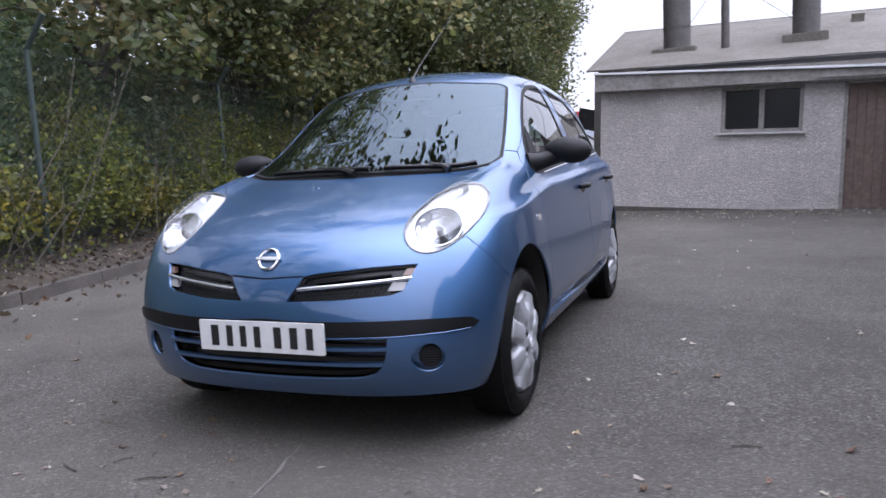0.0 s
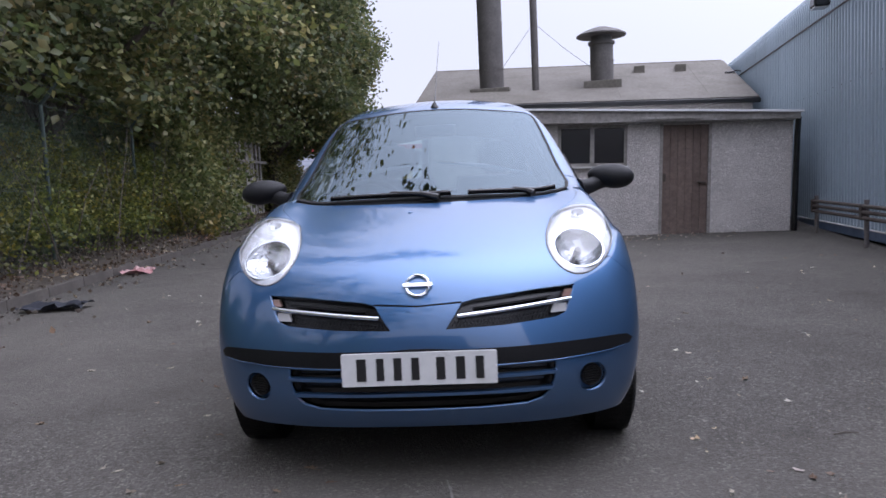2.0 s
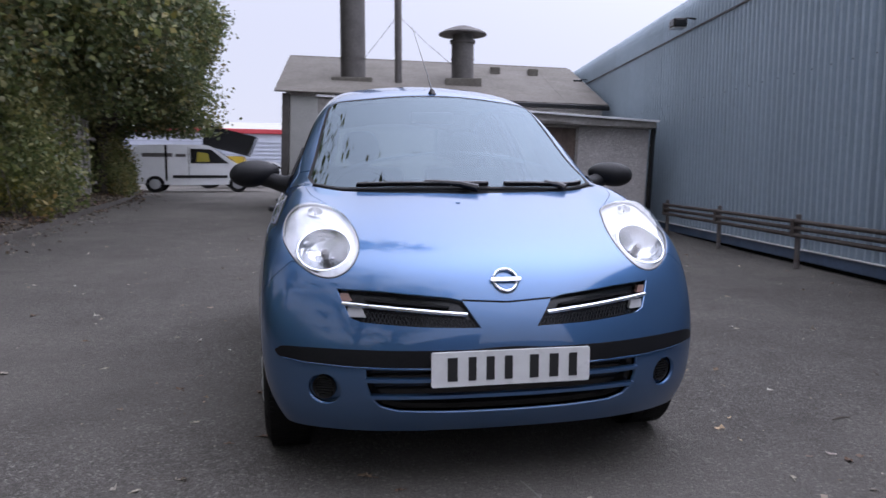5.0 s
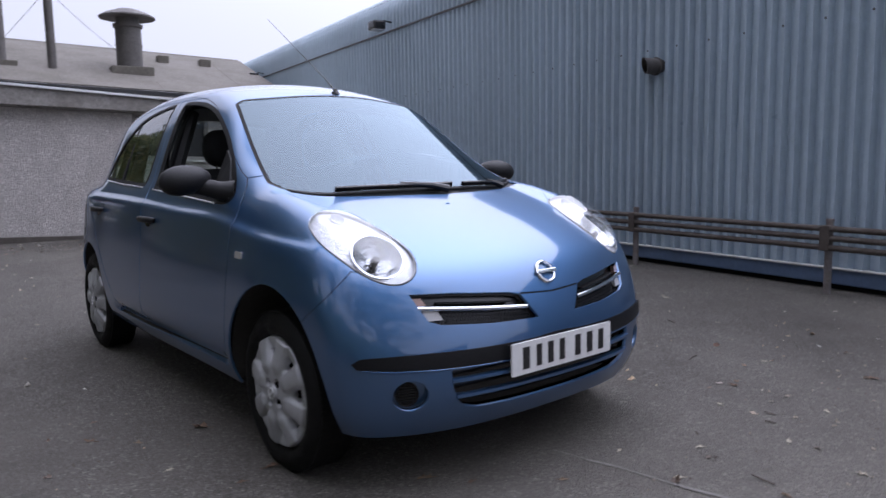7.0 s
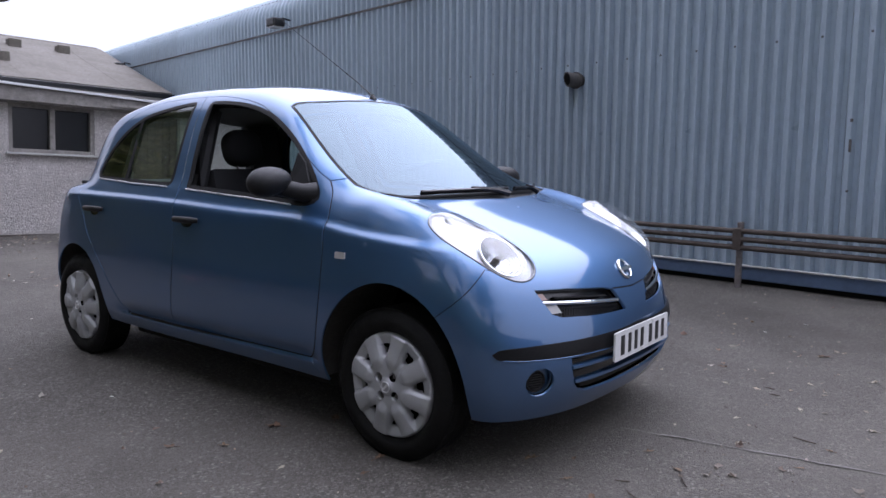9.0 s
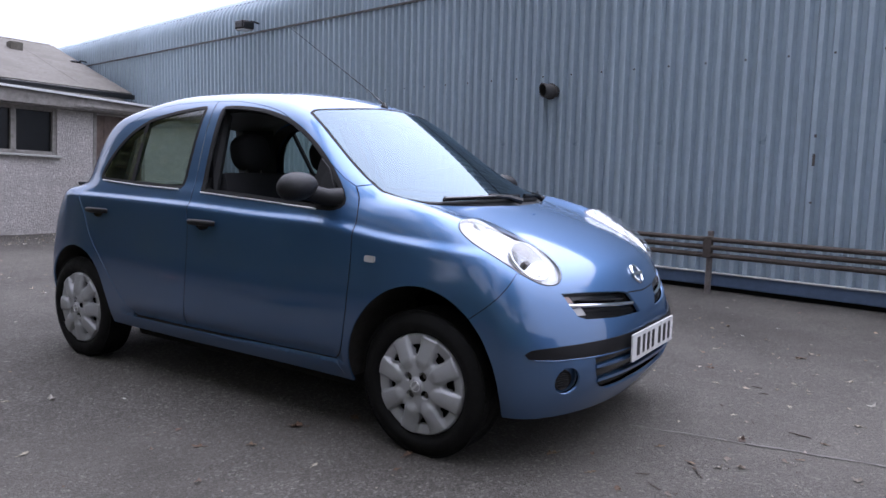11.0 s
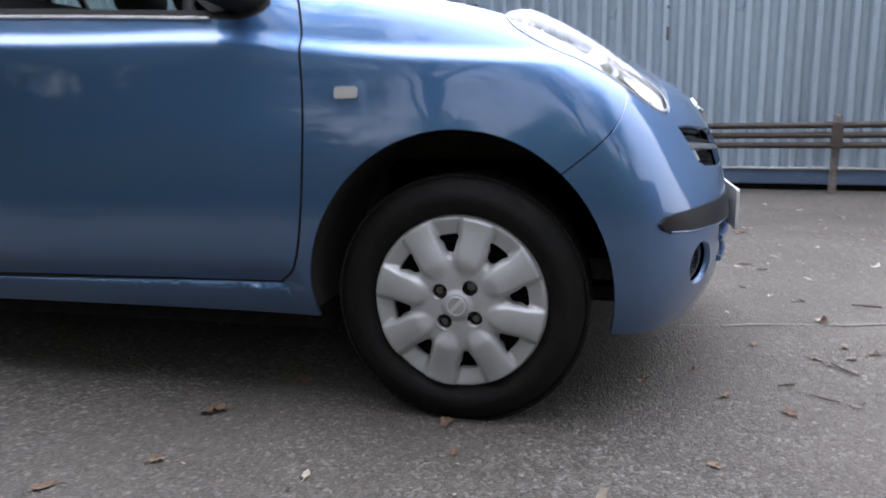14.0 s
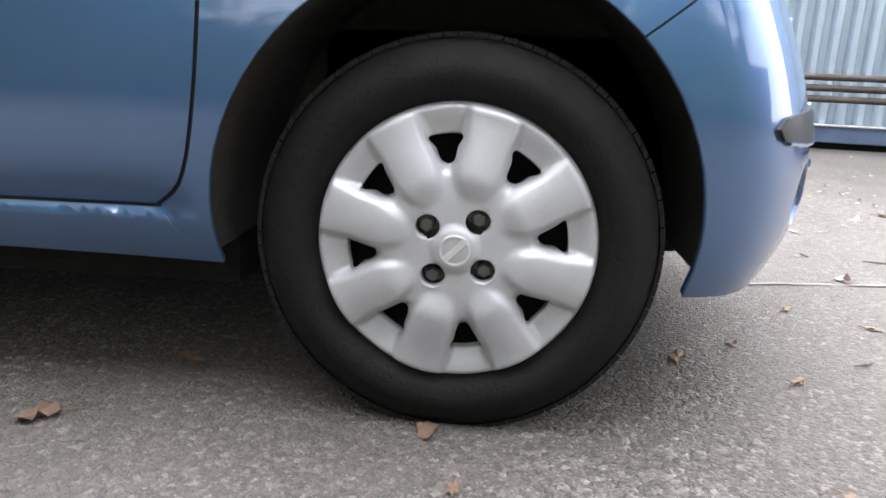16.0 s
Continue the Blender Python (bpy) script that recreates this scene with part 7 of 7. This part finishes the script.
TAN = material("tan_leaf", (0.17, 0.115, 0.072), 0.8, stain=0.6, stain_scale=40)
PALE = material("pale_leaf", (0.34, 0.30, 0.235), 0.8, stain=0.5, stain_scale=40)
BROWN = material("red_brown_leaf", (0.12, 0.072, 0.045), 0.8, stain=0.5, stain_scale=40)
rng = random.Random(9)
for i, (x, y, s) in enumerate(((-0.45, -0.42, 0.05), (-0.853, 0.613, 0.07), (-0.62, 0.475, 0.07), (-1.106, 0.589, 0.035), (-0.807, 0.03, 0.05), (-0.95, -0.02, 0.03), (-0.52, -0.62, 0.035), (-0.60, -0.75, 0.04), (-0.35, -0.55, 0.03), (-0.9, -0.55, 0.03), (-1.1, 0.25, 0.03), (-1.25, 0.75, 0.045), (-0.2, -0.9, 0.035), (0.2, -1.0, 0.04), (1.3, -0.6, 0.04), (1.5, 0.6, 0.05), (2.2, 1.5, 0.05), (-1.6, -1.2, 0.05), (-1.9, 0.2, 0.05), (-2.2, 1.2, 0.06), (-0.4, -1.5, 0.05), (0.6, -1.6, 0.05), (-1.3, -1.6, 0.04), (1.9, -1.0, 0.05), (2.6, -0.4, 0.05), (3.0, 0.9, 0.05), (1.2, -1.6, 0.05), (-2.6, 2.8, 0.06))):
    fallen_leaf(x, y, s, rng.uniform(0, 360), (TAN, BROWN if i < 8 else PALE, BROWN)[i % 3], i)
for i, (x, y, ln, turn) in enumerate(((-0.28, -0.95, 0.10, 30), (-0.65, -0.95, 0.12, 160), (0.4, -1.2, 0.09, 80), (1.6, -0.2, 0.1, 10), (2.3, 0.4, 0.12, 60))):
    k = part("twig", tube(bmesh.new(), [(-ln / 2, 0, 0.006), (0, 0.006, 0.008), (ln / 2, -0.004, 0.006)], [0.0025, 0.0035, 0.0018], 6), BARK, None)
    k.matrix_world = pose(x, y, 0, 0, 0, turn)
    tagged(k, "short broken brown twig on the asphalt", "twig", "twigs on the asphalt")


# a worn seam in the asphalt beside the front bumper
seam = bmesh.new()
srng = random.Random(4)
edge_a, edge_b = [], []
for k in range(15):
    y = -0.55 - 0.075 * k
    x = 0.07 + 0.20 * (k / 14) - 0.02 * (k / 14) ** 2 + srng.uniform(-0.006, 0.006)
    w = srng.uniform(0.002, 0.010)
    edge_a.append(seam.verts.new((x - w, y, ground_height(x, y) + 0.004)))
    edge_b.append(seam.verts.new((x + w, y, ground_height(x, y) + 0.004)))
for i in range(14):
    seam.faces.new((edge_a[i], edge_b[i], edge_b[i + 1], edge_a[i + 1]))
tagged(part("asphalt_seam", seam, PALE_SEAM, None), "worn pale seam in the asphalt", "seam", kind="structure")
for i, (x, y, s) in enumerate(((0.5, -0.9, 0.03), (0.8, -1.1, 0.035), (0.35, -1.3, 0.03), (1.0, -0.7, 0.03), (0.7, -1.4, 0.04), (0.1, -1.25, 0.025), (1.25, -1.05, 0.03), (1.5, -1.3, 0.035), (-0.1, -0.75, 0.03), (0.25, -0.72, 0.022), (1.8, -0.5, 0.03), (-2.0, 1.9, 0.04), (-1.7, 1.2, 0.035), (-1.45, 1.9, 0.03), (-2.4, 0.6, 0.04), (-1.2, -0.4, 0.03))):
    fallen_leaf(x, y, s, rng.uniform(0, 360), (PALE, PALE, TAN)[i % 3], 60 + i)
for i, (x, y, ln, turn) in enumerate(((0.95, -0.95, 0.05, 100), (1.05, -0.9, 0.06, 80), (0.45, -1.0, 0.04, 20), (-0.5, -0.85, 0.07, 60), (-0.42, -0.78, 0.05, 120), (0.62, -0.82, 0.035, 50))):
    k = part("twig", tube(bmesh.new(), [(-ln / 2, 0, 0.005), (0, 0.005, 0.007), (ln / 2, -0.003, 0.005)], [0.002, 0.0028, 0.0014], 6), BARK, None)
    k.matrix_world = pose(x, y, ground_height(x, y), 0, 0, turn)
    tagged(k, "short broken brown twig on the asphalt", "twig", "twigs on the asphalt")
